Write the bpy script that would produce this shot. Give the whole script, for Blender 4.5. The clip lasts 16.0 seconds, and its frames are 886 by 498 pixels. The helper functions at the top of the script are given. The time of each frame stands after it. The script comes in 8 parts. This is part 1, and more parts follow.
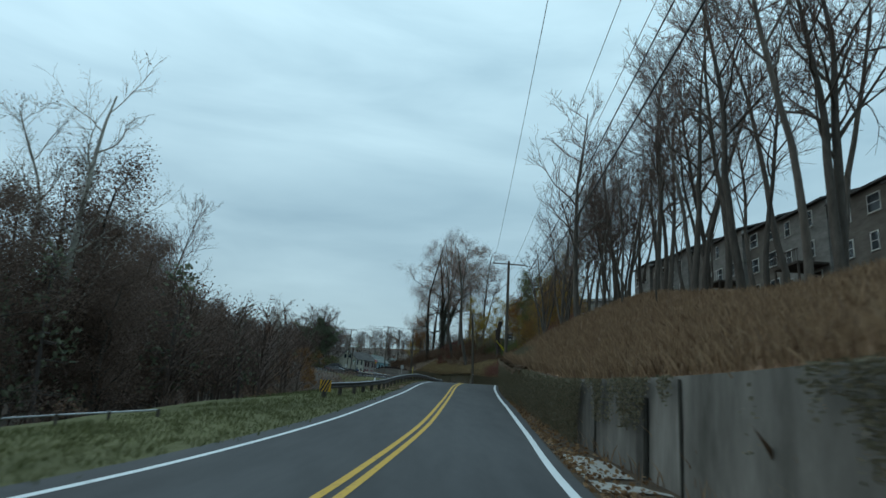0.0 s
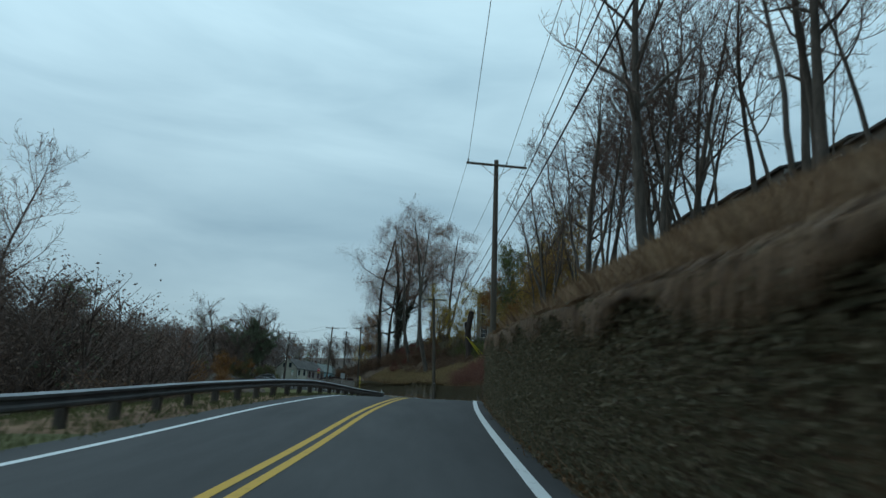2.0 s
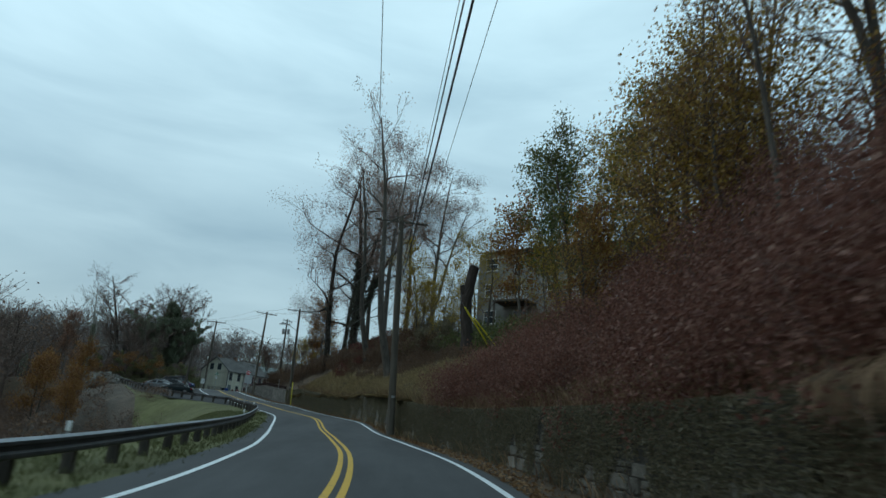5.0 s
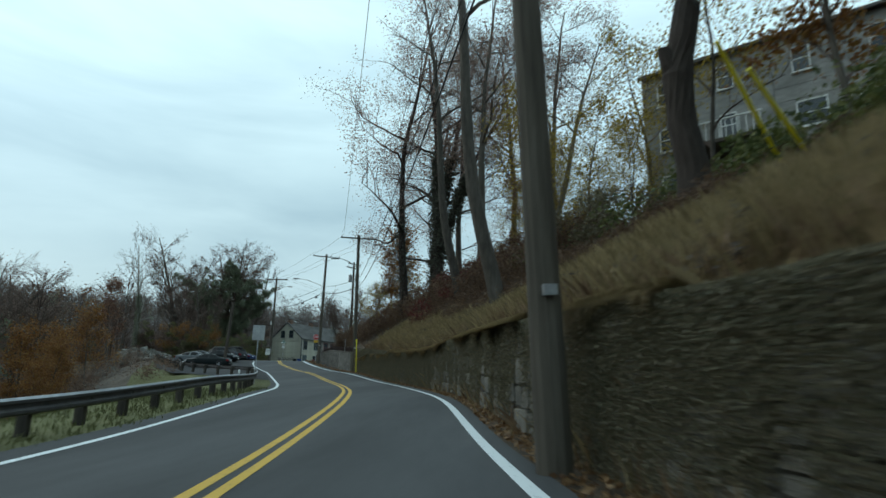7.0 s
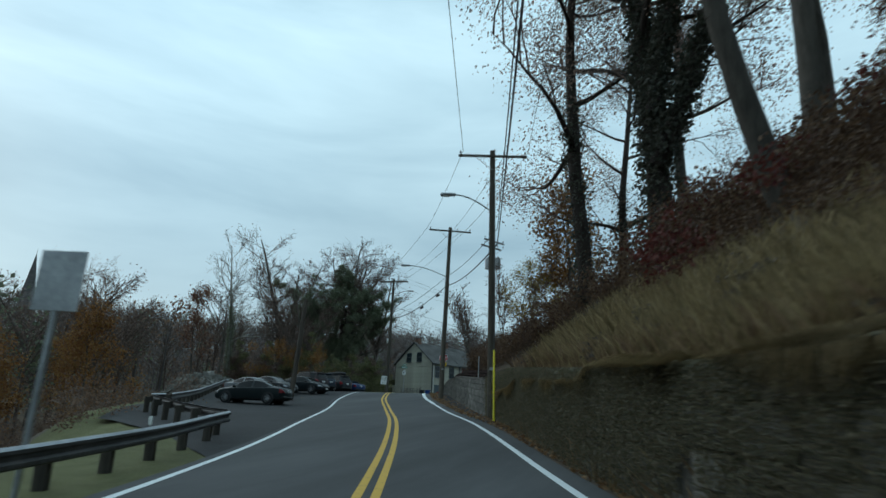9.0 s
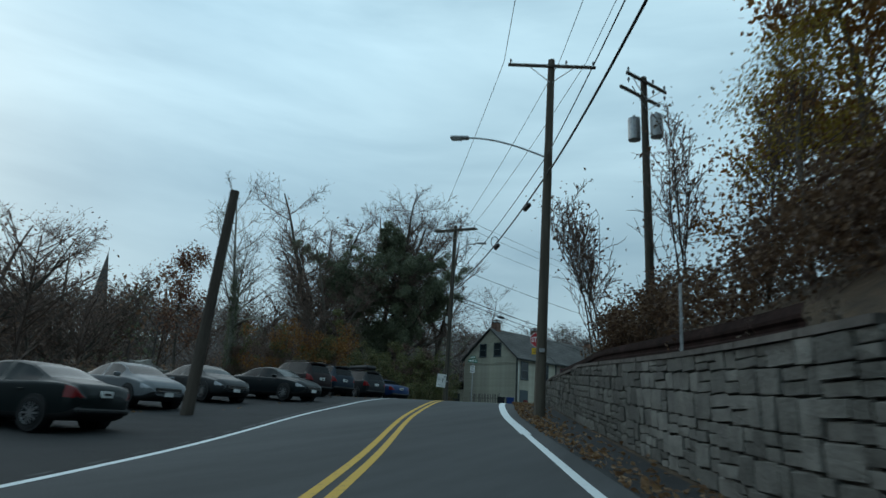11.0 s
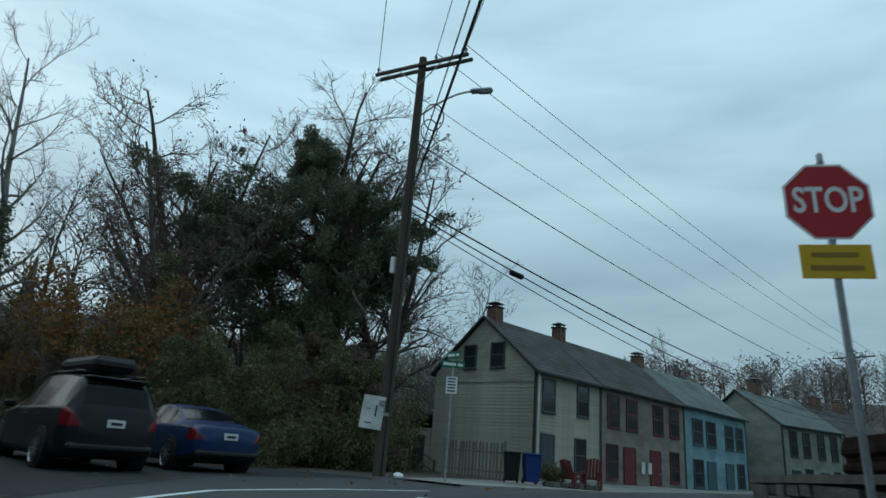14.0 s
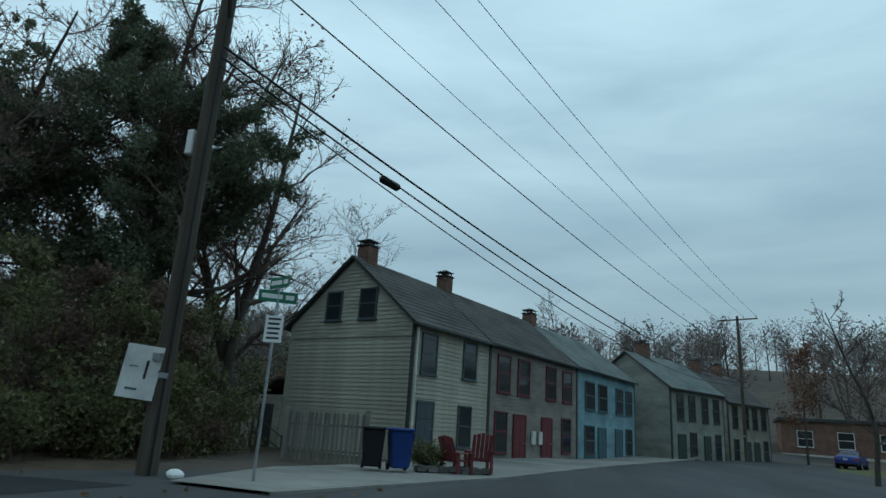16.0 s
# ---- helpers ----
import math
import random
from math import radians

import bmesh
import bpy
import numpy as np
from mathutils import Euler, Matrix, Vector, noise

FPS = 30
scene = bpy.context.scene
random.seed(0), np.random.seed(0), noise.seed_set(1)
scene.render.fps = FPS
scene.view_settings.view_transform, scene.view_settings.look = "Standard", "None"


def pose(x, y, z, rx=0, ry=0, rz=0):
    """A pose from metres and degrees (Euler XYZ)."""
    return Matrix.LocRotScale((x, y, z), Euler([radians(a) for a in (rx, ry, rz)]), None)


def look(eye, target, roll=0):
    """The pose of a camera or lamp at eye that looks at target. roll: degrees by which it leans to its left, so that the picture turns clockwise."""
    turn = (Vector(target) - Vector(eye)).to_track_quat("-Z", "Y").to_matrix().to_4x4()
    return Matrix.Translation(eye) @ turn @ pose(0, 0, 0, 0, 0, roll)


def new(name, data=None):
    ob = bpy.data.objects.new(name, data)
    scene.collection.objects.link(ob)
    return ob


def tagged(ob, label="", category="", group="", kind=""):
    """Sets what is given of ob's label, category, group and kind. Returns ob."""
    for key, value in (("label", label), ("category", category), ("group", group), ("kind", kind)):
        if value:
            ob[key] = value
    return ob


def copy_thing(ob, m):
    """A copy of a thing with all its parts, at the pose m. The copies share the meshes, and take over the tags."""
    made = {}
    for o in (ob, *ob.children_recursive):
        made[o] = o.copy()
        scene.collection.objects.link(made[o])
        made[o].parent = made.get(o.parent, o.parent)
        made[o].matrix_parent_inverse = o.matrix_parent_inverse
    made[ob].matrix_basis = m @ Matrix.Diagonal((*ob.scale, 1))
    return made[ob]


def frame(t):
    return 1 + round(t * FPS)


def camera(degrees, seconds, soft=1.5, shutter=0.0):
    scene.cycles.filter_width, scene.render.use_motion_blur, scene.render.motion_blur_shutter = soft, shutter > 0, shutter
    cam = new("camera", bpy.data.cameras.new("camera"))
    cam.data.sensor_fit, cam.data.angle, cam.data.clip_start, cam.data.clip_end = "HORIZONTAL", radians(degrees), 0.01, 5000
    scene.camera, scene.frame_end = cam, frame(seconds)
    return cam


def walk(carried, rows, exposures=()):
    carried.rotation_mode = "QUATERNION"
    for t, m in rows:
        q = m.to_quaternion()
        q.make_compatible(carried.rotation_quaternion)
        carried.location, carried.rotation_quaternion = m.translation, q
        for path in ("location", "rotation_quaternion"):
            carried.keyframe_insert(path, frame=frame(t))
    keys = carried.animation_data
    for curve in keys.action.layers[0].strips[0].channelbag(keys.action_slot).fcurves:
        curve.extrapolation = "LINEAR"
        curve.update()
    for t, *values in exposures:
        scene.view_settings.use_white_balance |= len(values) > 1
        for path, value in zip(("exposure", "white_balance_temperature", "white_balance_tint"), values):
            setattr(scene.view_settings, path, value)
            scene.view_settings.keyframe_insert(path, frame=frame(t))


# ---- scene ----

# ---------------------------------------------------------------- camera and its drive
cam = camera(71.3, 16.0, soft=1.5, shutter=0.25)
PATH = [
    (0.0, 0.04, 0.003, 1.848, -0.23, 13.74, 3.55),
    (0.5, 0.916, 7.998, 2.039, -0.92, 15.0, 1.52),
    (1.0, 1.689, 16.622, 2.267, -2.78, 15.29, 2.66),
    (1.5, 2.269, 25.173, 2.6, -4.09, 15.12, 1.81),
    (2.0, 2.779, 33.461, 2.975, -3.5, 14.94, 2.46),
    (2.5, 3.219, 41.236, 3.566, -3.84, 15.9, 1.21),
    (3.0, 3.798, 48.9, 4.367, -5.31, 16.99, -0.18),
    (3.2, 3.964, 51.952, 4.627, -6.03, 17.66, -0.45),
    (5.3, 7.211, 82.524, 5.205, -4.13, 15.52, 5.01),
    (5.5, 7.488, 85.525, 5.298, -3.85, 14.88, 5.04),
    (6.0, 7.711, 92.771, 5.411, -3.51, 13.69, 3.9),
    (6.5, 7.42, 100.369, 5.423, -0.42, 12.69, 2.68),
    (7.0, 6.651, 108.465, 5.564, 4.14, 12.78, 1.01),
    (7.5, 5.64, 116.166, 5.909, 8.54, 13.98, 0.27),
    (8.0, 4.445, 123.761, 6.355, 12.46, 14.62, -0.1),
    (8.5, 3.026, 131.423, 6.863, 15.62, 15.69, -0.23),
    (9.0, 1.075, 138.451, 6.967, 18.41, 15.23, 2.22),
    (9.5, -1.036, 145.368, 7.18, 21.65, 14.67, 3.61),
    (10.0, -3.206, 152.018, 7.512, 24.4, 14.38, 4.6),
    (10.2, -4.119, 154.605, 7.608, 25.22, 14.66, 4.41),
    (12.3, -13.71, 177.388, 8.894, 25.56, 16.48, 2.26),
    (12.5, -14.502, 179.194, 9.04, 25.43, 16.74, 2.14),
    (13.0, -16.351, 183.564, 9.363, 25.54, 17.22, 3.31),
    (13.5, -17.894, 187.305, 9.705, 24.88, 18.06, 3.65),
    (14.0, -19.054, 190.462, 9.964, 24.38, 18.19, 4.76),
    (14.5, -19.852, 193.118, 10.078, 22.59, 18.23, 4.75),
    (15.0, -20.307, 195.142, 10.19, 19.18, 17.52, 5.2),
    (15.5, -20.472, 196.4, 10.294, 15.85, 16.26, 5.39),
    (16.0, -20.558, 197.245, 10.356, 13.52, 15.9, 3.72),
]

walk(cam, [(t, pose(x, y, z, 90 + p, 0, w) @ pose(0, 0, 0, 0, 0, r)) for t, x, y, z, w, p, r in PATH],
     exposures=[(0.0, 0.0, 6500, 10), (2.0, -0.15, 6450, 10), (3.2, -0.1, 6450, 10), (5.5, 0.05, 6650, 10), (7.0, 0.3, 6900, 10), (8.0, 0.15, 6700, 10), (9.5, -0.05, 6500, 10), (12.5, -0.22, 6450, 10), (16.0, -0.2, 6450, 10)])

# ---------------------------------------------------------------- overcast daylight
world = bpy.data.worlds.new("overcast_sky")
scene.world = world
world.use_nodes = True
wn, wl = world.node_tree.nodes, world.node_tree.links
wn.clear()
w_out = wn.new("ShaderNodeOutputWorld")
w_bg = wn.new("ShaderNodeBackground")
w_sky = wn.new("ShaderNodeTexSky")
w_sky.sky_type, w_sky.sun_disc = "NISHITA", False
w_sky.sun_elevation, w_sky.sun_rotation = radians(24), radians(-74)
w_co = wn.new("ShaderNodeTexCoord")
w_map = wn.new("ShaderNodeMapping")
w_map.inputs["Scale"].default_value = (1.0, 1.0, 4.5)
w_noise = wn.new("ShaderNodeTexNoise")
w_noise.inputs["Scale"].default_value, w_noise.inputs["Detail"].default_value = 1.7, 5
w_noise.inputs["Roughness"].default_value, w_noise.inputs["Distortion"].default_value = 0.52, 0.35
w_ramp = wn.new("ShaderNodeValToRGB")
w_ramp.color_ramp.elements[0].position, w_ramp.color_ramp.elements[0].color = 0.3, (2.72, 4.32, 5.2, 1)
w_ramp.color_ramp.elements[1].position, w_ramp.color_ramp.elements[1].color = 0.72, (4.6, 6.65, 7.5, 1)
w_sep = wn.new("ShaderNodeSeparateXYZ")
w_lift = wn.new("ShaderNodeMapRange")
w_lift.inputs["From Min"].default_value, w_lift.inputs["From Max"].default_value = 0.02, 0.55
w_lift.inputs["To Min"].default_value, w_lift.inputs["To Max"].default_value = 0.65, 1.3
w_zen = wn.new("ShaderNodeMapRange")
w_zen.inputs["From Min"].default_value, w_zen.inputs["From Max"].default_value = 0.6, 0.95
w_zen.inputs["To Min"].default_value, w_zen.inputs["To Max"].default_value = 1.0, 1.4
w_both = wn.new("ShaderNodeMath")
w_both.operation = "MULTIPLY"
w_mul = wn.new("ShaderNodeVectorMath")
w_mul.operation = "SCALE"
w_mix = wn.new("ShaderNodeMix")
w_mix.data_type = "RGBA"
w_mix.inputs["Factor"].default_value = 0.88
wl.new(w_co.outputs["Generated"], w_map.inputs["Vector"])
wl.new(w_map.outputs[0], w_noise.inputs["Vector"])
wl.new(w_noise.outputs["Fac"], w_ramp.inputs["Fac"])
wl.new(w_co.outputs["Generated"], w_sep.inputs[0])
wl.new(w_sep.outputs["Z"], w_lift.inputs["Value"])
wl.new(w_ramp.outputs["Color"], w_mul.inputs[0])
wl.new(w_sep.outputs["Z"], w_zen.inputs["Value"])
wl.new(w_lift.outputs[0], w_both.inputs[0])
wl.new(w_zen.outputs[0], w_both.inputs[1])
# the cloud is thinner and brighter round the hidden sun
w_dot = wn.new("ShaderNodeVectorMath")
w_dot.operation = "DOT_PRODUCT"
w_dot.inputs[1].default_value = (-0.90, 0.26, 0.35)
w_glow = wn.new("ShaderNodeMapRange")
w_glow.interpolation_type = "SMOOTHSTEP"
w_glow.inputs["From Min"].default_value, w_glow.inputs["From Max"].default_value = 0.66, 1.0
w_glow.inputs["To Min"].default_value, w_glow.inputs["To Max"].default_value = 1.0, 1.2
w_all = wn.new("ShaderNodeMath")
w_all.operation = "MULTIPLY"
wl.new(w_co.outputs["Generated"], w_dot.inputs[0])
wl.new(w_dot.outputs["Value"], w_glow.inputs["Value"])
wl.new(w_glow.outputs[0], w_all.inputs[1])
wl.new(w_both.outputs[0], w_all.inputs[0])
wl.new(w_all.outputs[0], w_mul.inputs["Scale"])
wl.new(w_sky.outputs[0], w_mix.inputs[6])
wl.new(w_mul.outputs[0], w_mix.inputs[7])
wl.new(w_mix.outputs[2], w_bg.inputs["Color"])
w_bg.inputs["Strength"].default_value = 0.118
wl.new(w_bg.outputs[0], w_out.inputs["Surface"])
sun = new("sun", bpy.data.lights.new("sun", "SUN"))
sun.data.energy, sun.data.angle, sun.data.color = 0.5, radians(70), (1.0, 0.95, 0.88)
sun.matrix_world = look((-90, 126, 45), (0, 100, 0))


# ---------------------------------------------------------------- materials
def material(name, rough=0.8, metal=0.0, spec=0.3):
    m = bpy.data.materials.new(name)
    m.use_nodes = True
    b = m.node_tree.nodes["Principled BSDF"]
    b.inputs["Roughness"].default_value, b.inputs["Metallic"].default_value = rough, metal
    b.inputs["Specular IOR Level"].default_value = spec
    return m, m.node_tree.nodes, m.node_tree.links, b


def noisy(name, stops, scale=3.0, rough=0.85, bump=0.3, bump_scale=None, metal=0.0, spec=0.25, vary=0.0, island=False,
          stretch=(1, 1, 1), detail=6, dist=0.02, coarse=None):
    """Noise over a ramp of base colours, a second coarse noise that stains it, a fine bump, and a change from piece to piece."""
    m, n, l, b = material(name, rough, metal, spec)
    co = n.new("ShaderNodeNewGeometry") if island == "world" else n.new("ShaderNodeTexCoord")
    mp = n.new("ShaderNodeMapping")
    mp.inputs["Scale"].default_value = stretch
    l.new(co.outputs["Position" if island == "world" else "Object"], mp.inputs[0])
    t1 = n.new("ShaderNodeTexNoise")
    t1.inputs["Scale"].default_value, t1.inputs["Detail"].default_value, t1.inputs["Roughness"].default_value = scale, detail, 0.65
    l.new(mp.outputs[0], t1.inputs["Vector"])
    r = n.new("ShaderNodeValToRGB")
    els = r.color_ramp.elements
    while len(els) < len(stops):
        els.new(0.5)
    for e, (p, c) in zip(els, stops):
        e.position, e.color = p, (*c, 1)
    l.new(t1.outputs["Fac"], r.inputs["Fac"])
    t2 = n.new("ShaderNodeTexNoise")
    t2.inputs["Scale"].default_value, t2.inputs["Detail"].default_value = coarse or scale * 0.13, 3
    l.new(mp.outputs[0], t2.inputs["Vector"])
    mr = n.new("ShaderNodeMapRange")
    mr.inputs["From Min"].default_value, mr.inputs["From Max"].default_value = 0.3, 0.7
    mr.inputs["To Min"].default_value, mr.inputs["To Max"].default_value = 0.72, 1.22
    l.new(t2.outputs["Fac"], mr.inputs["Value"])
    sc = n.new("ShaderNodeVectorMath")
    sc.operation = "SCALE"
    l.new(r.outputs[0], sc.inputs[0])
    l.new(mr.outputs[0], sc.inputs["Scale"])
    out = sc.outputs[0]
    if vary:
        src = n.new("ShaderNodeNewGeometry").outputs["Random Per Island"] if island is True else n.new("ShaderNodeObjectInfo").outputs["Random"]
        v = n.new("ShaderNodeMapRange")
        v.inputs["To Min"].default_value, v.inputs["To Max"].default_value = 1 - vary, 1 + vary
        l.new(src, v.inputs["Value"])
        s2 = n.new("ShaderNodeVectorMath")
        s2.operation = "SCALE"
        l.new(out, s2.inputs[0])
        l.new(v.outputs[0], s2.inputs["Scale"])
        out = s2.outputs[0]
    l.new(out, b.inputs["Base Color"])
    if bump:
        t3 = n.new("ShaderNodeTexNoise")
        t3.inputs["Scale"].default_value, t3.inputs["Detail"].default_value = bump_scale or scale * 6, 4
        l.new(mp.outputs[0], t3.inputs["Vector"])
        bp = n.new("ShaderNodeBump")
        bp.inputs["Strength"].default_value, bp.inputs["Distance"].default_value = bump, dist
        l.new(t3.outputs["Fac"], bp.inputs["Height"])
        l.new(bp.outputs[0], b.inputs["Normal"])
    return m


def leafy(name, cols, rough=0.6, through_share=0.35):
    """Leaves: a colour from the ramp for each leaf."""
    m, n, l, b = material(name, rough, 0.0, 0.3)
    g = n.new("ShaderNodeNewGeometry")
    r = n.new("ShaderNodeValToRGB")
    els = r.color_ramp.elements
    while len(els) < len(cols):
        els.new(0.5)
    for i, (e, c) in enumerate(zip(els, cols)):
        e.position, e.color = i / (len(cols) - 1), (*c, 1)
    l.new(g.outputs["Random Per Island"], r.inputs["Fac"])
    l.new(r.outputs[0], b.inputs["Base Color"])
    # thin leaves let some of the light through
    tr = n.new("ShaderNodeBsdfTranslucent")
    mx = n.new("ShaderNodeMixShader")
    mx.inputs[0].default_value = through_share
    l.new(r.outputs[0], tr.inputs["Color"])
    l.new(b.outputs[0], mx.inputs[1])
    l.new(tr.outputs[0], mx.inputs[2])
    l.new(mx.outputs[0], n["Material Output"].inputs["Surface"])
    return m


def paint_worn(name, col, under, amount=0.62):
    """Road paint with worn spots where the asphalt shows."""
    m, n, l, b = material(name, 0.7, 0, 0.3)
    co = n.new("ShaderNodeTexCoord")
    t = n.new("ShaderNodeTexNoise")
    t.inputs["Scale"].default_value, t.inputs["Detail"].default_value, t.inputs["Roughness"].default_value = 6, 8, 0.75
    l.new(co.outputs["Object"], t.inputs["Vector"])
    r = n.new("ShaderNodeValToRGB")
    r.color_ramp.elements[0].position, r.color_ramp.elements[0].color = amount - 0.05, (*col, 1)
    r.color_ramp.elements[1].position, r.color_ramp.elements[1].color = amount + 0.1, (*under, 1)
    l.new(t.outputs["Fac"], r.inputs["Fac"])
    l.new(r.outputs[0], b.inputs["Base Color"])
    return m


def plain(name, col, rough=0.5, metal=0.0, spec=0.4):
    m, n, l, b = material(name, rough, metal, spec)
    b.inputs["Base Color"].default_value = (*col, 1)
    return m


def glassy(name, col, rough=0.06):
    m, n, l, b = material(name, rough, 0.0, 0.6)
    b.inputs["Base Color"].default_value = (*col, 1)
    return m


M_ASPHALT = noisy("asphalt", [(0.3, (0.046, 0.047, 0.049)), (0.7, (0.064, 0.065, 0.067))], 1.6, 0.88, 0.35, 60, island="world", coarse=0.35, dist=0.01, stretch=(1, 0.14, 1))
M_LOT = noisy("lot_asphalt", [(0.25, (0.015, 0.0154, 0.0165)), (0.72, (0.026, 0.0268, 0.0285))], 0.8, 0.9, 0.4, 40, island="world", coarse=0.12, dist=0.012)
M_WHITE = paint_worn("white_road_paint", (0.62, 0.65, 0.66), (0.16, 0.17, 0.18))
M_YELLOW = paint_worn("yellow_road_paint", (0.52, 0.31, 0.04), (0.15, 0.12, 0.06), 0.6)
M_GRASS = noisy("green_grass", [(0.2, (0.066, 0.07, 0.028)), (0.5, (0.1, 0.1, 0.042)), (0.8, (0.135, 0.128, 0.062))], 1.6, 0.95, 0.7, 25, island="world", coarse=0.16, dist=0.06)
M_DRY = noisy("red_brown_dry_bank", [(0.2, (0.1, 0.058, 0.037)), (0.5, (0.19, 0.115, 0.07)), (0.8, (0.28, 0.185, 0.115))], 1.4, 0.97, 0.9, 14, island="world", coarse=0.17, dist=0.08)
M_STRAWBANK = noisy("straw_bank", [(0.2, (0.085, 0.063, 0.036)), (0.5, (0.17, 0.124, 0.07)), (0.8, (0.28, 0.205, 0.115))], 1.4, 0.97, 0.9, 14, island="world", coarse=0.17, dist=0.08)
M_LITTER = noisy("leaf_litter_ground", [(0.25, (0.036, 0.028, 0.021)), (0.5, (0.075, 0.052, 0.034)), (0.78, (0.14, 0.092, 0.054))], 2.4, 0.95, 0.8, 18, island="world", coarse=0.2, dist=0.06)
M_WOODS = noisy("woods_floor", [(0.3, (0.05, 0.042, 0.035)), (0.7, (0.11, 0.085, 0.066))], 0.35, 0.95, 0.5, 4, island="world", coarse=0.03, dist=0.3)
M_STONE = noisy("grey_wall_stone", [(0.25, (0.0841, 0.0798, 0.0667)), (0.6, (0.16, 0.149, 0.128)), (0.85, (0.246, 0.232, 0.197))], 2.2, 0.92, 0.8, 22, vary=0.35, dist=0.04)
M_JOINT = noisy("dark_joint", [(0.3, (0.036, 0.0336, 0.0288)), (0.7, (0.064, 0.0584, 0.0496))], 3, 0.95, 0.5, 20)
M_BLOCK = noisy("pale_block_stone", [(0.25, (0.0771, 0.0736, 0.0668)), (0.55, (0.146, 0.139, 0.125)), (0.85, (0.214, 0.203, 0.182))], 3.2, 0.9, 0.8, 24, vary=0.3, dist=0.03)
M_CONC = noisy("stained_concrete", [(0.3, (0.051, 0.048, 0.0405)), (0.55, (0.128, 0.121, 0.108)), (0.8, (0.217, 0.21, 0.189))], 0.9, 0.92, 0.5, 16, stretch=(1, 1, 0.35), coarse=0.35, dist=0.02)
M_WALK = noisy("pavement_concrete", [(0.25, (0.30, 0.29, 0.265)), (0.75, (0.42, 0.41, 0.38))], 1.5, 0.9, 0.4, 30, island="world", dist=0.01)
M_SIDEWALK = noisy("worn_sidewalk_concrete", [(0.25, (0.17, 0.163, 0.148)), (0.75, (0.26, 0.25, 0.228))], 1.5, 0.9, 0.4, 30, island="world", coarse=0.3, dist=0.01)
M_BARK = noisy("bark", [(0.25, (0.05, 0.043, 0.036)), (0.6, (0.098, 0.085, 0.072)), (0.85, (0.155, 0.138, 0.118))], 5, 0.95, 0.9, 18, stretch=(1, 1, 0.25), vary=0.3, dist=0.04)
M_PALEBARK = noisy("pale_bark", [(0.25, (0.15, 0.14, 0.12)), (0.55, (0.3, 0.285, 0.25)), (0.85, (0.44, 0.42, 0.38))], 2.5, 0.9, 0.5, 12, stretch=(1, 1, 0.4), vary=0.2)
M_TWIG = noisy("twigs", [(0.3, (0.08, 0.055, 0.046)), (0.7, (0.14, 0.1, 0.083))], 3, 0.95, 0, vary=0.2)
M_POLE = noisy("weathered_pole_wood", [(0.25, (0.055, 0.045, 0.036)), (0.6, (0.105, 0.09, 0.072)), (0.85, (0.155, 0.135, 0.112))], 6, 0.92, 0.7, 24, stretch=(1, 1, 0.08), vary=0.15)
M_POLEDARK = noisy("dark_pole_wood", [(0.25, (0.045, 0.036, 0.03)), (0.7, (0.1, 0.082, 0.068))], 6, 0.92, 0.7, 24, stretch=(1, 1, 0.08))
M_RAIL = noisy("weathered_guardrail_steel", [(0.25, (0.045, 0.042, 0.042)), (0.6, (0.085, 0.08, 0.08)), (0.85, (0.13, 0.115, 0.105))], 2.2, 0.6, 0.15, 30, metal=0.35, vary=0.1)
M_RAILTOP = noisy("pale_rail_steel", [(0.3, (0.26, 0.27, 0.29)), (0.7, (0.4, 0.41, 0.43))], 3, 0.5, 0.1, 30, metal=0.5)
M_POST = noisy("dark_post_wood", [(0.25, (0.03, 0.026, 0.022)), (0.7, (0.075, 0.064, 0.054))], 8, 0.93, 0.6, 30, stretch=(1, 1, 0.2), vary=0.3)
M_CABLE = plain("black_cable", (0.012, 0.012, 0.013), 0.6)
M_WIRE = plain("grey_wire", (0.10, 0.11, 0.12), 0.5, 0.4)
M_METAL = noisy("galvanised_steel", [(0.3, (0.28, 0.29, 0.3)), (0.7, (0.42, 0.43, 0.44))], 9, 0.5, 0.1, 40, metal=0.7)
M_DARKMETAL = plain("dark_metal", (0.045, 0.045, 0.048), 0.5, 0.5)
M_INSUL = plain("grey_insulator", (0.12, 0.12, 0.13), 0.3)
M_RED = plain("sign_red", (0.42, 0.022, 0.03), 0.45)
M_SIGNW = plain("sign_white", (0.72, 0.73, 0.72), 0.5)
M_SIGNY = plain("sign_yellow", (0.62, 0.37, 0.02), 0.5)
M_SIGNG = plain("sign_green", (0.012, 0.15, 0.09), 0.5)
M_BLACK = plain("sign_black", (0.02, 0.02, 0.02), 0.5)
M_GUARD = plain("yellow_plastic_guard", (0.66, 0.56, 0.02), 0.45)
M_SHINGLE = noisy("grey_shingles", [(0.25, (0.055, 0.052, 0.05)), (0.7, (0.115, 0.108, 0.103))], 5, 0.93, 0.8, 30, stretch=(1, 1, 3), coarse=0.5, dist=0.03)
M_SHINGLEG = noisy("green_grey_shingles", [(0.25, (0.115, 0.135, 0.128)), (0.7, (0.18, 0.205, 0.195))], 5, 0.93, 0.8, 30, stretch=(1, 1, 3), coarse=0.5, dist=0.03)
M_BRICK = noisy("old_chimney_brick", [(0.25, (0.1, 0.055, 0.042)), (0.7, (0.21, 0.13, 0.1))], 7, 0.93, 0.8, 22, coarse=1.2, dist=0.02)
M_GLASS = glassy("window_glass", (0.025, 0.03, 0.034))
M_FOLI_DARK = leafy("dark_ivy_leaves", [(0.0887, 0.101, 0.0704), (0.125, 0.143, 0.0914), (0.178, 0.198, 0.123)])
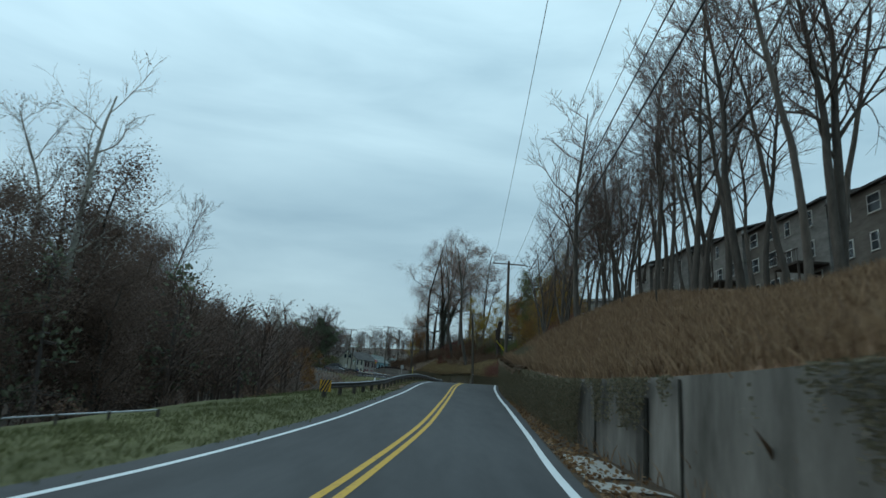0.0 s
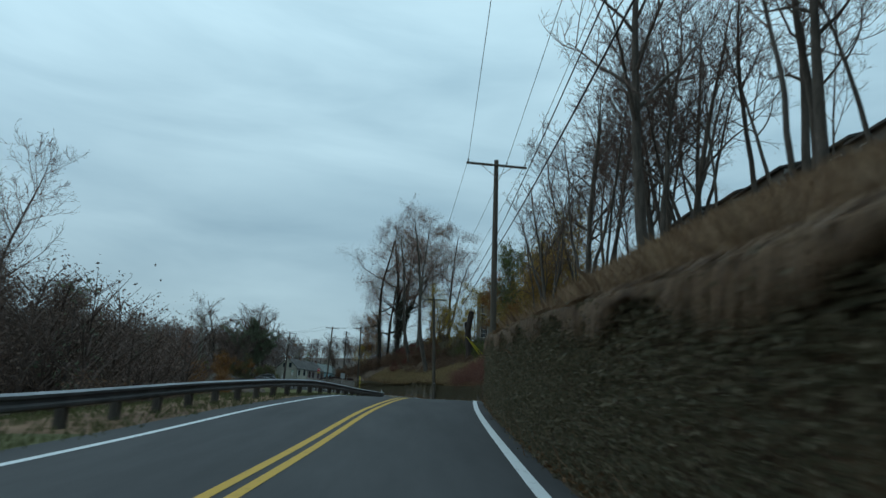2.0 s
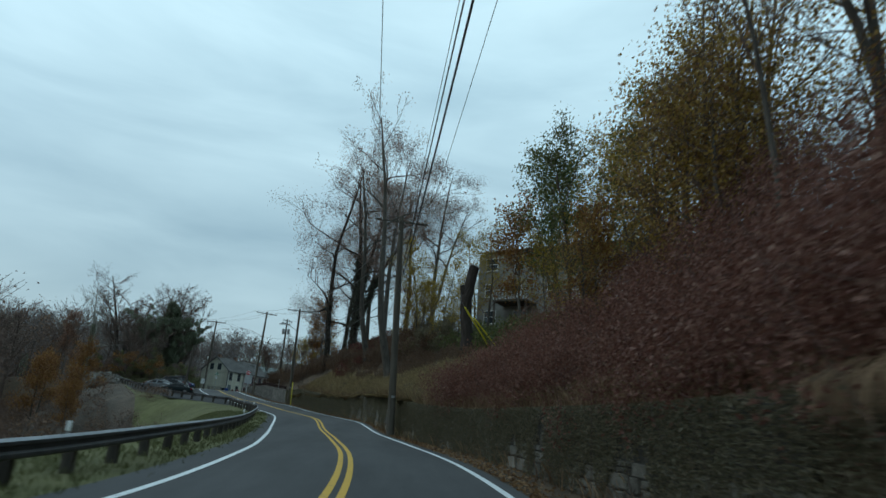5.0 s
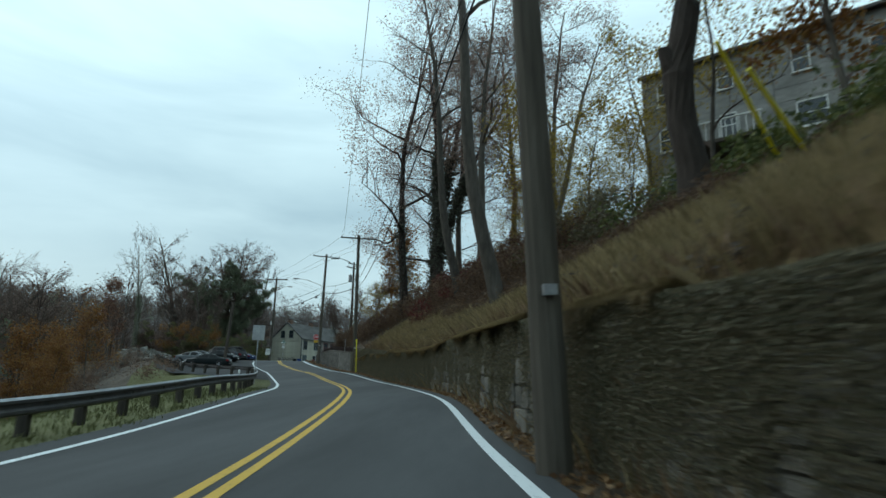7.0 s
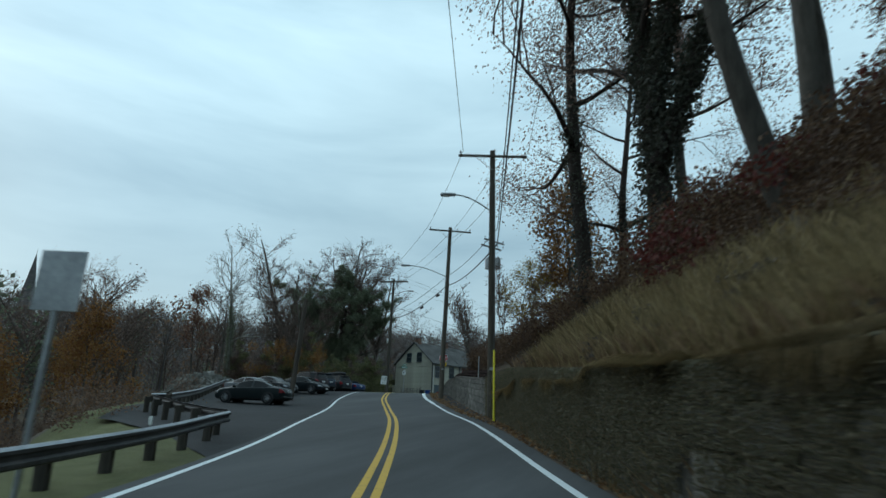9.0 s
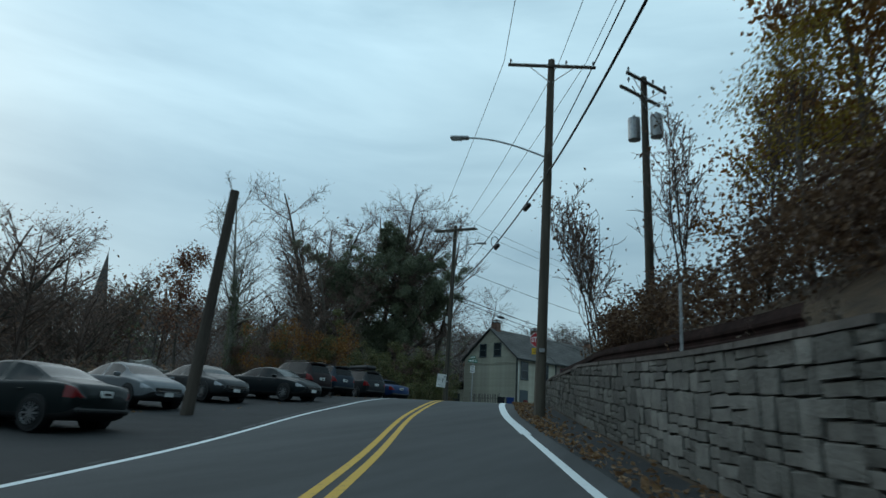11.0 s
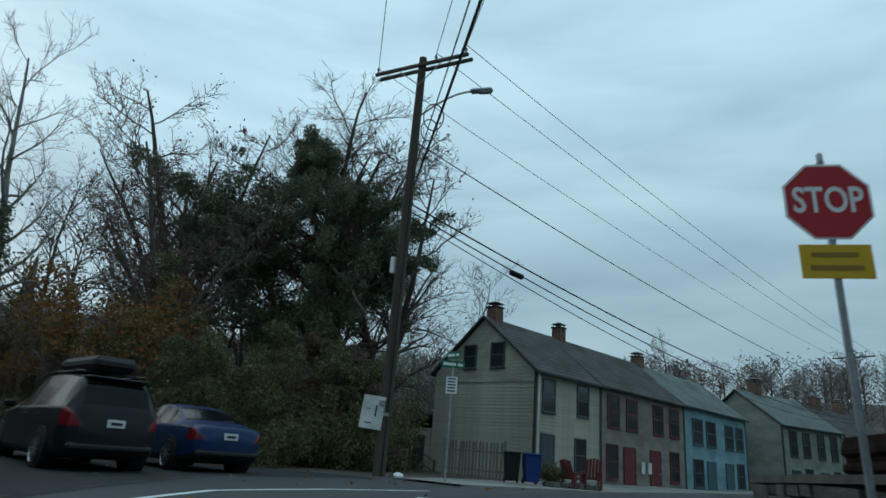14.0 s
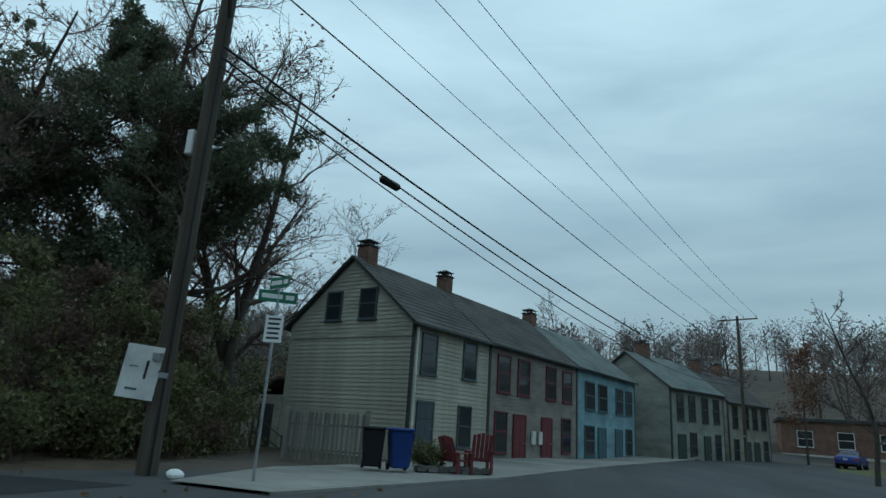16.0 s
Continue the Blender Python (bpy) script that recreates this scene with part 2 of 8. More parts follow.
M_FOLI_IVY = leafy("wall_ivy_leaves", [(0.082, 0.079, 0.0484), (0.117, 0.106, 0.0646), (0.15, 0.127, 0.0806), (0.192, 0.157, 0.1)])
M_FOLI_GREEN = leafy("green_bush_leaves", [(0.039, 0.0546, 0.0182), (0.078, 0.0975, 0.0286), (0.143, 0.143, 0.0455)])
M_FOLI_BLACK = leafy("blackish_trunk_ivy_leaves", [(0.04, 0.042, 0.032), (0.056, 0.058, 0.042), (0.075, 0.075, 0.055)])
M_FOLI_YEL = leafy("yellow_autumn_leaves", [(0.12, 0.085, 0.012), (0.25, 0.17, 0.02), (0.36, 0.25, 0.035)])
M_FOLI_RED = leafy("red_brown_leaves", [(0.075, 0.028, 0.018), (0.13, 0.05, 0.03), (0.2, 0.095, 0.055), (0.28, 0.19, 0.13)])
M_FOLI_BRN = leafy("russet_leaves", [(0.127, 0.0805, 0.0633), (0.218, 0.144, 0.115), (0.31, 0.213, 0.172)])
M_FOLI_ORG = leafy("orange_autumn_leaves", [(0.13, 0.05, 0.015), (0.22, 0.095, 0.025), (0.27, 0.15, 0.045)])
M_DARKBARK = noisy("dark_bark", [(0.25, (0.026, 0.019, 0.016)), (0.7, (0.056, 0.043, 0.036))], 5, 0.95, 0.9, 18, stretch=(1, 1, 0.3), dist=0.04)
M_FOLI_HEDGE = leafy("dark_hedge_leaves", [(0.059, 0.0677, 0.032), (0.113, 0.119, 0.0518), (0.202, 0.18, 0.0789)])
M_FOLI_DULL = leafy("dull_brown_leaves", [(0.0715, 0.0598, 0.0494), (0.117, 0.0936, 0.0754), (0.176, 0.137, 0.104)])
M_BLADES = leafy("red_brown_grass_blades", [(0.11, 0.064, 0.036), (0.21, 0.13, 0.075), (0.33, 0.225, 0.135)])
M_STRAW = leafy("straw_grass_blades", [(0.12, 0.086, 0.042), (0.24, 0.175, 0.085), (0.4, 0.3, 0.16)])
M_BLADESG = leafy("green_grass_blades", [(0.06, 0.07, 0.026), (0.095, 0.105, 0.04), (0.14, 0.138, 0.065)])
M_FALLEN = leafy("fallen_leaves", [(0.1, 0.05, 0.025), (0.2, 0.11, 0.05), (0.3, 0.19, 0.1)])


# ---------------------------------------------------------------- mesh tools
def mesh_np(name, verts, faces, mats, idx=None, smooth=False):
    me = bpy.data.meshes.new(name)
    me.from_pydata(verts.tolist() if hasattr(verts, "tolist") else verts, [], faces.tolist() if hasattr(faces, "tolist") else faces)
    for m in (mats if isinstance(mats, (list, tuple)) else [mats]):
        me.materials.append(m)
    if idx is not None:
        me.polygons.foreach_set("material_index", np.asarray(idx, dtype=np.int32))
    if smooth:
        me.polygons.foreach_set("use_smooth", np.ones(len(me.polygons), dtype=bool))
    me.update()
    return me


def part(name, bm, mat, parent=None, label="", smooth=False):
    """Links a bmesh (or a ready mesh) as one mesh object under a thing or a part."""
    if isinstance(bm, bpy.types.Mesh):
        me = bm
    else:
        me = bpy.data.meshes.new(name)
        bm.to_mesh(me)
        bm.free()
        for m in (mat if isinstance(mat, (list, tuple)) else [mat]):
            me.materials.append(m)
        if smooth:
            me.polygons.foreach_set("use_smooth", np.ones(len(me.polygons), dtype=bool))
    ob = new(name, me)
    if parent is not None:
        ob.parent = parent
    if label:
        ob["label"] = label
    return ob


def box(bm, x0, x1, y0, y1, z0, z1, m=None, bevel=0.0, mi=0):
    r = bmesh.ops.create_cube(bm, size=1.0)
    vs = r["verts"]
    for v in vs:
        v.co = Vector((x0 + (v.co.x + 0.5) * (x1 - x0), y0 + (v.co.y + 0.5) * (y1 - y0), z0 + (v.co.z + 0.5) * (z1 - z0)))
    if bevel:
        es = list({e for v in vs for e in v.link_edges})
        rb = bmesh.ops.bevel(bm, geom=es, offset=bevel, segments=1, affect="EDGES")
        vs = list({v for f in rb["faces"] for v in f.verts} | {v for v in vs if v.is_valid})
    if m is not None:
        bmesh.ops.transform(bm, matrix=m, verts=[v for v in vs if v.is_valid])
    return vs


def boxed(*a, **k):
    bm = bmesh.new()
    box(bm, *a, **k)
    return bm


def tube(bm, p0, p1, r0, r1=None, n=8, caps=True):
    p0, p1 = Vector(p0), Vector(p1)
    d = p1 - p0
    m = Matrix.Translation((p0 + p1) / 2) @ d.to_track_quat("Z", "Y").to_matrix().to_4x4()
    r = bmesh.ops.create_cone(bm, cap_ends=caps, segments=n, radius1=r0, radius2=r0 if r1 is None else r1, depth=d.length, matrix=m)
    return r["verts"]


def tubed(*a, **k):
    bm = bmesh.new()
    tube(bm, *a, **k)
    return bm


def frusta(P0, P1, R0, R1, n=3):
    """Many tapered sticks at once: vertices and quads."""
    D = P1 - P0
    L = np.linalg.norm(D, axis=1, keepdims=True) + 1e-9
    D = D / L
    A = np.where(np.abs(D[:, 2:3]) < 0.9, np.array([[0, 0, 1.0]]), np.array([[1.0, 0, 0]]))
    U = np.cross(D, A)
    U /= np.linalg.norm(U, axis=1, keepdims=True)
    V = np.cross(D, U)
    k = len(P0)
    ang = np.arange(n) * 2 * np.pi / n
    ring = U[:, None, :] * np.cos(ang)[None, :, None] + V[:, None, :] * np.sin(ang)[None, :, None]
    a = P0[:, None, :] + ring * R0[:, None, None]
    b = P1[:, None, :] + ring * R1[:, None, None]
    verts = np.concatenate([a, b], axis=1).reshape(-1, 3)
    i = np.arange(n)
    j = (i + 1) % n
    q = np.stack([i, j, j + n, i + n], axis=1)
    faces = (np.arange(k)[:, None, None] * 2 * n + q[None]).reshape(-1, 4)
    return verts, faces


def hose(P, r, n=5):
    """One bent tube along the points P."""
    D = np.gradient(P, axis=0)
    D /= np.linalg.norm(D, axis=1, keepdims=True) + 1e-9
    U = np.cross(D, np.array([0.13, 0.21, 0.97]))
    U /= np.linalg.norm(U, axis=1, keepdims=True) + 1e-9
    V = np.cross(D, U)
    a = np.arange(n) * 2 * np.pi / n
    R = np.broadcast_to(np.asarray(r, dtype=float), (len(P),))
    v = (P[:, None, :] + R[:, None, None] * (U[:, None, :] * np.cos(a)[None, :, None] + V[:, None, :] * np.sin(a)[None, :, None])).reshape(-1, 3)
    i = np.arange(len(P) - 1)[:, None] * n
    k = np.arange(n)[None]
    f = np.stack([i + k, i + (k + 1) % n, i + n + (k + 1) % n, i + n + k], axis=2).reshape(-1, 4)
    return v, f


def leaf_quads(C, size, rng, flat=0.0, aspect=0.62):
    """Small four-cornered leaves at the places C, each turned its own way."""
    k = len(C)
    d = rng.normal(size=(k, 3))
    d[:, 2] *= 1 - flat
    d /= np.linalg.norm(d, axis=1, keepdims=True) + 1e-9
    e = rng.normal(size=(k, 3))
    e = np.cross(d, e)
    e /= np.linalg.norm(e, axis=1, keepdims=True) + 1e-9
    s = (size * rng.uniform(0.6, 1.35, k))[:, None]
    nrm = np.cross(d, e)
    v = np.stack([C - d * s * 0.5, C + e * s * 0.5 * aspect + nrm * s * 0.1, C + d * s * 0.5, C - e * s * 0.5 * aspect + nrm * s * 0.1], axis=1).reshape(-1, 3)
    f = np.arange(k * 4).reshape(-1, 4)
    return v, f


# ---------------------------------------------------------------- the lie of the land
STEP = 10.8
XC = np.array([-1.75, -1.06, -0.16, 0.59, 1.27, 2.01, 3.19, 4.73, 5.99, 5.88, 4.75, 3.31, 1.83, -0.61, -4.33, -8.57, -13.36, -18.27, -22.34, -26.05, -30.3])
ZR = np.array([0.49, 0.55, 0.97, 1.61, 2.27, 3.05, 3.64, 3.7, 3.82, 4.13, 4.35, 4.62, 5.19, 5.53, 6.0, 6.69, 7.27, 8.16, 9.02, 9.15, 8.99])


def spline(v, q):
    q = np.asarray(q, dtype=float)
    qc = np.clip(q, 0, STEP * 20 - 1e-6)
    i = (qc / STEP).astype(int)
    s = qc / STEP - i
    p0, p1, p2, p3 = v[np.maximum(i - 1, 0)], v[i], v[i + 1], v[np.minimum(i + 2, 20)]
    m1, m2 = (p2 - p0) / 2, (p3 - p1) / 2
    return (2 * s**3 - 3 * s**2 + 1) * p1 + (s**3 - 2 * s**2 + s) * m1 + (-2 * s**3 + 3 * s**2) * p2 + (s**3 - s**2) * m2


def xc(y):
    return spline(XC, y) + np.where(np.asarray(y) < 0, 0.03 * np.asarray(y, dtype=float), 0)


def zr(y):
    return spline(ZR, y)


def widen(y):
    g = (xc(np.asarray(y) + 0.5) - xc(np.asarray(y) - 0.5))
    return np.sqrt(1 + g * g)


def on_road(y, u):
    """The place at station y, u metres to the right of the yellow line."""
    g = float(xc(y + 0.5) - xc(y - 0.5))
    k = 1 / math.sqrt(1 + g * g)
    return float(xc(y)) + u * k, y - u * g * k


def on_road_v(y, u):
    """on_road for arrays."""
    g = xc(y + 0.5) - xc(y - 0.5)
    k = 1 / np.sqrt(1 + g * g)
    return xc(y) + u * k, y - u * g * k


def table(y, *pairs):
    return np.interp(y, [p[0] for p in pairs], [p[1] for p in pairs])


def wall_u(y):
    return table(y, (-40, 5.4), (12, 5.3), (18, 4.9), (30, 4.5), (38, 4.1), (45, 3.95), (60, 4.05), (66, 4.7), (72, 4.9), (90, 5.3), (98, 5.2), (104, 4.95), (110, 4.65), (118, 4.5), (124, 4.3), (150, 4.1), (160, 4.45), (168, 4.85), (172, 5.1), (184, 5.65), (192, 5.55), (197, 5.4), (230, 5.4))


def wall_h(y):
    return table(y, (-40, 1.85), (12, 1.95), (23, 1.85), (33, 2.05), (38, 2.1), (44, 2.35), (51, 2.4), (55, 2.65), (58, 2.5), (72, 2.4), (85, 2.0), (102, 1.75), (110, 1.9), (120, 2.22), (134, 2.2), (140, 2.0), (147, 1.95), (153, 2.1), (160, 2.2), (168, 1.85), (182, 1.72), (186.4, 1.42), (188.7, 1.31), (191.2, 1.2), (193.2, 1.03), (195.6, 0.88), (198.2, 0.76), (198.6, 0.0), (240, 0.0))


def hill_h(y):
    return table(y, (-60, 7.0), (30, 7.0), (54, 9.5), (78, 9.5), (98, 9.5), (118, 8.4), (135, 9.4), (150, 10.6), (160, 10.8), (166, 10.2), (178, 8.0), (188, 4.6), (198, 0.8), (206, 0.0), (260, 0.0))


def land(x, y):
    """Height of the ground sheet."""
    x, y = np.asarray(x, dtype=float), np.asarray(y, dtype=float)
    z0 = zr(y)
    u = (x - xc(y)) / widen(y)
    wu, wh, hh = wall_u(y), wall_h(y), hill_h(y)
    top = z0 + wh
    # right: verge, wall, bank, terrace with the flats on it
    t = np.clip((u - wu - 0.3) / 15.0, 0, 1)
    shelf_r = table(y, (56, 0), (66, 1), (74, 1), (84, 0))
    bank = top + (hh - wh).clip(0) * ((1 - shelf_r) * (1 - (1 - t) ** 1.5) + shelf_r * t ** 1.7)
    right = np.where(u < wu + 0.05, z0, np.where(u < wu + 0.3, z0 + wh * (u - wu - 0.05) / 0.25, bank))
    right = right + np.clip((u - 40) / 120, 0, 1) * 6 * (y < 190)
    # left: grass verge, then the valley; the car park is a level shelf
    shelf = table(y, (-60, 13), (30, 13), (50, 8), (70, 6.6), (146, 6.6), (152, 6.8), (161, 12.6), (175, 14.6), (196, 15.6), (215, 40), (600, 40))
    drop = table(y, (-60, 6.0), (60, 7.0), (140, 7.5), (190, 6.5), (220, 4.5), (300, 4))
    v = -u
    left = z0 - 0.10 * np.clip((v - 3.6) / 3, 0, 1) - (0.7 * np.clip((v - 6) / 8, 0, 1) * (y < 60))
    left = left + 0.03 * np.clip(v - 3.8, 0, 16) * table(y, (149, 0), (155, 1), (198, 1), (206, 0))
    tt = np.clip((v - shelf) / 14.0, 0, 1)
    left = left - drop * tt * tt * (3 - 2 * tt)
    # far hills on the left and ahead
    hill = 24 * np.clip((v - 46) / 130, 0, 1) ** 1.15 + 12 * np.clip((v - 180) / 200, 0, 1)
    left = left + hill
    z = np.where(u > 0, right, left)
    ahead = np.clip((y - 268) / 150, 0, 1) ** 1.15 * 24 * np.clip(1 - np.clip(v - 100, 0, 100) / 100, 0, 1)
    dip = -3.5 * np.clip((y - 232) / 30, 0, 1) * np.clip((310 - y) / 60, 0, 1) * np.clip((-18 - x) / 15, 0, 1)
    roll = 1.6 * np.sin(x * 0.021 + 1.0) * np.cos(y * 0.017) * np.clip((np.hypot(x + 10, y - 120) - 130) / 100, 0, 1)
    return z + ahead + dip + roll


def land1(x, y):
    return float(land(np.array([x]), np.array([y]))[0])


def build_ground():
    us = np.concatenate([-np.geomspace(900, 30, 26), np.arange(-27, -8, 2.5), np.arange(-8, 3.3, 0.9),
                         [3.6]])
    ys = np.concatenate([np.arange(-70, 0, 5), np.arange(0, 225, 1.8), np.arange(226, 330, 5), np.geomspace(335, 1600, 22)])
    rel = np.array([-0.02, 0.05, 0.11, 0.2, 0.3, 0.8, 1.5, 2.5, 3.7, 5, 6.5, 8, 10, 12, 14, 16.5, 20, 26, 34, 45, 60, 85, 130, 220, 400, 900])
    rows = []
    for y in ys:
        uu = np.concatenate([us, float(wall_u(y)) + rel])
        x = float(xc(y)) + uu * float(widen(y))
        rows.append(np.stack([x, np.full_like(x, y), land(x, np.full_like(x, y))], axis=1))
    G = np.array(rows)
    rng = np.random.default_rng(3)
    ny, nx = G.shape[:2]
    U = (G[:, :, 0] - xc(G[:, :, 1])) / widen(G[:, :, 1])
    off = np.clip((np.abs(U) - 6.5) / 4, 0, 1) * np.where((G[:, :, 1] > 196) & (G[:, :, 1] < 270), 0.0, 1) * np.where((U < 0) & (G[:, :, 1] > 140) & (G[:, :, 1] < 210) & (U > -24), 0.0, 1)
    G[:, :, 2] += rng.normal(0, 0.09, (ny, nx)) * off
    i = np.arange(ny - 1)[:, None] * nx + np.arange(nx - 1)[None]
    faces = np.stack([i, i + 1, i + 1 + nx, i + nx], axis=2).reshape(-1, 4)
    cen = G.reshape(-1, 3)[faces].mean(axis=1)
    cu = (cen[:, 0] - xc(cen[:, 1])) / widen(cen[:, 1])
    cy = cen[:, 1]
    idx = np.full(len(faces), 3)
    idx[(cu < -2) & (cu > -15)] = 0
    idx[(cu < -2) & (cu > -9) & (cy > 45) & (cy < 80)] = 1
    idx[(cu > 2) & (cu <= wall_u(cy) + 0.4)] = 2
    idx[(cu > wall_u(cy) + 0.4) & (cu < 24)] = 1
    idx[(cu > wall_u(cy) + 0.4) & (cu < 24) & (cy > 98)] = 4
    idx[(cu > 3) & (cy > 130) & (cy < 215)] = 2
    idx[(cu > 6) & (cy > 200) & (cy < 330)] = 0
    idx[(cu < -2) & (cy > 196) & (cy < 240)] = 2
    idx[(cy > 262) & (cy < 2000)] = 3
    me = mesh_np("ground", G.reshape(-1, 3), faces, [M_GRASS, M_DRY, M_LITTER, M_WOODS, M_STRAWBANK], idx, True)
    return tagged(new("ground", me), "valley side with grass verges, dry banks and woods", "ground", kind="structure")


build_ground()


def ribbon(name, y0, y1, ul, ur, lift, mat, label, category, step=1.2, xs=2):
    """A strip laid along the road between two offsets."""
    n = max(2, int((y1 - y0) / step) + 1)
    vs = []
    for y in np.linspace(y0, y1, n):
        a, b = ul(y) if callable(ul) else ul, ur(y) if callable(ur) else ur
        for k in range(xs):
            u = a + (b - a) * k / (xs - 1)
            px, py = on_road(float(y), u)
            vs.append((px, py, float(zr(py)) + lift))
    vs = np.array(vs)
    i = np.arange(n - 1)[:, None] * xs + np.arange(xs - 1)[None]
    f = np.stack([i, i + 1, i + 1 + xs, i + xs], axis=2).reshape(-1, 4)
    ob = new(name, mesh_np(name, vs, f, mat, smooth=True))
    return tagged(ob, label, category, kind="structure") if label else ob


ROAD_END = 203.0
ribbon("road", -65, ROAD_END, -3.75, 3.75, 0.02, M_ASPHALT, "dark grey two-lane asphalt road climbing a hillside", "road", xs=7)


# ---------------------------------------------------------------- paved areas and road paint
def line(name, y0, y1, u, w, mat, label, lift=0.026):
    f = u if callable(u) else (lambda y: u)
    ribbon(name, y0, y1, lambda y: f(y) - w / 2, lambda y: f(y) + w / 2, lift, mat, label, "road marking", step=1.0)


def edge_r(y):
    return float(table(y, (-60, 3.4), (20, 3.42), (40, 3.34), (60, 3.39), (100, 3.31), (120, 3.35), (140, 3.22), (160, 3.18), (180, 3.3), (190, 3.21), (195, 3.3), (197.5, 3.6), (199.5, 4.3), (200.8, 5.2)))


def edge_l(y):
    return -float(table(y, (-60, 3.1), (20, 3.12), (40, 2.98), (60, 2.93), (80, 2.9), (100, 2.91), (120, 3.09), (140, 3.34), (160, 3.54), (180, 3.4), (190, 3.23), (195, 2.81), (199, 2.25), (201, 1.0), (203, -0.64)))


line("edge_line", -60, 103.6, edge_r, 0.17, M_WHITE, "white painted edge line beside the bank")
line("edge_line", 103.75, 128, edge_r, 0.19, M_WHITE, "thick white edge line with a gap in it")
line("edge_line", 128, 178, edge_r, 0.16, M_WHITE, "white painted edge line beside the stone wall")
line("edge_line", 178, 200.8, edge_r, 0.27, M_WHITE, "broad white edge line running to the junction")
line("edge_line", -60, 203, edge_l, 0.14, M_WHITE, "white painted edge line beside the verge")
line("centre_line", -60, 199.5, -0.135, 0.14, M_YELLOW, "yellow stripe of the double centre line")
line("centre_line", -60, 199.5, 0.135, 0.14, M_YELLOW, "yellow stripe of the double centre line")


def paved(name, pts, lift, mat, label, category="pavement", cut=1.6):
    """A flat-laid patch that follows the ground, from its outline."""
    bm = bmesh.new()
    f = bm.faces.new([bm.verts.new((x, y, 0)) for x, y in pts])
    bmesh.ops.triangulate(bm, faces=[f])
    for _ in range(5):
        es = [e for e in bm.edges if e.calc_length() > cut]
        if not es:
            break
        bmesh.ops.subdivide_edges(bm, edges=es, cuts=1)
        bmesh.ops.triangulate(bm, faces=bm.faces[:])
    vs = bm.verts[:]
    zz = land(np.array([v.co.x for v in vs]), np.array([v.co.y for v in vs]))
    for v, z in zip(vs, zz):
        v.co.z = z + lift
    bmesh.ops.recalc_face_normals(bm, faces=bm.faces[:])
    if sum(f.normal.z for f in bm.faces) < 0:
        bmesh.ops.reverse_faces(bm, faces=bm.faces[:])
    ob = part(name, bm, mat)
    return tagged(ob, label, category, kind="structure")


lot = [on_road(y, -3.5) for y in (151, 156, 162, 170, 178, 186, 194, 202)] + [(-27.4, 206.2), (-31.5, 205.6), (-37.0, 203.6)] + [on_road(y, u) for y, u in ((196, -15.5), (186, -14.5), (176, -13.6), (168, -12.6), (161.5, -11.0), (156.5, -6.6))]
paved("car_park", lot, 0.022, M_LOT, "worn dark asphalt car park beside the road")
# the street that crosses ahead, along the row of houses
SD, SN = Vector((0.36, 0.933, 0)).normalized(), Vector((0.933, -0.36, 0)).normalized()
HC = Vector((-27.1, 220.5, 0))


def street(a, o):
    """The place a metres along the row of houses and o metres out from its fronts."""
    p = HC + SD * a + SN * o
    return p.x, p.y


apron = [on_road(202.6, -3.75), on_road(202.6, 3.75), (-13.5, 199.5), (-5, 203), street(14, 19), street(34, 12), street(70, 12), street(70, 3.4), street(28, 3.1), street(4, 3.4), street(-12, 4.2), (-28.6, 209.5), (-30.5, 206.0)]
paved("side_street", apron, 0.016, M_ASPHALT, "grey asphalt street crossing at the junction", "road")
paved("sidewalk", [street(-12.4, 6.6), street(-12.8, 4.8), street(-8.2, 2.1), street(-2, 0.8), street(0, 0.05), street(30, 0.05), street(70, 0.05), street(70, 3.2), street(28, 3.2), street(8, 4.4), street(-2.8, 5.6)], 0.07, M_SIDEWALK, "worn concrete sidewalk in front of the houses")
verge = part("kerb", bmesh.new(), M_SIDEWALK)
bmk = bmesh.new()
kp = [street(a, o) for a, o in ((-12.4, 6.7), (-2.8, 5.7), (8, 4.5), (28, 3.3), (70, 3.3))]
for (x0, y0), (x1, y1) in zip(kp[:-1], kp[1:]):
    d = Vector((x1 - x0, y1 - y0, 0))
    z0, z1 = land1(x0, y0), land1(x1, y1)
    n = d.normalized().cross(Vector((0, 0, 1))) * 0.08
    ring = []
    for (x, y, z) in ((x0, y0, z0), (x1, y1, z1)):
        for s, h in ((-1, -0.1), (1, -0.1), (1, 0.075), (-1, 0.075)):
            ring.append(bmk.verts.new((x + n.x * s, y + n.y * s, z + h)))
    for i in range(4):
        bmk.faces.new((ring[i], ring[(i + 1) % 4], ring[4 + (i + 1) % 4], ring[4 + i]))
bmk.to_mesh(verge.data)
bmk.free()
tagged(verge, "low pale concrete kerb along the sidewalk", "kerb", kind="structure")
ax, ay, bx, by = -23.9, 200.9, -19.3, 202.4
dv = Vector((bx - ax, by - ay, 0)).normalized()
nv = Vector((-dv.y, dv.x, 0)) * 0.22
paved("stop_line", [(ax - nv.x, ay - nv.y), (bx - nv.x, by - nv.y), (bx + nv.x, by + nv.y), (ax + nv.x, ay + nv.y)], 0.03, M_WHITE, "broad white stop line at the junction", "road marking", cut=0.8)
paved("asphalt_verge", [on_road(y, 3.6) for y in (160, 170, 180, 190, 199)] + [on_road(y, float(wall_u(y)) - 0.25) for y in (197, 190, 180, 170, 163)], 0.014, M_LOT, "strip of dark asphalt at the foot of the block wall")
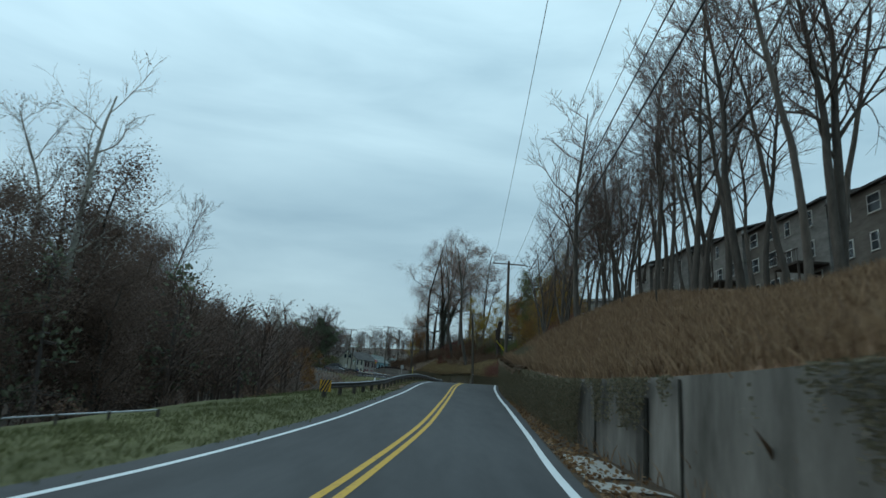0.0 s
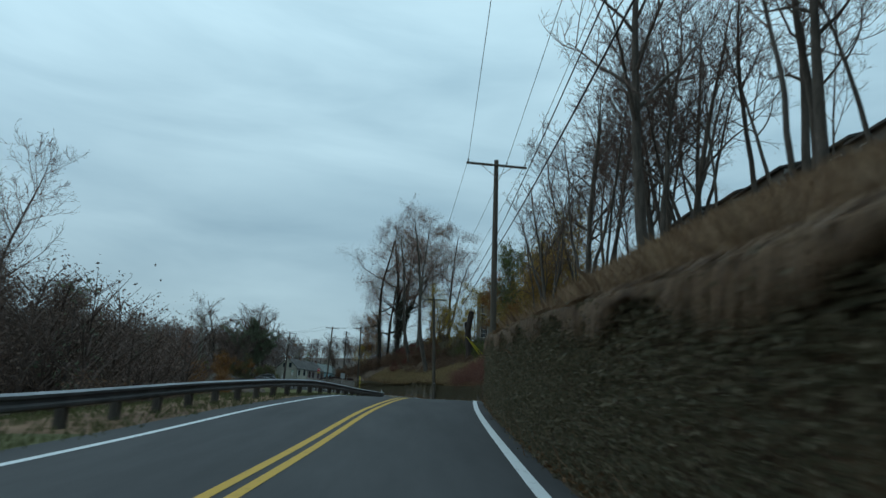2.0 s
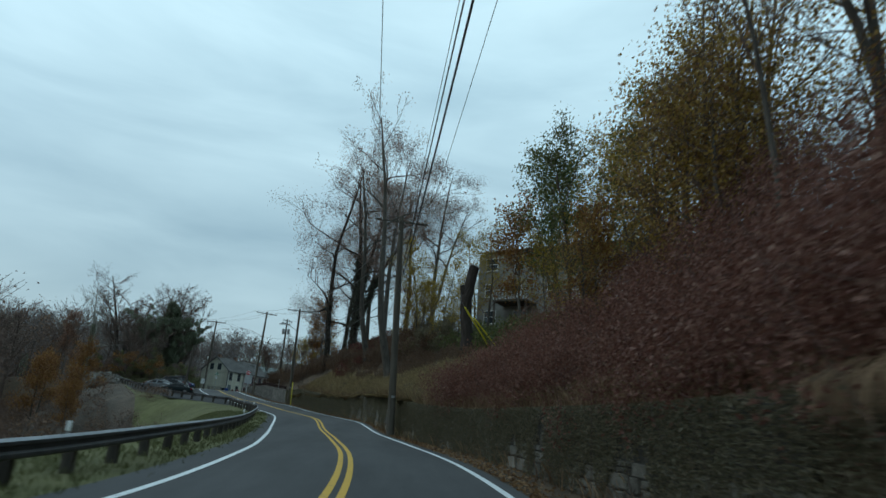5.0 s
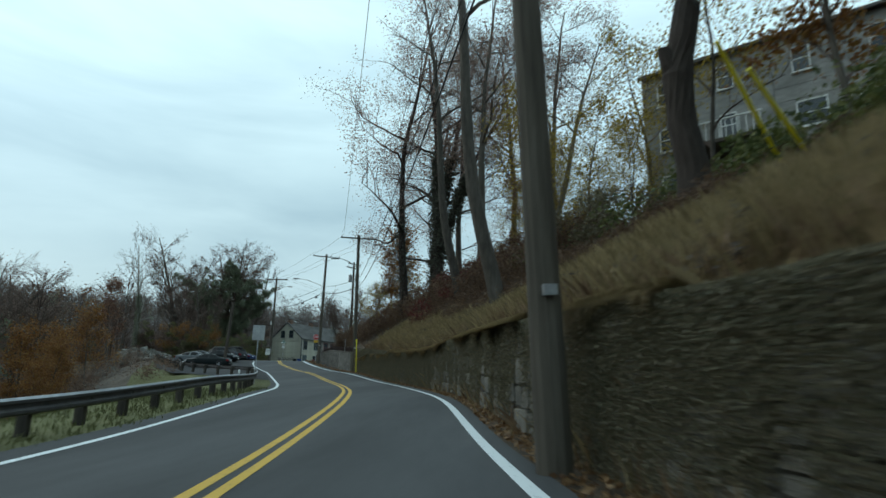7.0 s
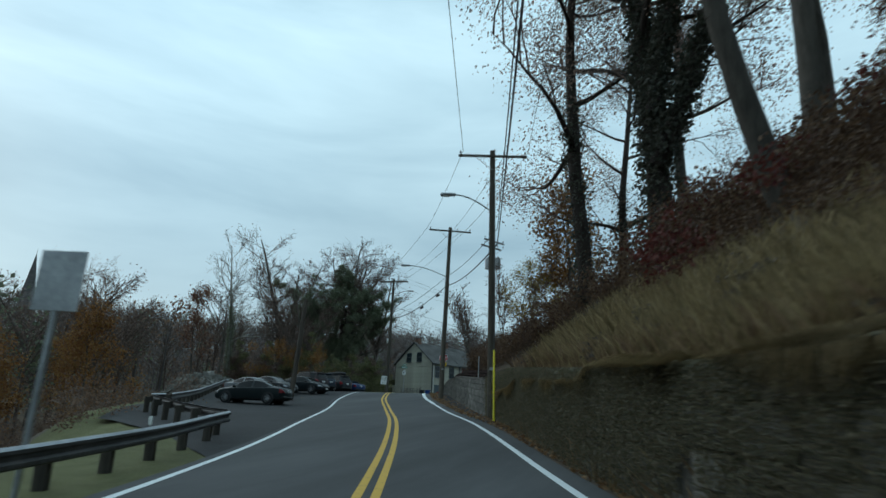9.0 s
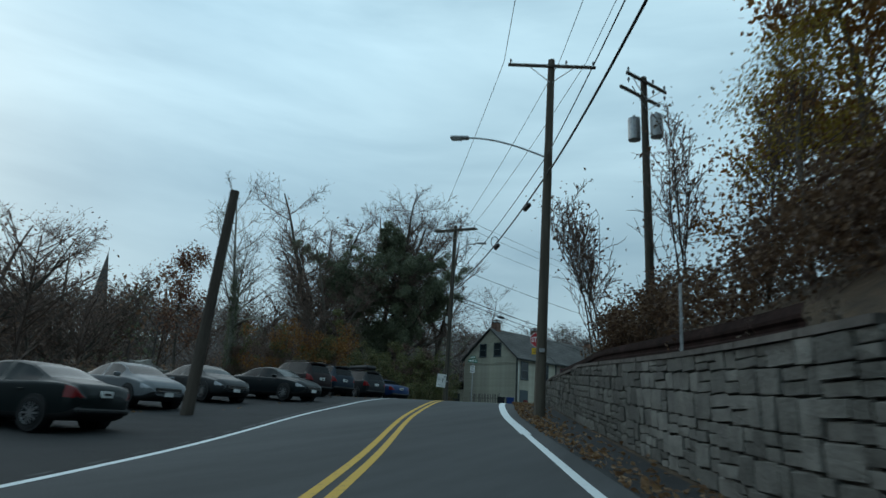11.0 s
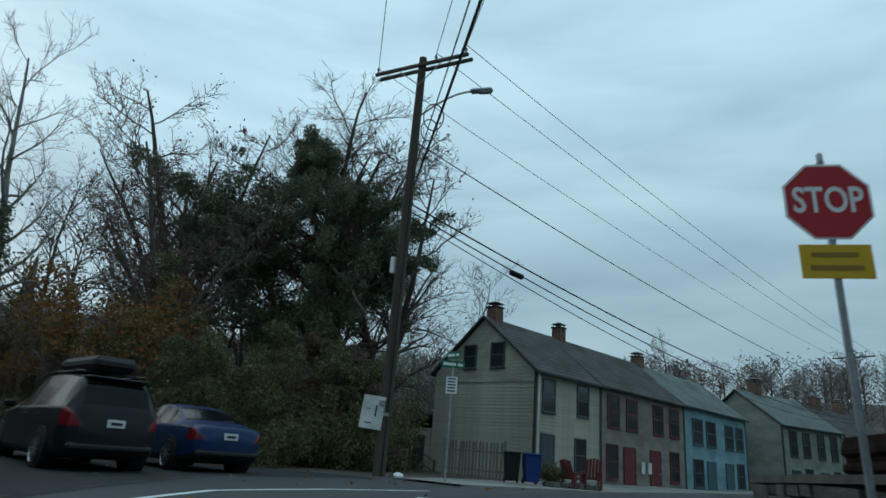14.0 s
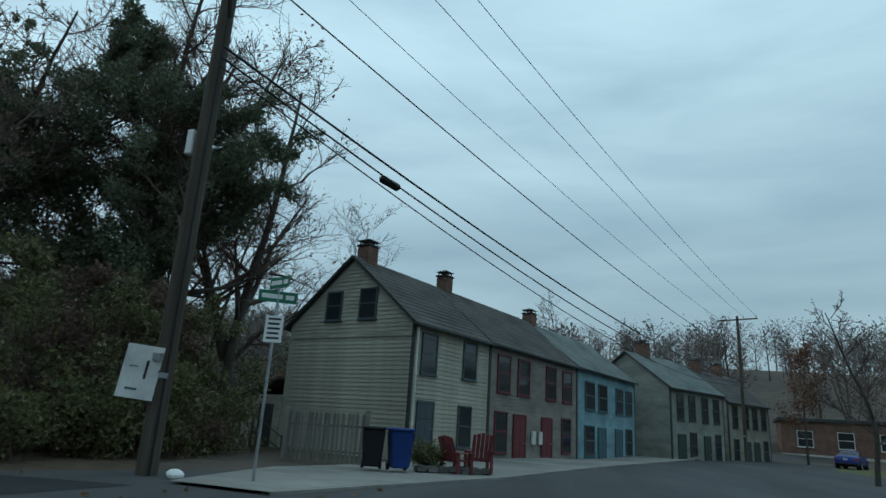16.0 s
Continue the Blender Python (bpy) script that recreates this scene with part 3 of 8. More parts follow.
for ya, yb, ub in ((12.4, 16.4, 4.9), (10.8, 12.2, 5.1)):
    paved("concrete_slab", [on_road(ya, 3.9), on_road(yb, 3.95), on_road(yb - 0.5, ub - 0.3), on_road(yb - 1.4, ub), on_road(ya + 0.3, ub)], 0.03, M_WALK, "broken pale concrete slab at the wall's foot", cut=0.7)


# ---------------------------------------------------------------- guardrails
def rail_strip(pts, z_low=0.42, up=0.31):
    """A corrugated beam swept along a line of ground points; its face looks to the right of the line."""
    prof = [(0.0, 0.0), (0.045, 0.035), (0.045, 0.085), (0.0, 0.125), (0.0, 0.175), (0.045, 0.215), (0.045, 0.265), (0.0, up)]
    prof = prof + [(d - 0.012, z) for d, z in reversed(prof)]
    n = len(prof)
    vs, fs, mi = [], [], []
    for i, p in enumerate(pts):
        a, b = pts[max(i - 1, 0)], pts[min(i + 1, len(pts) - 1)]
        t = Vector((b[0] - a[0], b[1] - a[1], 0)).normalized()
        nn = Vector((t.y, -t.x, 0))
        for d, z in prof:
            vs.append((p[0] + nn.x * d, p[1] + nn.y * d, p[2] + z_low + z))
    for i in range(len(pts) - 1):
        for k in range(n):
            fs.append((i * n + k, i * n + (k + 1) % n, (i + 1) * n + (k + 1) % n, (i + 1) * n + k))
            # upper slope and top edge take the paler steel
            mi.append(1 if k in (6, 7) else 0)
    return mesh_np("rail", np.array(vs), np.array(fs), [M_RAIL, M_RAILTOP], mi)


POST_MESH = None


def guardrail(label, ground_pts, spacing=1.95, face=1):
    global POST_MESH
    thing = tagged(new("guardrail"), label, "guardrail", group="guardrails")
    part("rail", rail_strip(ground_pts), None, thing, "corrugated steel beam with a paler top edge")
    if POST_MESH is None:
        bm = boxed(-0.075, 0.075, -0.1, 0.1, -0.4, 0.64, bevel=0.012)
        box(bm, -0.06, 0.06, 0.1, 0.2, 0.42, 0.68, bevel=0.008)
        POST_MESH = bpy.data.meshes.new("post")
        bm.to_mesh(POST_MESH)
        bm.free()
        POST_MESH.materials.append(M_POST)
    run, acc = 0.0, 0.6
    for a, b in zip(ground_pts[:-1], ground_pts[1:]):
        d = Vector(b) - Vector(a)
        while acc < run + d.length:
            p = Vector(a) + d * ((acc - run) / d.length)
            ang = math.degrees(math.atan2(d.y, d.x))
            nn = Vector((d.y, -d.x, 0)).normalized()
            ob = new("post", POST_MESH)
            ob.parent = thing
            ob.matrix_local = pose(p.x - nn.x * 0.21, p.y - nn.y * 0.21, p.z + random.uniform(-0.02, 0.02), random.uniform(-2, 2), random.uniform(-2, 2), ang + 180)
            acc += spacing
        run += d.length
    return thing


pts = []
for y in np.arange(33.4, 153.4, 1.5):
    x, yy = on_road(float(y), -float(table(y, (33.4, 6.4), (38, 5.3), (44, 4.65), (60, 4.55), (150, 4.6), (154, 4.75))))
    pts.append((x, yy, float(zr(yy)) - 0.05))
corner = [(-10.3, 153.6), (-10.5, 154.2), (-11.0, 154.75), (-11.8, 155.15), (-14.6, 157.1), (-17.4, 159.2), (-19.4, 160.75), (-20.05, 161.5), (-20.1, 162.4)]
for x, y in corner:
    pts.append((x, y, land1(x, y) + 0.02))
g1 = guardrail("long weathered steel guardrail on dark wooden posts", pts)
bm = bmesh.new()
for k in range(5):
    vs = [bm.verts.new(v) for v in ((-0.3, 0, 0.0), (0.3, 0, 0.0), (0.3, 0, 0.6), (-0.3, 0, 0.6))] if k == 0 else None
    if vs:
        bm.faces.new(vs)
bmesh.ops.solidify(bm, geom=bm.faces[:], thickness=0.01)
board = part("hazard_board", bm, M_SIGNY, g1, "yellow board with black diagonal stripes")
board.matrix_local = pose(pts[0][0] + 0.12, pts[0][1] - 0.12, pts[0][2] + 0.28, 0, 0, -4)
for k in range(4):
    bm = bmesh.new()
    x0 = -0.3 + 0.17 * k - 0.06
    q = [(max(-0.3, min(0.3, x)), z) for x, z in ((x0 - 0.1, 0.0), (x0, 0.0), (x0 + 0.3, 0.6), (x0 + 0.2, 0.6))]
    if q[1][0] > q[0][0] or q[2][0] > q[3][0]:
        bm.faces.new([bm.verts.new((x, -0.016, z)) for x, z in q])
    part("stripe", bm, M_BLACK, board)
back = [(-20.2, 162.9), (-24.2, 169.0), (-28.4, 175.4), (-32.6, 182.0), (-36.4, 188.0), (-39.4, 194.0)]
bp = []
for (x0, y0), (x1, y1) in zip(back[:-1], back[1:]):
    for k in range(4):
        x, y = x0 + (x1 - x0) * k / 4, y0 + (y1 - y0) * k / 4
        bp.append((x, y, land1(x, y) + 0.02))
guardrail("weathered steel guardrail round the edge of the car park", bp)
for y in (40.5, 90.0, 118.0, 137.0, 150.8):
    x, yy = on_road(y, -4.78)
    d = tagged(new("delineator"), "small white reflector plate on the guardrail", "marker", group="reflectors on the guardrail")
    bm = boxed(-0.045, 0.045, -0.006, 0.006, 0.0, 0.17, bevel=0.003)
    part("plate", bm, M_SIGNW, d)
    part("bracket", boxed(-0.02, 0.02, 0.006, 0.03, -0.08, 0.06), M_METAL, d)
    d.matrix_world = pose(x, yy, float(zr(yy)) + 0.7, 0, 0, 0)


# ---------------------------------------------------------------- retaining walls
def wall_frame(y, u):
    x, yy = on_road(y, u)
    x2, y2 = on_road(y + 0.2, u)
    return x, yy, math.degrees(math.atan2(y2 - yy, x2 - x))


def sheet_wall(name, y0, y1, du, dh, mat, label, step=1.5):
    """A continuous wall body behind the visible face."""
    vs, fs = [], []
    ys = np.arange(y0, y1 + 0.01, step)
    for y in ys:
        wu, wh = float(wall_u(y)), max(0.05, float(wall_h(y)) + dh)
        for u, z in ((wu + du, -0.3), (wu + du + 0.04, wh), (wu + 0.55, wh), (wu + 0.55, -0.3)):
            x, yy = on_road(float(y), u)
            vs.append((x, yy, float(zr(yy)) + z))
    for i in range(len(ys) - 1):
        for k in range(4):
            fs.append((i * 4 + k, i * 4 + (k + 1) % 4, i * 4 + 4 + (k + 1) % 4, i * 4 + 4 + k))
    fs += [(3, 2, 1, 0), tuple(4 * (len(ys) - 1) + k for k in range(4))]
    ob = new(name, mesh_np(name, np.array(vs), fs, mat))
    return tagged(ob, label, "wall", kind="structure")


def stone_meshes(n, mat, bevel=0.09, seed=5):
    out = []
    rng = random.Random(seed)
    for _ in range(n):
        bm = bmesh.new()
        bmesh.ops.create_cube(bm, size=1.0)
        bmesh.ops.bevel(bm, geom=bm.edges[:], offset=bevel, segments=1, affect="EDGES")
        for v in bm.verts:
            v.co += Vector((rng.uniform(-0.035, 0.035), rng.uniform(-0.06, 0.06), rng.uniform(-0.04, 0.04)))
        me = bpy.data.meshes.new("stone")
        bm.to_mesh(me)
        bm.free()
        me.materials.append(mat)
        out.append(me)
    return out


def stone_face(wall, meshes, y0, y1, course, lmin, lmax, du, depth, piece, seed, limit=300, gap=0.03, top=0.0, rest_mat=None, halves=0.22):
    rng = random.Random(seed)
    stones = []
    h = 0.0
    row = 0
    while h < 3.2:
        ch = course * rng.uniform(0.8, 1.25)
        y = y0 + rng.uniform(-0.4, 0)
        while y < y1:
            ln = rng.uniform(lmin, lmax)
            split = rng.random() < halves
            ym = y + ln / 2
            room = float(wall_h(ym)) + top - h
            if ym < y1 and room > 0.1:
                hh = min(ch, room)
                if split:
                    stones.append((ym, h + hh * 0.25, ln, hh * 0.5))
                    stones.append((ym, h + hh * 0.75, ln, hh * 0.5))
                else:
                    stones.append((ym, h + hh / 2, ln, hh))
            y += ln
        h += ch
        row += 1
    stones.sort(key=lambda s: s[0])
    left = []
    for i, (ym, zc, ln, hh) in enumerate(stones):
        x, yy, ang = wall_frame(ym, float(wall_u(ym)) + du)
        m = pose(x, yy, float(zr(yy)) + zc, rng.uniform(-1.5, 1.5), rng.uniform(-1, 1), ang) @ Matrix.Diagonal((ln - gap, depth * rng.uniform(0.85, 1.15), hh - gap, 1))
        if i < limit:
            ob = new(piece, meshes[rng.randrange(len(meshes))])
            ob.parent = wall
            ob.matrix_local = m
        else:
            left.append((meshes[rng.randrange(len(meshes))], m))
    if left:
        vs, fs, base = [], [], 0
        for me, m in left:
            vs += [tuple(m @ v.co) for v in me.vertices]
            fs += [tuple(base + k for k in p.vertices) for p in me.polygons]
            base += len(me.vertices)
        ob = new(piece + "_rest", mesh_np(piece, vs, fs, rest_mat))
        ob.parent = wall
        tagged(ob, kind="stuff")
    return wall


wall_a = sheet_wall("wall_concrete", -38, 20.5, -0.02, 0.0, M_CONC, "stained grey concrete retaining wall with dark streaks")
rng = random.Random(8)
for y in np.arange(-20, 20, 6.2):
    bm = boxed(-0.02, 0.02, -0.03, 0.03, -0.2, float(wall_h(y)) - 0.06, bevel=0.01)
    x, yy, ang = wall_frame(float(y), float(wall_u(y)) - 0.03)
    ob = part("joint_strip", bm, M_JOINT, wall_a)
    ob.matrix_local = pose(x, yy, float(zr(yy)), 0, 0, ang)
# dark upright slab standing slightly proud of the concrete face
bm = boxed(-0.3, 0.3, -0.05, 0.05, -0.1, 1.55, bevel=0.02)
x, yy, ang = wall_frame(13.2, float(wall_u(13.2)) - 0.05)
ob = part("dark_recess", bm, M_JOINT, wall_a, "dark upright panel on the concrete")
ob.matrix_local = pose(x, yy, float(zr(yy)), 0, 0, ang)
sheet_wall("wall_overgrown", 20, 85, 0.0, -0.05, M_LITTER, "steep earth and stone face hidden under ivy")
wall_c = sheet_wall("wall_stone", 84.5, 166, -0.085, -0.04, M_JOINT, "old grey fieldstone retaining wall with ivy along its top")
SM = stone_meshes(8, M_STONE)
SMR = noisy("grey_wall_stone_rest", [(0.25, (0.08, 0.076, 0.064)), (0.6, (0.155, 0.146, 0.125)), (0.85, (0.24, 0.226, 0.194))], 2.2, 0.92, 0.8, 22, vary=0.35, island=True, dist=0.04)
stone_face(wall_c, SM, 114, 146, 0.5, 0.55, 1.3, 0.0, 0.28, "stone", 11, 300, rest_mat=SMR)
stone_face(wall_c, SM, 100, 114, 0.36, 0.35, 1.0, 0.0, 0.26, "stone", 15, 130, rest_mat=SMR)
stone_face(wall_c, SM, 146, 166, 0.36, 0.35, 1.0, 0.0, 0.26, "stone", 16, 220, rest_mat=SMR)
wall_c2 = sheet_wall("wall_stone_lower", 46, 86, -0.085, -1.5, M_JOINT, "low course of grey stones under the ivy")
stone_face(wall_c2, SM, 54, 101, 0.38, 0.4, 1.0, 0.0, 0.26, "stone", 12, 260, top=-1.0, rest_mat=SMR)
wall_d = sheet_wall("wall_block", 166, 198.2, -0.115, -0.02, M_JOINT, "pale rough ashlar block wall stepping down to the junction")
BMS = stone_meshes(8, M_BLOCK, 0.045, 9)
BMR = noisy("pale_block_rest", [(0.25, (0.077, 0.074, 0.067)), (0.55, (0.147, 0.14, 0.127)), (0.85, (0.217, 0.207, 0.185))], 3.2, 0.9, 0.8, 24, vary=0.3, island=True, dist=0.03)
stone_face(wall_d, BMS, 176, 198.2, 0.3, 0.22, 0.62, -0.02, 0.3, "block", 13, 400, gap=0.022, rest_mat=BMR, halves=0.4)
stone_face(wall_d, BMS, 166, 176, 0.3, 0.22, 0.62, -0.02, 0.3, "block", 14, 0, gap=0.022, rest_mat=BMR, halves=0.4)
# flat coping of the block wall, and the dark timber beam on short posts behind it
def swept(ys, corners):
    """A bar of four corners (u, z over the road) carried along the wall."""
    vs, fs = [], []
    for y in ys:
        for u, z in corners(float(y)):
            x, yy = on_road(float(y), u)
            vs.append((x, yy, float(zr(yy)) + z))
    for i in range(len(ys) - 1):
        for k in range(4):
            fs.append((i * 4 + k, i * 4 + (k + 1) % 4, i * 4 + 4 + (k + 1) % 4, i * 4 + 4 + k))
    return np.array(vs), fs + [(3, 2, 1, 0), tuple(4 * (len(ys) - 1) + k for k in range(4))]


M_COPING = noisy("brown_grey_coping", [(0.25, (0.06, 0.052, 0.046)), (0.6, (0.11, 0.095, 0.085)), (0.85, (0.17, 0.15, 0.135))], 4, 0.9, 0.6, 25, dist=0.02)
M_BEAM = noisy("dark_red_timber", [(0.3, (0.014, 0.009, 0.008)), (0.7, (0.034, 0.02, 0.018))], 6, 0.95, 0.5, 20, spec=0.05)
coping_rng = random.Random(44)
y = 168.0
while y < 197.9:
    y2 = min(y + coping_rng.uniform(0.9, 1.5), 198.2)
    d = coping_rng.uniform(-0.015, 0.015)
    v, f = swept(np.linspace(y + 0.008, y2 - 0.008, 3), lambda q: ((float(wall_u(q)) - 0.2 + d, float(wall_h(q))), (float(wall_u(q)) - 0.19 + d, float(wall_h(q)) + 0.085 + d * 0.4), (float(wall_u(q)) + 0.32, float(wall_h(q)) + 0.09), (float(wall_u(q)) + 0.32, float(wall_h(q)))))
    part("coping_stone", mesh_np("coping_stone", v, f, M_COPING), None, wall_d)
    y = y2
beam = tagged(new("wall_guardrail"), "dark rusted guardrail on posts above the block wall", "guardrail")
bp = []
for y in np.arange(197.2, 169.5, -1.0):
    x, yy = on_road(float(y), float(wall_u(y)) + 0.5)
    bp.append((x, yy, float(zr(yy)) + float(wall_h(y))))
me = rail_strip(bp, 0.14, 0.4)
me.materials.clear()
me.materials.append(M_BEAM)
me.materials.append(M_BEAM)
part("rail", me, None, beam)
for y in np.arange(171, 196.2, 1.95):
    x, yy, ang = wall_frame(float(y), float(wall_u(y)) + 0.68)
    o = part("post", boxed(-0.08, 0.08, -0.09, 0.09, -0.5, 0.56, bevel=0.012), M_BEAM, beam)
    o.matrix_local = pose(x, yy, float(zr(yy)) + float(wall_h(y)), 0, 0, ang)


# ---------------------------------------------------------------- utility poles, lamps and cables
def utility_pole(x, y, z0, top, label, arms=(0.35,), half=1.75, ang=0.0, lamp=None, r=0.17, mat=None, lean=(0, 0), extras=True, insul=(-1, 0.35, 1)):
    """A wooden pole with crossarms; arms are distances below the top, ang the turn of the arms."""
    mat = mat or M_POLE
    h = top - z0
    th = tagged(new("utility_pole"), label, "utility pole", group="utility poles along the road")
    bm = bmesh.new()
    n = 12
    rings = []
    for k in range(7):
        t = k / 6
        rr = r * (1 - 0.32 * t) * (1 + 0.02 * math.sin(k * 5))
        rings.append([bm.verts.new((rr * math.cos(a * 2 * math.pi / n), rr * math.sin(a * 2 * math.pi / n), -0.6 + (h + 0.6) * t)) for a in range(n)])
    for a, b in zip(rings[:-1], rings[1:]):
        for i in range(n):
            bm.faces.new((a[i], a[(i + 1) % n], b[(i + 1) % n], b[i]))
    bm.faces.new(rings[-1])
    part("pole", bm, mat, th, smooth=False)
    R = pose(0, 0, 0, 0, 0, ang)
    for k, d in enumerate(arms):
        bm = boxed(-half, half, -0.2 if k % 2 == 0 else 0.12, -0.1 if k % 2 == 0 else 0.22, h - d - 0.06, h - d + 0.06, m=R, bevel=0.012)
        part("crossarm", bm, mat, th)
        for s in (-1, 1):
            bm = bmesh.new()
            tube(bm, R @ Vector((0.9 * s, -0.15, h - d - 0.04)), R @ Vector((0, -0.12, h - d - 0.75)), 0.018, n=5)
            part("brace", bm, M_METAL, th)
        for f in insul:
            bm = bmesh.new()
            p = R @ Vector((f * (half - 0.1), -0.15, h - d + 0.06))
            tube(bm, p, p + Vector((0, 0, 0.12)), 0.02, n=6)
            tube(bm, p + Vector((0, 0, 0.1)), p + Vector((0, 0, 0.2)), 0.055, 0.035, n=8)
            part("insulator", bm, M_INSUL, th)
    if extras:
        bm = boxed(-0.09, 0.09, -r - 0.06, -r + 0.03, 2.2, 2.34, m=R)
        part("tag_plate", bm, M_METAL, th)
    if lamp:
        dx, dy, dz, ln = lamp
        d = Vector((dx, dy, 0)).normalized()
        P = [d * (ln * k / 9) + Vector((0, 0, h - dz - 0.7 + 0.85 * math.sin(k / 9 * math.pi / 2))) for k in range(10)]
        prev = P[-1]
        v, f = hose(np.array([tuple(p) for p in P]), 0.035, 6)
        part("lamp_arm", mesh_np("lamp_arm", v, f, M_METAL, smooth=True), None, th)
        m = Matrix.Translation(prev) @ d.to_track_quat("X", "Z").to_matrix().to_4x4()
        bm = boxed(-0.05, 0.72, -0.13, 0.13, -0.07, 0.07, m=m, bevel=0.05)
        head = part("lamp_head", bm, M_METAL, th, "grey cobra-head street lamp, unlit")
        bm = boxed(0.25, 0.66, -0.1, 0.1, -0.1, -0.06, m=m, bevel=0.015)
        part("lens", bm, plain("lamp_lens", (0.5, 0.52, 0.52), 0.2), head)
    th.matrix_world = pose(x, y, z0, lean[0], lean[1], 0)
    return th


def cable(p0, p1, sag, r, mat, label, n=26, name="power_cable"):
    p0, p1 = np.array(p0, dtype=float), np.array(p1, dtype=float)
    t = np.linspace(0, 1, n + 1)[:, None]
    P = p0 + (p1 - p0) * t
    P[:, 2] -= sag * 4 * (t * (1 - t))[:, 0]
    v, f = hose(P, r)
    return tagged(new(name, mesh_np(name, v, f, mat)), label, "cable", group="overhead cables")


PZ, PA, PB, PC, PE, PD, PF = (3.1, -6.0), (7.6, 65.94), (7.5, 116.6), (-5.8, 166.98), (-14.4, 185.8), (-28.4, 207.8), (-7.2, 257.0)
TZ, TA, TB, TC, TE, TD, TF = 14.0, 17.05, 18.3, 20.25, 22.4, 23.15, 21.5
utility_pole(*PZ, 0.6, TZ, "weathered wooden utility pole on the verge", ang=-4)
utility_pole(*PA, float(zr(66)) - 0.05, TA, "weathered wooden utility pole at the foot of the ivy bank", ang=4, r=0.19)
utility_pole(*PB, float(zr(117)), TB, "thick grey wooden utility pole against the stone wall", ang=12, r=0.24, lean=(0, -2.4))
utility_pole(*PC, float(zr(167)), TC, "wooden utility pole with a street lamp and yellow guard", ang=18, r=0.2, lamp=(-1, -0.35, 2.6, 1.9), lean=(0, -0.6))
utility_pole(*PE, float(zr(186)), TE, "wooden utility pole with a street lamp arm beside the block wall", ang=22, r=0.21, lamp=(-1, -0.3, 3.6, 3.2), lean=(0, 1.2))
pd = utility_pole(*PD, 9.0, TD, "leaning wooden utility pole with double crossarms at the junction", arms=(0.35, 0.36), ang=-6, r=0.2, lamp=(1, 0.1, 1.6, 1.9), half=1.9, lean=(3.4, 2.0))
part("junction_box", boxed(-0.36, -0.2, -0.1, 0.04, 6.35, 6.88, bevel=0.02), M_SIGNW, pd, "small white box strapped to the pole")
part("riser", tubed((0.16, -0.14, 0.0), (0.11, -0.09, 10.4), 0.022, n=6), M_CABLE, pd, "black cable running up the pole")
utility_pole(*PF, 8.8, TF, "far wooden utility pole on the side street", ang=-30)
tp = utility_pole(-10.7, 187.0, land1(-10.7, 187.0) - 0.2, 21.6, "wooden pole carrying a transformer among the trees", arms=(0.3, 0.75), ang=60, half=1.2, r=0.18)
hh = 21.6 - land1(-10.7, 187.0) + 0.2
for s in (-1, 1):
    bm = tubed((0.42 * s, 0.1, hh - 2.6), (0.42 * s, 0.1, hh - 1.7), 0.24, n=14)
    tube(bm, (0.42 * s, 0.1, hh - 1.7), (0.42 * s, 0.1, hh - 1.55), 0.06, n=8)
    part("transformer", bm, M_METAL, tp, "grey can transformer")
spole = tagged(new("stub_pole"), "short dark leaning wooden pole among parked cars", "pole")
part("pole", tubed((0, 0, -0.5), (0, 0, 7.4), 0.2, 0.15, n=10), M_POLEDARK, spole)
spole.matrix_world = pose(-23.4, 178.6, 7.7, -1, 3.2, 0)


def arm_end(p, top, f, half, ang, d=0.35):
    a = math.radians(ang)
    return (p[0] + f * (half - 0.1) * math.cos(a) + 0.15 * math.sin(a), p[1] + f * (half - 0.1) * math.sin(a) - 0.15 * math.cos(a), top - d + 0.25)


runs = [(PZ, TZ, -4, 1.75), (PA, TA, 4, 1.75), ((PB[0] - 0.56, PB[1]), TB, 12, 1.75), (PC, TC, 18, 1.75), (PE, TE, 22, 1.75), ((PD[0] + 0.5, PD[1] - 0.85), TD, -6, 1.9), (PF, TF, -30, 1.75)]
for (a, ta, ga, ha), (b, tb, gb, hb) in zip(runs[:-1], runs[1:]):
    ln = math.hypot(a[0] - b[0], a[1] - b[1])
    for f in (-1, 0.35, 1):
        cable(arm_end(a, ta, f, ha, ga), arm_end(b, tb, f, hb, gb), ln * 0.012, 0.013, M_WIRE, "thin grey power line strung from crossarm to crossarm")
    for k, (dz, rr) in enumerate(((4.2, 0.018), (5.0, 0.034 if a[1] > 150 else 0.024)) if b is not PF else ((3.5, 0.02), (5.7, 0.03), (5.95, 0.024), (6.15, 0.018))):
        cable((a[0] + 0.2, a[1] - 0.1, ta - dz), (b[0] + 0.2, b[1] - 0.1, tb - dz), ln * (0.014 + 0.006 * k), rr, M_CABLE, "thick black communication cable between the poles")
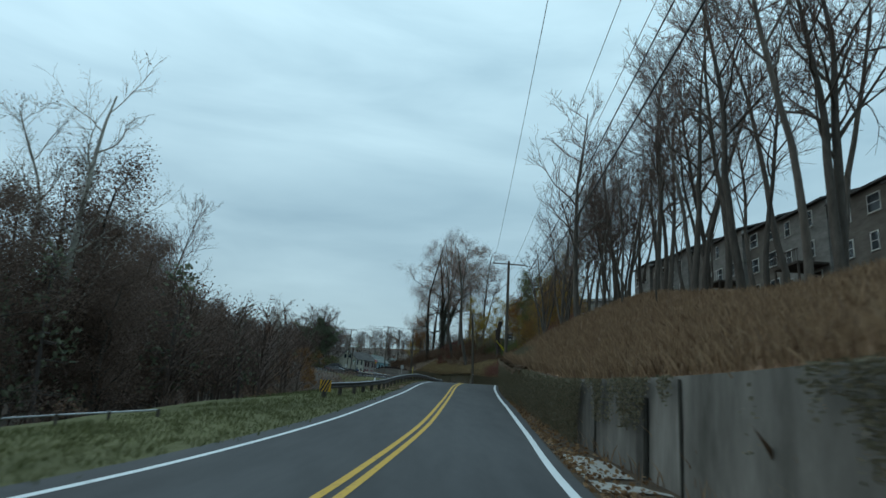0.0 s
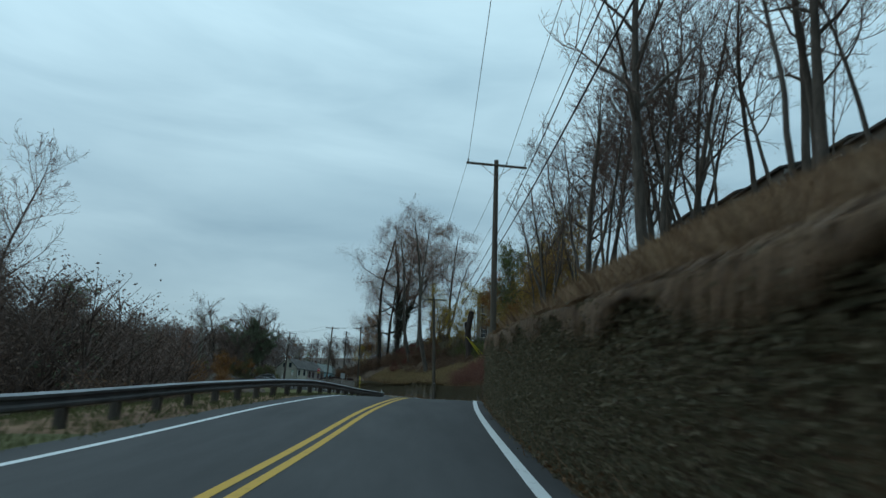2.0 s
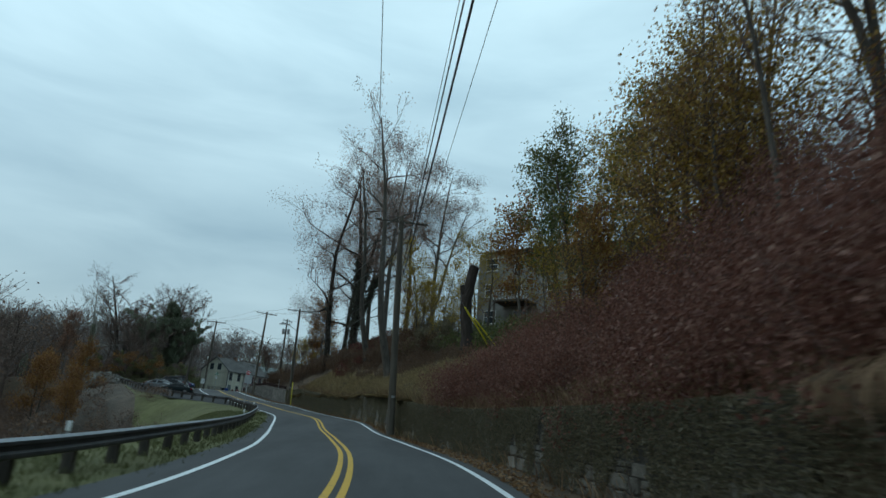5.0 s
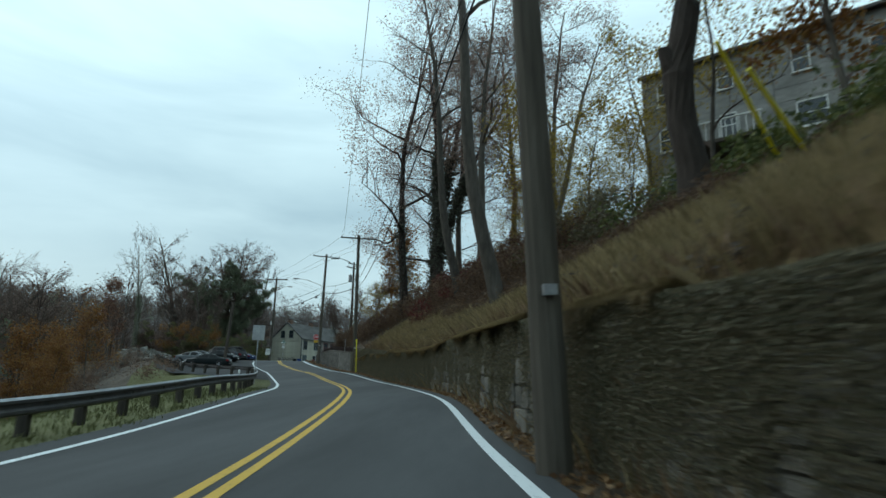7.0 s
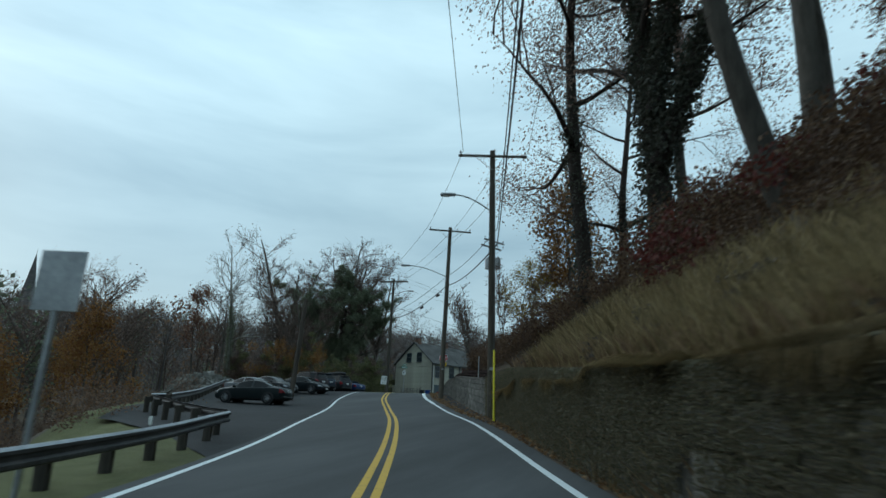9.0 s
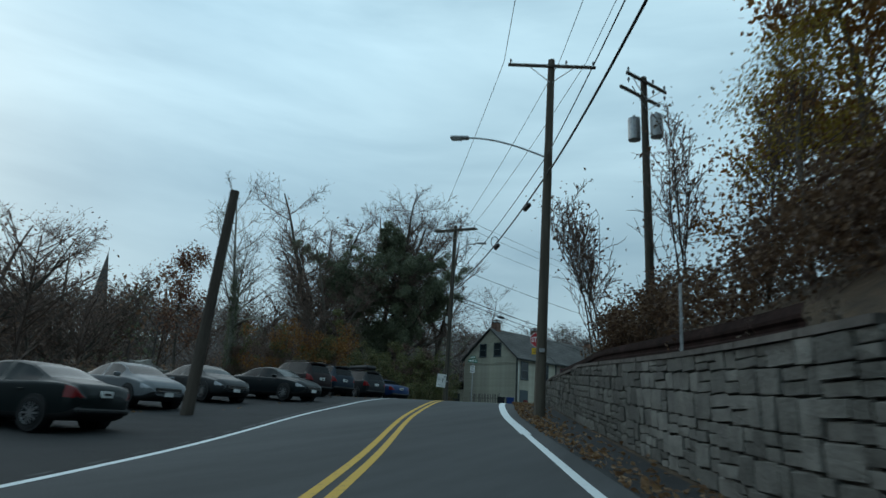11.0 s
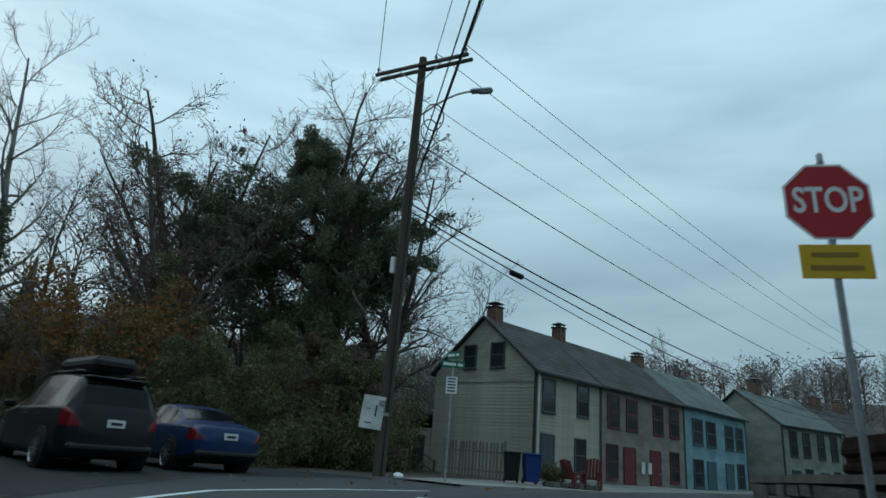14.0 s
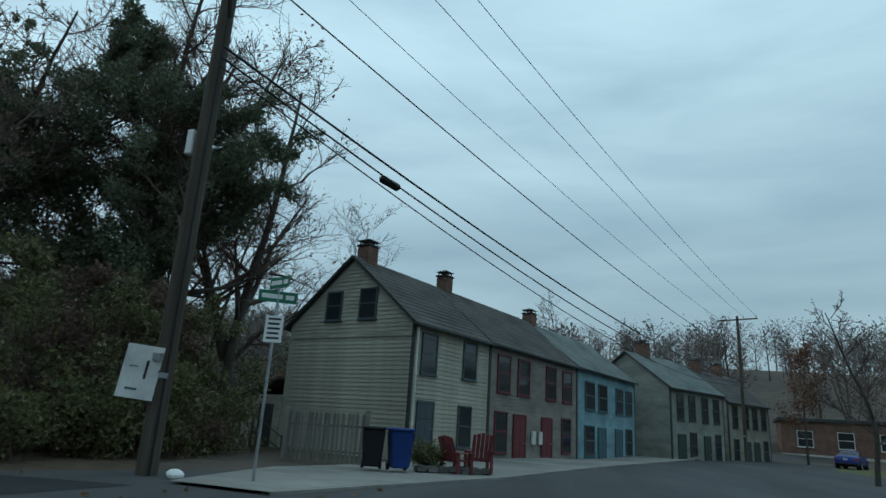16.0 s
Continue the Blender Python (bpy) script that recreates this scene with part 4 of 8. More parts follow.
# closures and slack loops on the thick cable
def closure(a, b, ta, tb, t, sagk, dz, label="black splice closure hanging on the cable"):
    ln = math.hypot(a[0] - b[0], a[1] - b[1])
    p = np.array([a[0] + (b[0] - a[0]) * t + 0.2, a[1] + (b[1] - a[1]) * t, ta - dz + (tb - ta) * t - ln * sagk * 4 * t * (1 - t) - 0.12])
    d = Vector((b[0] - a[0], b[1] - a[1], tb - ta)).normalized()
    th = tagged(new("splice_closure"), label, "cable closure", group="closures on the cables")
    bm = bmesh.new()
    q = Vector(p)
    tube(bm, q - d * 0.4, q - d * 0.32, 0.04, 0.11, n=10)
    tube(bm, q - d * 0.32, q + d * 0.32, 0.11, n=10)
    tube(bm, q + d * 0.32, q + d * 0.4, 0.11, 0.04, n=10)
    part("case", bm, M_CABLE, th)
    return q


closure(PE, PD, TE, TD, 0.12, 0.02, 5.0)
q = closure(PE, PD, TE, TD, 0.36, 0.02, 5.0)
closure((PD[0] + 0.4, PD[1] - 0.7), PF, TD, TF, 0.1, 0.026, 5.8, "long black splice closure on the cable over the street")
loops = tagged(new("cable_loop"), "slack loop of black cable tied under the line", "cable")
for k, (c, rad) in enumerate(((q + Vector((0.1, -0.6, 0.1)), 0.28), (Vector((PD[0] + 1.2, PD[1] - 1.0, TD - 2.6)), 0.5), (Vector((PD[0] + 1.1, PD[1] - 1.05, TD - 3.1)), 0.4))):
    a = np.linspace(0, 2 * np.pi, 19)
    P = np.stack([c.x + rad * np.cos(a) * 0.6, c.y + rad * np.cos(a) * 0.3, c.z + rad * np.sin(a)], axis=1)
    v, f = hose(P, 0.022)
    part("loop", mesh_np("loop", v, f, M_CABLE), None, loops)
# guys and their yellow guards
def guy(top, foot, label, guard=2.4, r=0.045):
    th = tagged(new("guy_wire"), label, "guy wire", group="guy wires with yellow guards")
    t, f = Vector(top), Vector(foot)
    part("wire", tubed(f, t, 0.009, n=5), M_WIRE, th)
    d = (t - f).normalized()
    part("guard", tubed(f, f + d * guard, r, n=8), M_GUARD, th, "bright yellow plastic sleeve")


gx, gy = -5.1, 164.6
guy((PC[0], PC[1], 17.5), (gx, gy, float(zr(165)) + 0.03), "guy wire in a bright yellow sleeve beside the pole", 3.1)
guy((9.2, 119.5, 17.0), (14.6, 124.6, land1(14.6, 124.6)), "guy wire with a yellow sleeve on the dry bank", 4.2, 0.06)
guy((9.2, 119.5, 16.2), (15.0, 124.0, land1(15.0, 124.0)), "second guy wire with a yellow sleeve on the bank", 3.2, 0.06)


# ---------------------------------------------------------------- trees
def grow(seed, height, trunk_r, limbs=9, first=0.35, spread=0.5, twigs=5, up=0.55, wobble=0.06, fork=0.0, lean=(0, 0), depth=3, fine=0.012, twig_len=1.0):
    """Sticks of a tree: trunk segments, then limb and twig segments, and the twig ends."""
    rng = np.random.default_rng(seed)
    T, B, ends = [], [], []

    def poly(p, d, ln, r0, r1, n, wob, store):
        pts = [p]
        seg = ln / n
        for k in range(n):
            d = d + rng.normal(0, wob, 3) + np.array([0, 0, 0.03 * up])
            d = d / np.linalg.norm(d)
            q = p + d * seg
            a, b = r0 + (r1 - r0) * k / n, r0 + (r1 - r0) * (k + 1) / n
            store.append((p, q, a, b))
            p = q
            pts.append(p)
        return pts, d

    d0 = np.array([lean[0], lean[1], 1.0])
    d0 /= np.linalg.norm(d0)
    stems = [(np.array([0, 0, -0.5]), d0, height, trunk_r)]
    if fork:
        for k in range(int(fork)):
            a = rng.uniform(0, 6.28)
            stems.append((np.array([0, 0, height * rng.uniform(0.12, 0.3)]), d0 + 0.35 * np.array([math.cos(a), math.sin(a), 0]), height * rng.uniform(0.6, 0.8), trunk_r * 0.6))
    for p, d, ln, r in stems:
        d = d / np.linalg.norm(d)
        pts, _ = poly(p, d, ln, r, r * 0.16, 12, wobble, T)
        for k in range(limbs):
            t = first + (1 - first) * (k + rng.uniform(0, 0.8)) / limbs
            t = min(t, 0.99)
            i = min(int(t * 12), 11)
            base = pts[i] + (pts[i + 1] - pts[i]) * (t * 12 - i)
            a = k * 2.4 + rng.uniform(-0.6, 0.6)
            dd = np.array([math.cos(a) * spread, math.sin(a) * spread, up + rng.uniform(-0.15, 0.25)])
            dd /= np.linalg.norm(dd)
            ll = ln * rng.uniform(0.2, 0.36) * (1.15 - 0.65 * t)
            lr = max(0.02, r * (1 - 0.84 * t) * 0.55)
            lp, _ = poly(base, dd, ll, lr, 0.018, 6, 0.13, T if lr > 0.07 else B)
            for m in range(twigs):
                tt = 0.2 + 0.8 * (m + rng.uniform(0, 1)) / twigs
                j = min(int(tt * 6), 5)
                b2 = lp[j] + (lp[j + 1] - lp[j]) * (tt * 6 - j)
                d2 = dd + rng.normal(0, 0.55, 3) + np.array([0, 0, 0.22])
                d2 /= np.linalg.norm(d2)
                tp_, _ = poly(b2, d2, ll * rng.uniform(0.3, 0.55) * twig_len, max(0.012, lr * 0.34), fine, 4, 0.16, B)
                ends.append(tp_[-1])
                for q in range(depth):
                    j2 = rng.integers(1, 5)
                    d3 = d2 + rng.normal(0, 0.6, 3) + np.array([0, 0, 0.15])
                    d3 /= np.linalg.norm(d3)
                    t3, _ = poly(tp_[j2], d3, ll * rng.uniform(0.14, 0.28) * twig_len, fine, fine * 0.6, 2, 0.2, B)
                    ends.append(t3[-1])
                    if depth > 3:
                        d4 = d3 + rng.normal(0, 0.7, 3)
                        d4 /= np.linalg.norm(d4)
                        t4, _ = poly(t3[1], d4, ll * 0.13, fine * 0.8, fine * 0.5, 1, 0.2, B)
                        ends.append(t4[-1])
    return T, B, np.array(ends)


def sticks(S, n):
    P0, P1 = np.array([s[0] for s in S]), np.array([s[1] for s in S])
    return frusta(P0, P1, np.array([s[2] for s in S]), np.array([s[3] for s in S]), n)


def tree(name, label, seed, height, trunk_r, bark=None, leaf=None, leaves=0, leaf_size=0.13, leaf_spread=0.25, ivy=0, ivy_to=0.6, ivy_mat=None, category="tree", ivy_size=0.2, twig=None, **kw):
    """A tree as a thing: trunk with its limbs, and a crown of twigs and leaves."""
    T, B, ends = grow(seed, height, trunk_r, **kw)
    th = tagged(new(name), label, category, group=kw.get("group", ""))
    v, f = sticks(T, 7)
    part("trunk", mesh_np("trunk", v, f, bark or M_BARK, smooth=True), None, th)
    v, f = sticks(B, 3)
    part("crown", mesh_np("crown", v, f, twig or M_TWIG), None, th)
    rng = np.random.default_rng(seed + 99)
    if leaf is not None and leaves:
        C = ends[rng.integers(0, len(ends), leaves)] + rng.normal(0, leaf_spread, (leaves, 3))
        v, f = leaf_quads(C, leaf_size, rng)
        part("leaves", mesh_np("leaves", v, f, leaf), None, th)
    if ivy:
        S = [s for s in T if s[0][2] < height * ivy_to and s[2] > trunk_r * 0.4]
        L = np.array([np.linalg.norm(s[1] - s[0]) for s in S])
        pick = rng.choice(len(S), ivy, p=L / L.sum())
        t = rng.uniform(0, 1, ivy)[:, None]
        P0, P1 = np.array([s[0] for s in S])[pick], np.array([s[1] for s in S])[pick]
        rad = np.array([s[2] for s in S])[pick] + 0.16
        n = rng.normal(size=(ivy, 3))
        n /= np.linalg.norm(n, axis=1, keepdims=True)
        C = P0 + (P1 - P0) * t + n * (rad * rng.uniform(0.5, 1.7, ivy))[:, None]
        v, f = leaf_quads(C, ivy_size, rng)
        part("ivy", mesh_np("ivy", v, f, ivy_mat or M_FOLI_DARK), None, th)
    return th


def put(src, x, y, rz=0.0, s=1.0, sink=0.25, label="", tilt=(0, 0), z=None):
    z = land1(x, y) - sink if z is None else z
    ob = copy_thing(src, pose(x, y, z, tilt[0], tilt[1], rz) @ Matrix.Diagonal((s, s, s, 1)))
    if label:
        ob["label"] = label
    return ob


def place(ob, x, y, rz=0.0, s=1.0, sink=0.25, tilt=(0, 0)):
    ob.matrix_world = pose(x, y, land1(x, y) - sink, tilt[0], tilt[1], rz) @ Matrix.Diagonal((s, s, s, 1))
    return ob


# tall bare trees on the bank above the road
bare = [tree("bare_tree", "tall bare hardwood tree on the bank", 20 + k, 25, 0.34 - 0.03 * k, limbs=17, first=0.3 + 0.06 * k, spread=0.7, twigs=7, up=0.75, wobble=0.035 + 0.012 * k, depth=5, fine=0.016) for k in range(4)]
bare.append(tree("bare_tree", "tall forked bare tree with a few clinging leaves", 31, 23, 0.3, limbs=9, first=0.3, spread=0.6, twigs=6, up=0.8, wobble=0.06, fork=2, depth=4, leaf=M_FOLI_BRN, leaves=500, leaf_size=0.14))
bare.append(tree("slender_tree", "slender bare young tree among taller ones", 37, 17, 0.12, limbs=11, first=0.4, spread=0.5, twigs=5, up=0.85, wobble=0.05, depth=4))
rng = random.Random(4)
spots = [(14.1, 61.1, 0, 1.02), (20.8, 57.4, 1, 1.0), (17.2, 66.0, 3, 0.9), (25.0, 83.0, 2, 1.05), (25.6, 86.8, 0, 1.05), (27.4, 81.0, 4, 1.0), (19.5, 46.0, 1, 0.98), (22.3, 50.5, 4, 0.95), (24.0, 41.5, 3, 1.0),
         (18.3, 36.2, 2, 1.0), (21.5, 32.0, 0, 1.0), (17.0, 27.5, 3, 0.95), (20.5, 23.0, 1, 1.0), (16.0, 52.5, 5, 1.1), (18.5, 70.5, 2, 0.9), (15.5, 74.0, 4, 0.8), (21.0, 76.0, 0, 0.95), (16.8, 80.5, 1, 0.8), (20.0, 92.0, 3, 0.8),
         (14.8, 85.5, 4, 0.7), (24.5, 64.0, 1, 1.0), (23.5, 97.0, 2, 0.8), (13.6, 78.0, 5, 0.95), (18.0, 99.0, 5, 1.0), (14.9, 69.5, 5, 1.1), (25.5, 71.0, 3, 1.0), (25.0, 56.0, 2, 1.0), (15.2, 90.5, 5, 0.9)]
for x, y, k, s in spots:
    put(bare[k], x, y, rng.uniform(0, 360), s * rng.uniform(0.92, 1.08), tilt=(rng.uniform(-3, 3), rng.uniform(-4, 2)))
for k in range(22):
    y = rng.uniform(28, 102)
    x = float(xc(y)) + rng.uniform(12.0, 23)
    put(bare[rng.choice((2, 3, 5, 5, 5))], x, y, rng.uniform(0, 360), rng.uniform(0.6, 0.95), tilt=(rng.uniform(-4, 4), rng.uniform(-4, 4)))
for k, ob in enumerate(bare):
    place(ob, 20 + k, 16 + 15 * k, 40 * k)
# russet-leaved group beside the curve
rus = [tree("russet_tree", "tall dark-trunked tree with thin russet leaves", 50, 33, 0.46, bark=M_DARKBARK, limbs=13, first=0.26, spread=1.1, twigs=7, up=0.5, wobble=0.05, depth=4, leaf=M_FOLI_BRN, leaves=19000, leaf_size=0.16, leaf_spread=0.6, ivy=2600, ivy_to=0.36, ivy_size=0.2, ivy_mat=M_FOLI_BLACK),
       tree("russet_tree", "forked tree with russet leaves and a trunk black with ivy", 51, 30, 0.62, bark=M_DARKBARK, limbs=11, first=0.3, spread=1.1, twigs=7, up=0.5, wobble=0.06, depth=4, fork=2, lean=(0.1, 0), leaf=M_FOLI_BRN, leaves=16000, leaf_size=0.16, leaf_spread=0.6, ivy=15000, ivy_to=0.5, ivy_size=0.24, ivy_mat=M_FOLI_BLACK),
       tree("russet_tree", "straight grey-trunked tree with thin russet leaves", 52, 28, 0.4, limbs=12, first=0.36, spread=1.0, twigs=7, up=0.5, wobble=0.04, depth=4, leaf=M_FOLI_BRN, leaves=15000, leaf_size=0.16, leaf_spread=0.6)]
place(rus[0], -1.8, 171.0, 100)
place(rus[1], 1.9, 166.2, 0)
place(rus[2], 6.2, 157.8, 130)
for x, y, k, rz, s in ((-0.4, 185.5, 0, 200, 0.85), (9.2, 167.0, 2, 260, 0.9), (3.8, 175.0, 2, 30, 1.0), (12.6, 161.0, 2, 95, 0.85)):
    put(rus[k], x, y, rz, s)
lean_t = tree("leaning_tree", "thick grey leaning trunk on the dry bank", 61, 27, 0.42, limbs=8, first=0.55, spread=0.7, twigs=5, up=0.7, wobble=0.035, lean=(-0.2, 0.02), leaf=M_FOLI_BRN, leaves=900, leaf_size=0.17, depth=4)
place(lean_t, 7.4, 138.0)
put(lean_t, 4.75, 155.4, 0, 0.95)
put(lean_t, 10.4, 152.4, 170, 0.7, tilt=(0, -8))
# yellow and green leafed trees below the flats
yel = [tree("yellow_tree", "young tree with yellow autumn leaves", 70 + k, 13, 0.16, limbs=10, first=0.25, spread=0.7, twigs=6, up=0.6, depth=3, leaf=M_FOLI_YEL, leaves=4200, leaf_size=0.16, leaf_spread=0.45) for k in range(2)]
place(yel[0], 21.5, 114.0)
place(yel[1], 16.5, 116.0, 0, 0.55)
for x, y, k, s in ((10.0, 150.5, 0, 0.95), (12.2, 154.5, 1, 1.05), (8.4, 154.5, 1, 0.7), (20.5, 101.0, 1, 1.2), (22.0, 110.0, 0, 1.3), (14.0, 139.0, 1, 0.85), (10.0, 149.0, 0, 0.75), (-4.6, 182.5, 1, 0.55), (-3.0, 187.5, 0, 0.6), (15.5, 132.0, 0, 0.8), (12.0, 155.0, 1, 0.7), (21.0, 118.0, 0, 1.0), (-6.5, 178.0, 0, 0.5)):
    put(yel[k], x, y, 77 * k + x * 9, s)
mix = tree("mixed_tree", "dense green tree turning orange at its edges", 78, 15, 0.2, limbs=15, first=0.15, spread=0.5, twigs=6, up=0.6, depth=3, leaf=M_FOLI_GREEN, leaves=8000, leaf_size=0.2, leaf_spread=0.35)
place(mix, 19.7, 123.6)
put(mix, 18.2, 116.5, 120, 0.85)
put(mix, 20.2, 110.0, 200, 0.85)
org = tree("orange_tree", "small tree with orange autumn leaves", 79, 11, 0.15, limbs=11, first=0.2, spread=0.6, twigs=6, up=0.6, depth=3, leaf=M_FOLI_ORG, leaves=5200, leaf_size=0.22, leaf_spread=0.4)
place(org, 17.0, 125.5)


M_FOLI_AMB = leafy("amber_brown_leaves", [(0.119, 0.0714, 0.0238), (0.221, 0.136, 0.0306), (0.357, 0.23, 0.0425), (0.255, 0.119, 0.051)])
amb = tree("amber_tree", "dense low-branched tree with amber and brown leaves", 76, 11, 0.17, limbs=16, first=0.08, spread=0.85, twigs=7, up=0.5, depth=4, leaf=M_FOLI_AMB, leaves=6200, leaf_size=0.15, leaf_spread=0.6)
place(amb, 18.4, 100.0)
for x, y, rz, s in ((19.5, 97.5, 100, 1.0), (15.0, 104.0, 170, 0.5), (21.5, 103.0, 300, 0.95), (20.5, 92.0, 80, 1.0), (17.6, 96.0, 20, 0.8), (19.0, 104.5, 140, 0.85), (17.0, 99.5, 250, 0.8), (21.0, 98.5, 10, 0.8)):
    put(amb, x, y, rz, s)


# ---------------------------------------------------------------- houses along the side street
def siding(name, col):
    c = [tuple(v * k for v in col) for k in (0.8, 1.0, 1.12)]
    return noisy(name, [(0.25, c[0]), (0.55, c[1]), (0.85, c[2])], 1.6, 0.75, 0.15, 18, stretch=(1, 1, 2.5), vary=0.06, coarse=0.4)


M_SID1 = siding("cream_siding", (0.37, 0.355, 0.29))
M_SID2 = siding("taupe_siding", (0.225, 0.203, 0.18))
M_SID3 = siding("pale_blue_siding", (0.19, 0.315, 0.355))
M_SID4 = siding("sage_grey_siding", (0.23, 0.24, 0.215))
M_SID5 = siding("buff_siding", (0.275, 0.262, 0.215))
M_TRIMW = noisy("white_trim_paint", [(0.3, (0.5, 0.5, 0.48)), (0.7, (0.66, 0.66, 0.63))], 4, 0.6, 0.1, 30)
M_TRIMD = noisy("dark_trim_paint", [(0.3, (0.03, 0.035, 0.035)), (0.7, (0.055, 0.06, 0.06))], 4, 0.6, 0.1, 30)
M_SHUT = {"slate": plain("slate_blue_paint", (0.055, 0.075, 0.085), 0.6), "maroon": plain("maroon_paint", (0.13, 0.025, 0.03), 0.6), "teal": plain("dark_teal_paint", (0.05, 0.11, 0.125), 0.6), "green": plain("dark_green_paint", (0.03, 0.05, 0.04), 0.6)}


def clap_wall(parent, x0, x1, z0, z1, mat, m, pieces, gable=None, pitch=0.17, name="wall"):
    """A weatherboarded wall in the local x-z plane, its outside towards -y; gable: height of the peak over z1."""
    top = z1 + (gable or 0)
    bm = bmesh.new()
    if gable:
        for y in (0.0, 0.14):
            bm.faces.new([bm.verts.new(p) for p in ((x0, y, z0), (x1, y, z0), (x1, y, z1), ((x0 + x1) / 2, y, top), (x0, y, z1))])
        vs = bm.verts[:]
        for i in range(5):
            bm.faces.new((vs[i], vs[(i + 1) % 5], vs[5 + (i + 1) % 5], vs[5 + i]))
    else:
        box(bm, x0, x1, 0, 0.14, z0, z1)
    wall = part(name, bm, mat, parent)
    wall.matrix_local = m
    z = z0
    allv, allf, base = [], [], 0
    shared = {}
    while z < top - 0.06:
        if z + pitch <= z1 or not gable:
            a, b = x0, x1
        else:
            k = 1 - (z + pitch - z1) / gable
            if k <= 0.06:
                break
            c = (x0 + x1) / 2
            a, b = c + (x0 - c) * k, c + (x1 - c) * k
        ln = round(b - a, 3)
        v = [(0, 0.0, 0.0), (ln, 0.0, 0.0), (ln, 0.0, pitch), (0, 0.0, pitch), (0, -0.035, 0.0), (ln, -0.035, 0.0), (ln, -0.006, pitch), (0, -0.006, pitch)]
        f = [(4, 5, 6, 7), (0, 1, 5, 4), (3, 7, 6, 2), (0, 4, 7, 3), (1, 2, 6, 5)]
        if pieces:
            if ln not in shared:
                shared[ln] = mesh_np("clapboard", v, f, mat)
            ob = new("clapboard", shared[ln])
            ob.parent = wall
            ob.location = (a, 0, z)
        else:
            allv += [(p[0] + a, p[1], p[2] + z) for p in v]
            allf += [tuple(i + base for i in q) for q in f]
            base += 8
        z += pitch
    if not pieces:
        ob = new("clapboard_rest", mesh_np("clapboard_rest", allv, allf, mat))
        ob.parent = wall
        tagged(ob, kind="stuff")
    return wall


def window_unit(parent, x, z, w, h, m, frame_mat, shutter=None, name="window"):
    bm = bmesh.new()
    t = 0.07
    box(bm, x - t, x + w + t, -0.07, 0.0, z - t, z, bevel=0.006)
    box(bm, x - t, x + w + t, -0.07, 0.0, z + h, z + h + t, bevel=0.006)
    box(bm, x - t, x, -0.065, 0.0, z, z + h)
    box(bm, x + w, x + w + t, -0.065, 0.0, z, z + h)
    box(bm, x, x + w, -0.055, 0.0, z + h * 0.49, z + h * 0.53)
    fr = part(name, bm, frame_mat, parent)
    fr.matrix_local = m
    for k in range(2):
        part("pane", boxed(x + 0.004, x + w - 0.004, -0.045 + 0.008 * k, -0.03 + 0.008 * k, z + 0.004 + k * h * 0.53, z + h * 0.49 - 0.004 + k * h * 0.505), M_GLASS, fr)
    part("sill", boxed(x - 0.12, x + w + 0.12, -0.11, -0.0, z - t - 0.05, z - t - 0.003, bevel=0.008), frame_mat, fr)
    return fr


def door_unit(parent, x, z, w, h, m, col, frame_mat, step=True):
    bm = bmesh.new()
    box(bm, x - 0.09, x, -0.07, 0, z, z + h + 0.09, bevel=0.006)
    box(bm, x + w, x + w + 0.09, -0.07, 0, z, z + h + 0.09, bevel=0.006)
    box(bm, x, x + w, -0.068, 0, z + h, z + h + 0.09)
    fr = part("door", bm, frame_mat, parent)
    fr.matrix_local = m
    bm = boxed(x + 0.004, x + w - 0.004, -0.045, -0.004, z + 0.02, z + h - 0.004)
    for i in range(2):
        for j in range(3):
            box(bm, x + 0.1 + i * (w - 0.16) / 2, x + 0.02 + (i + 1) * (w - 0.08) / 2, -0.055, -0.046, z + 0.15 + j * h * 0.31, z + 0.15 + j * h * 0.31 + h * 0.24, bevel=0.008)
    part("leaf", bm, col, fr)
    part("knob", tubed((x + w - 0.1, -0.1, z + 1.0), (x + w - 0.1, -0.05, z + 1.0), 0.03, n=8), M_METAL, fr)
    if step:
        part("doorstep", boxed(x - 0.15, x + w + 0.15, -0.75, -0.08, z - 0.4, z - 0.01, bevel=0.015), M_WALK, fr)
    return fr


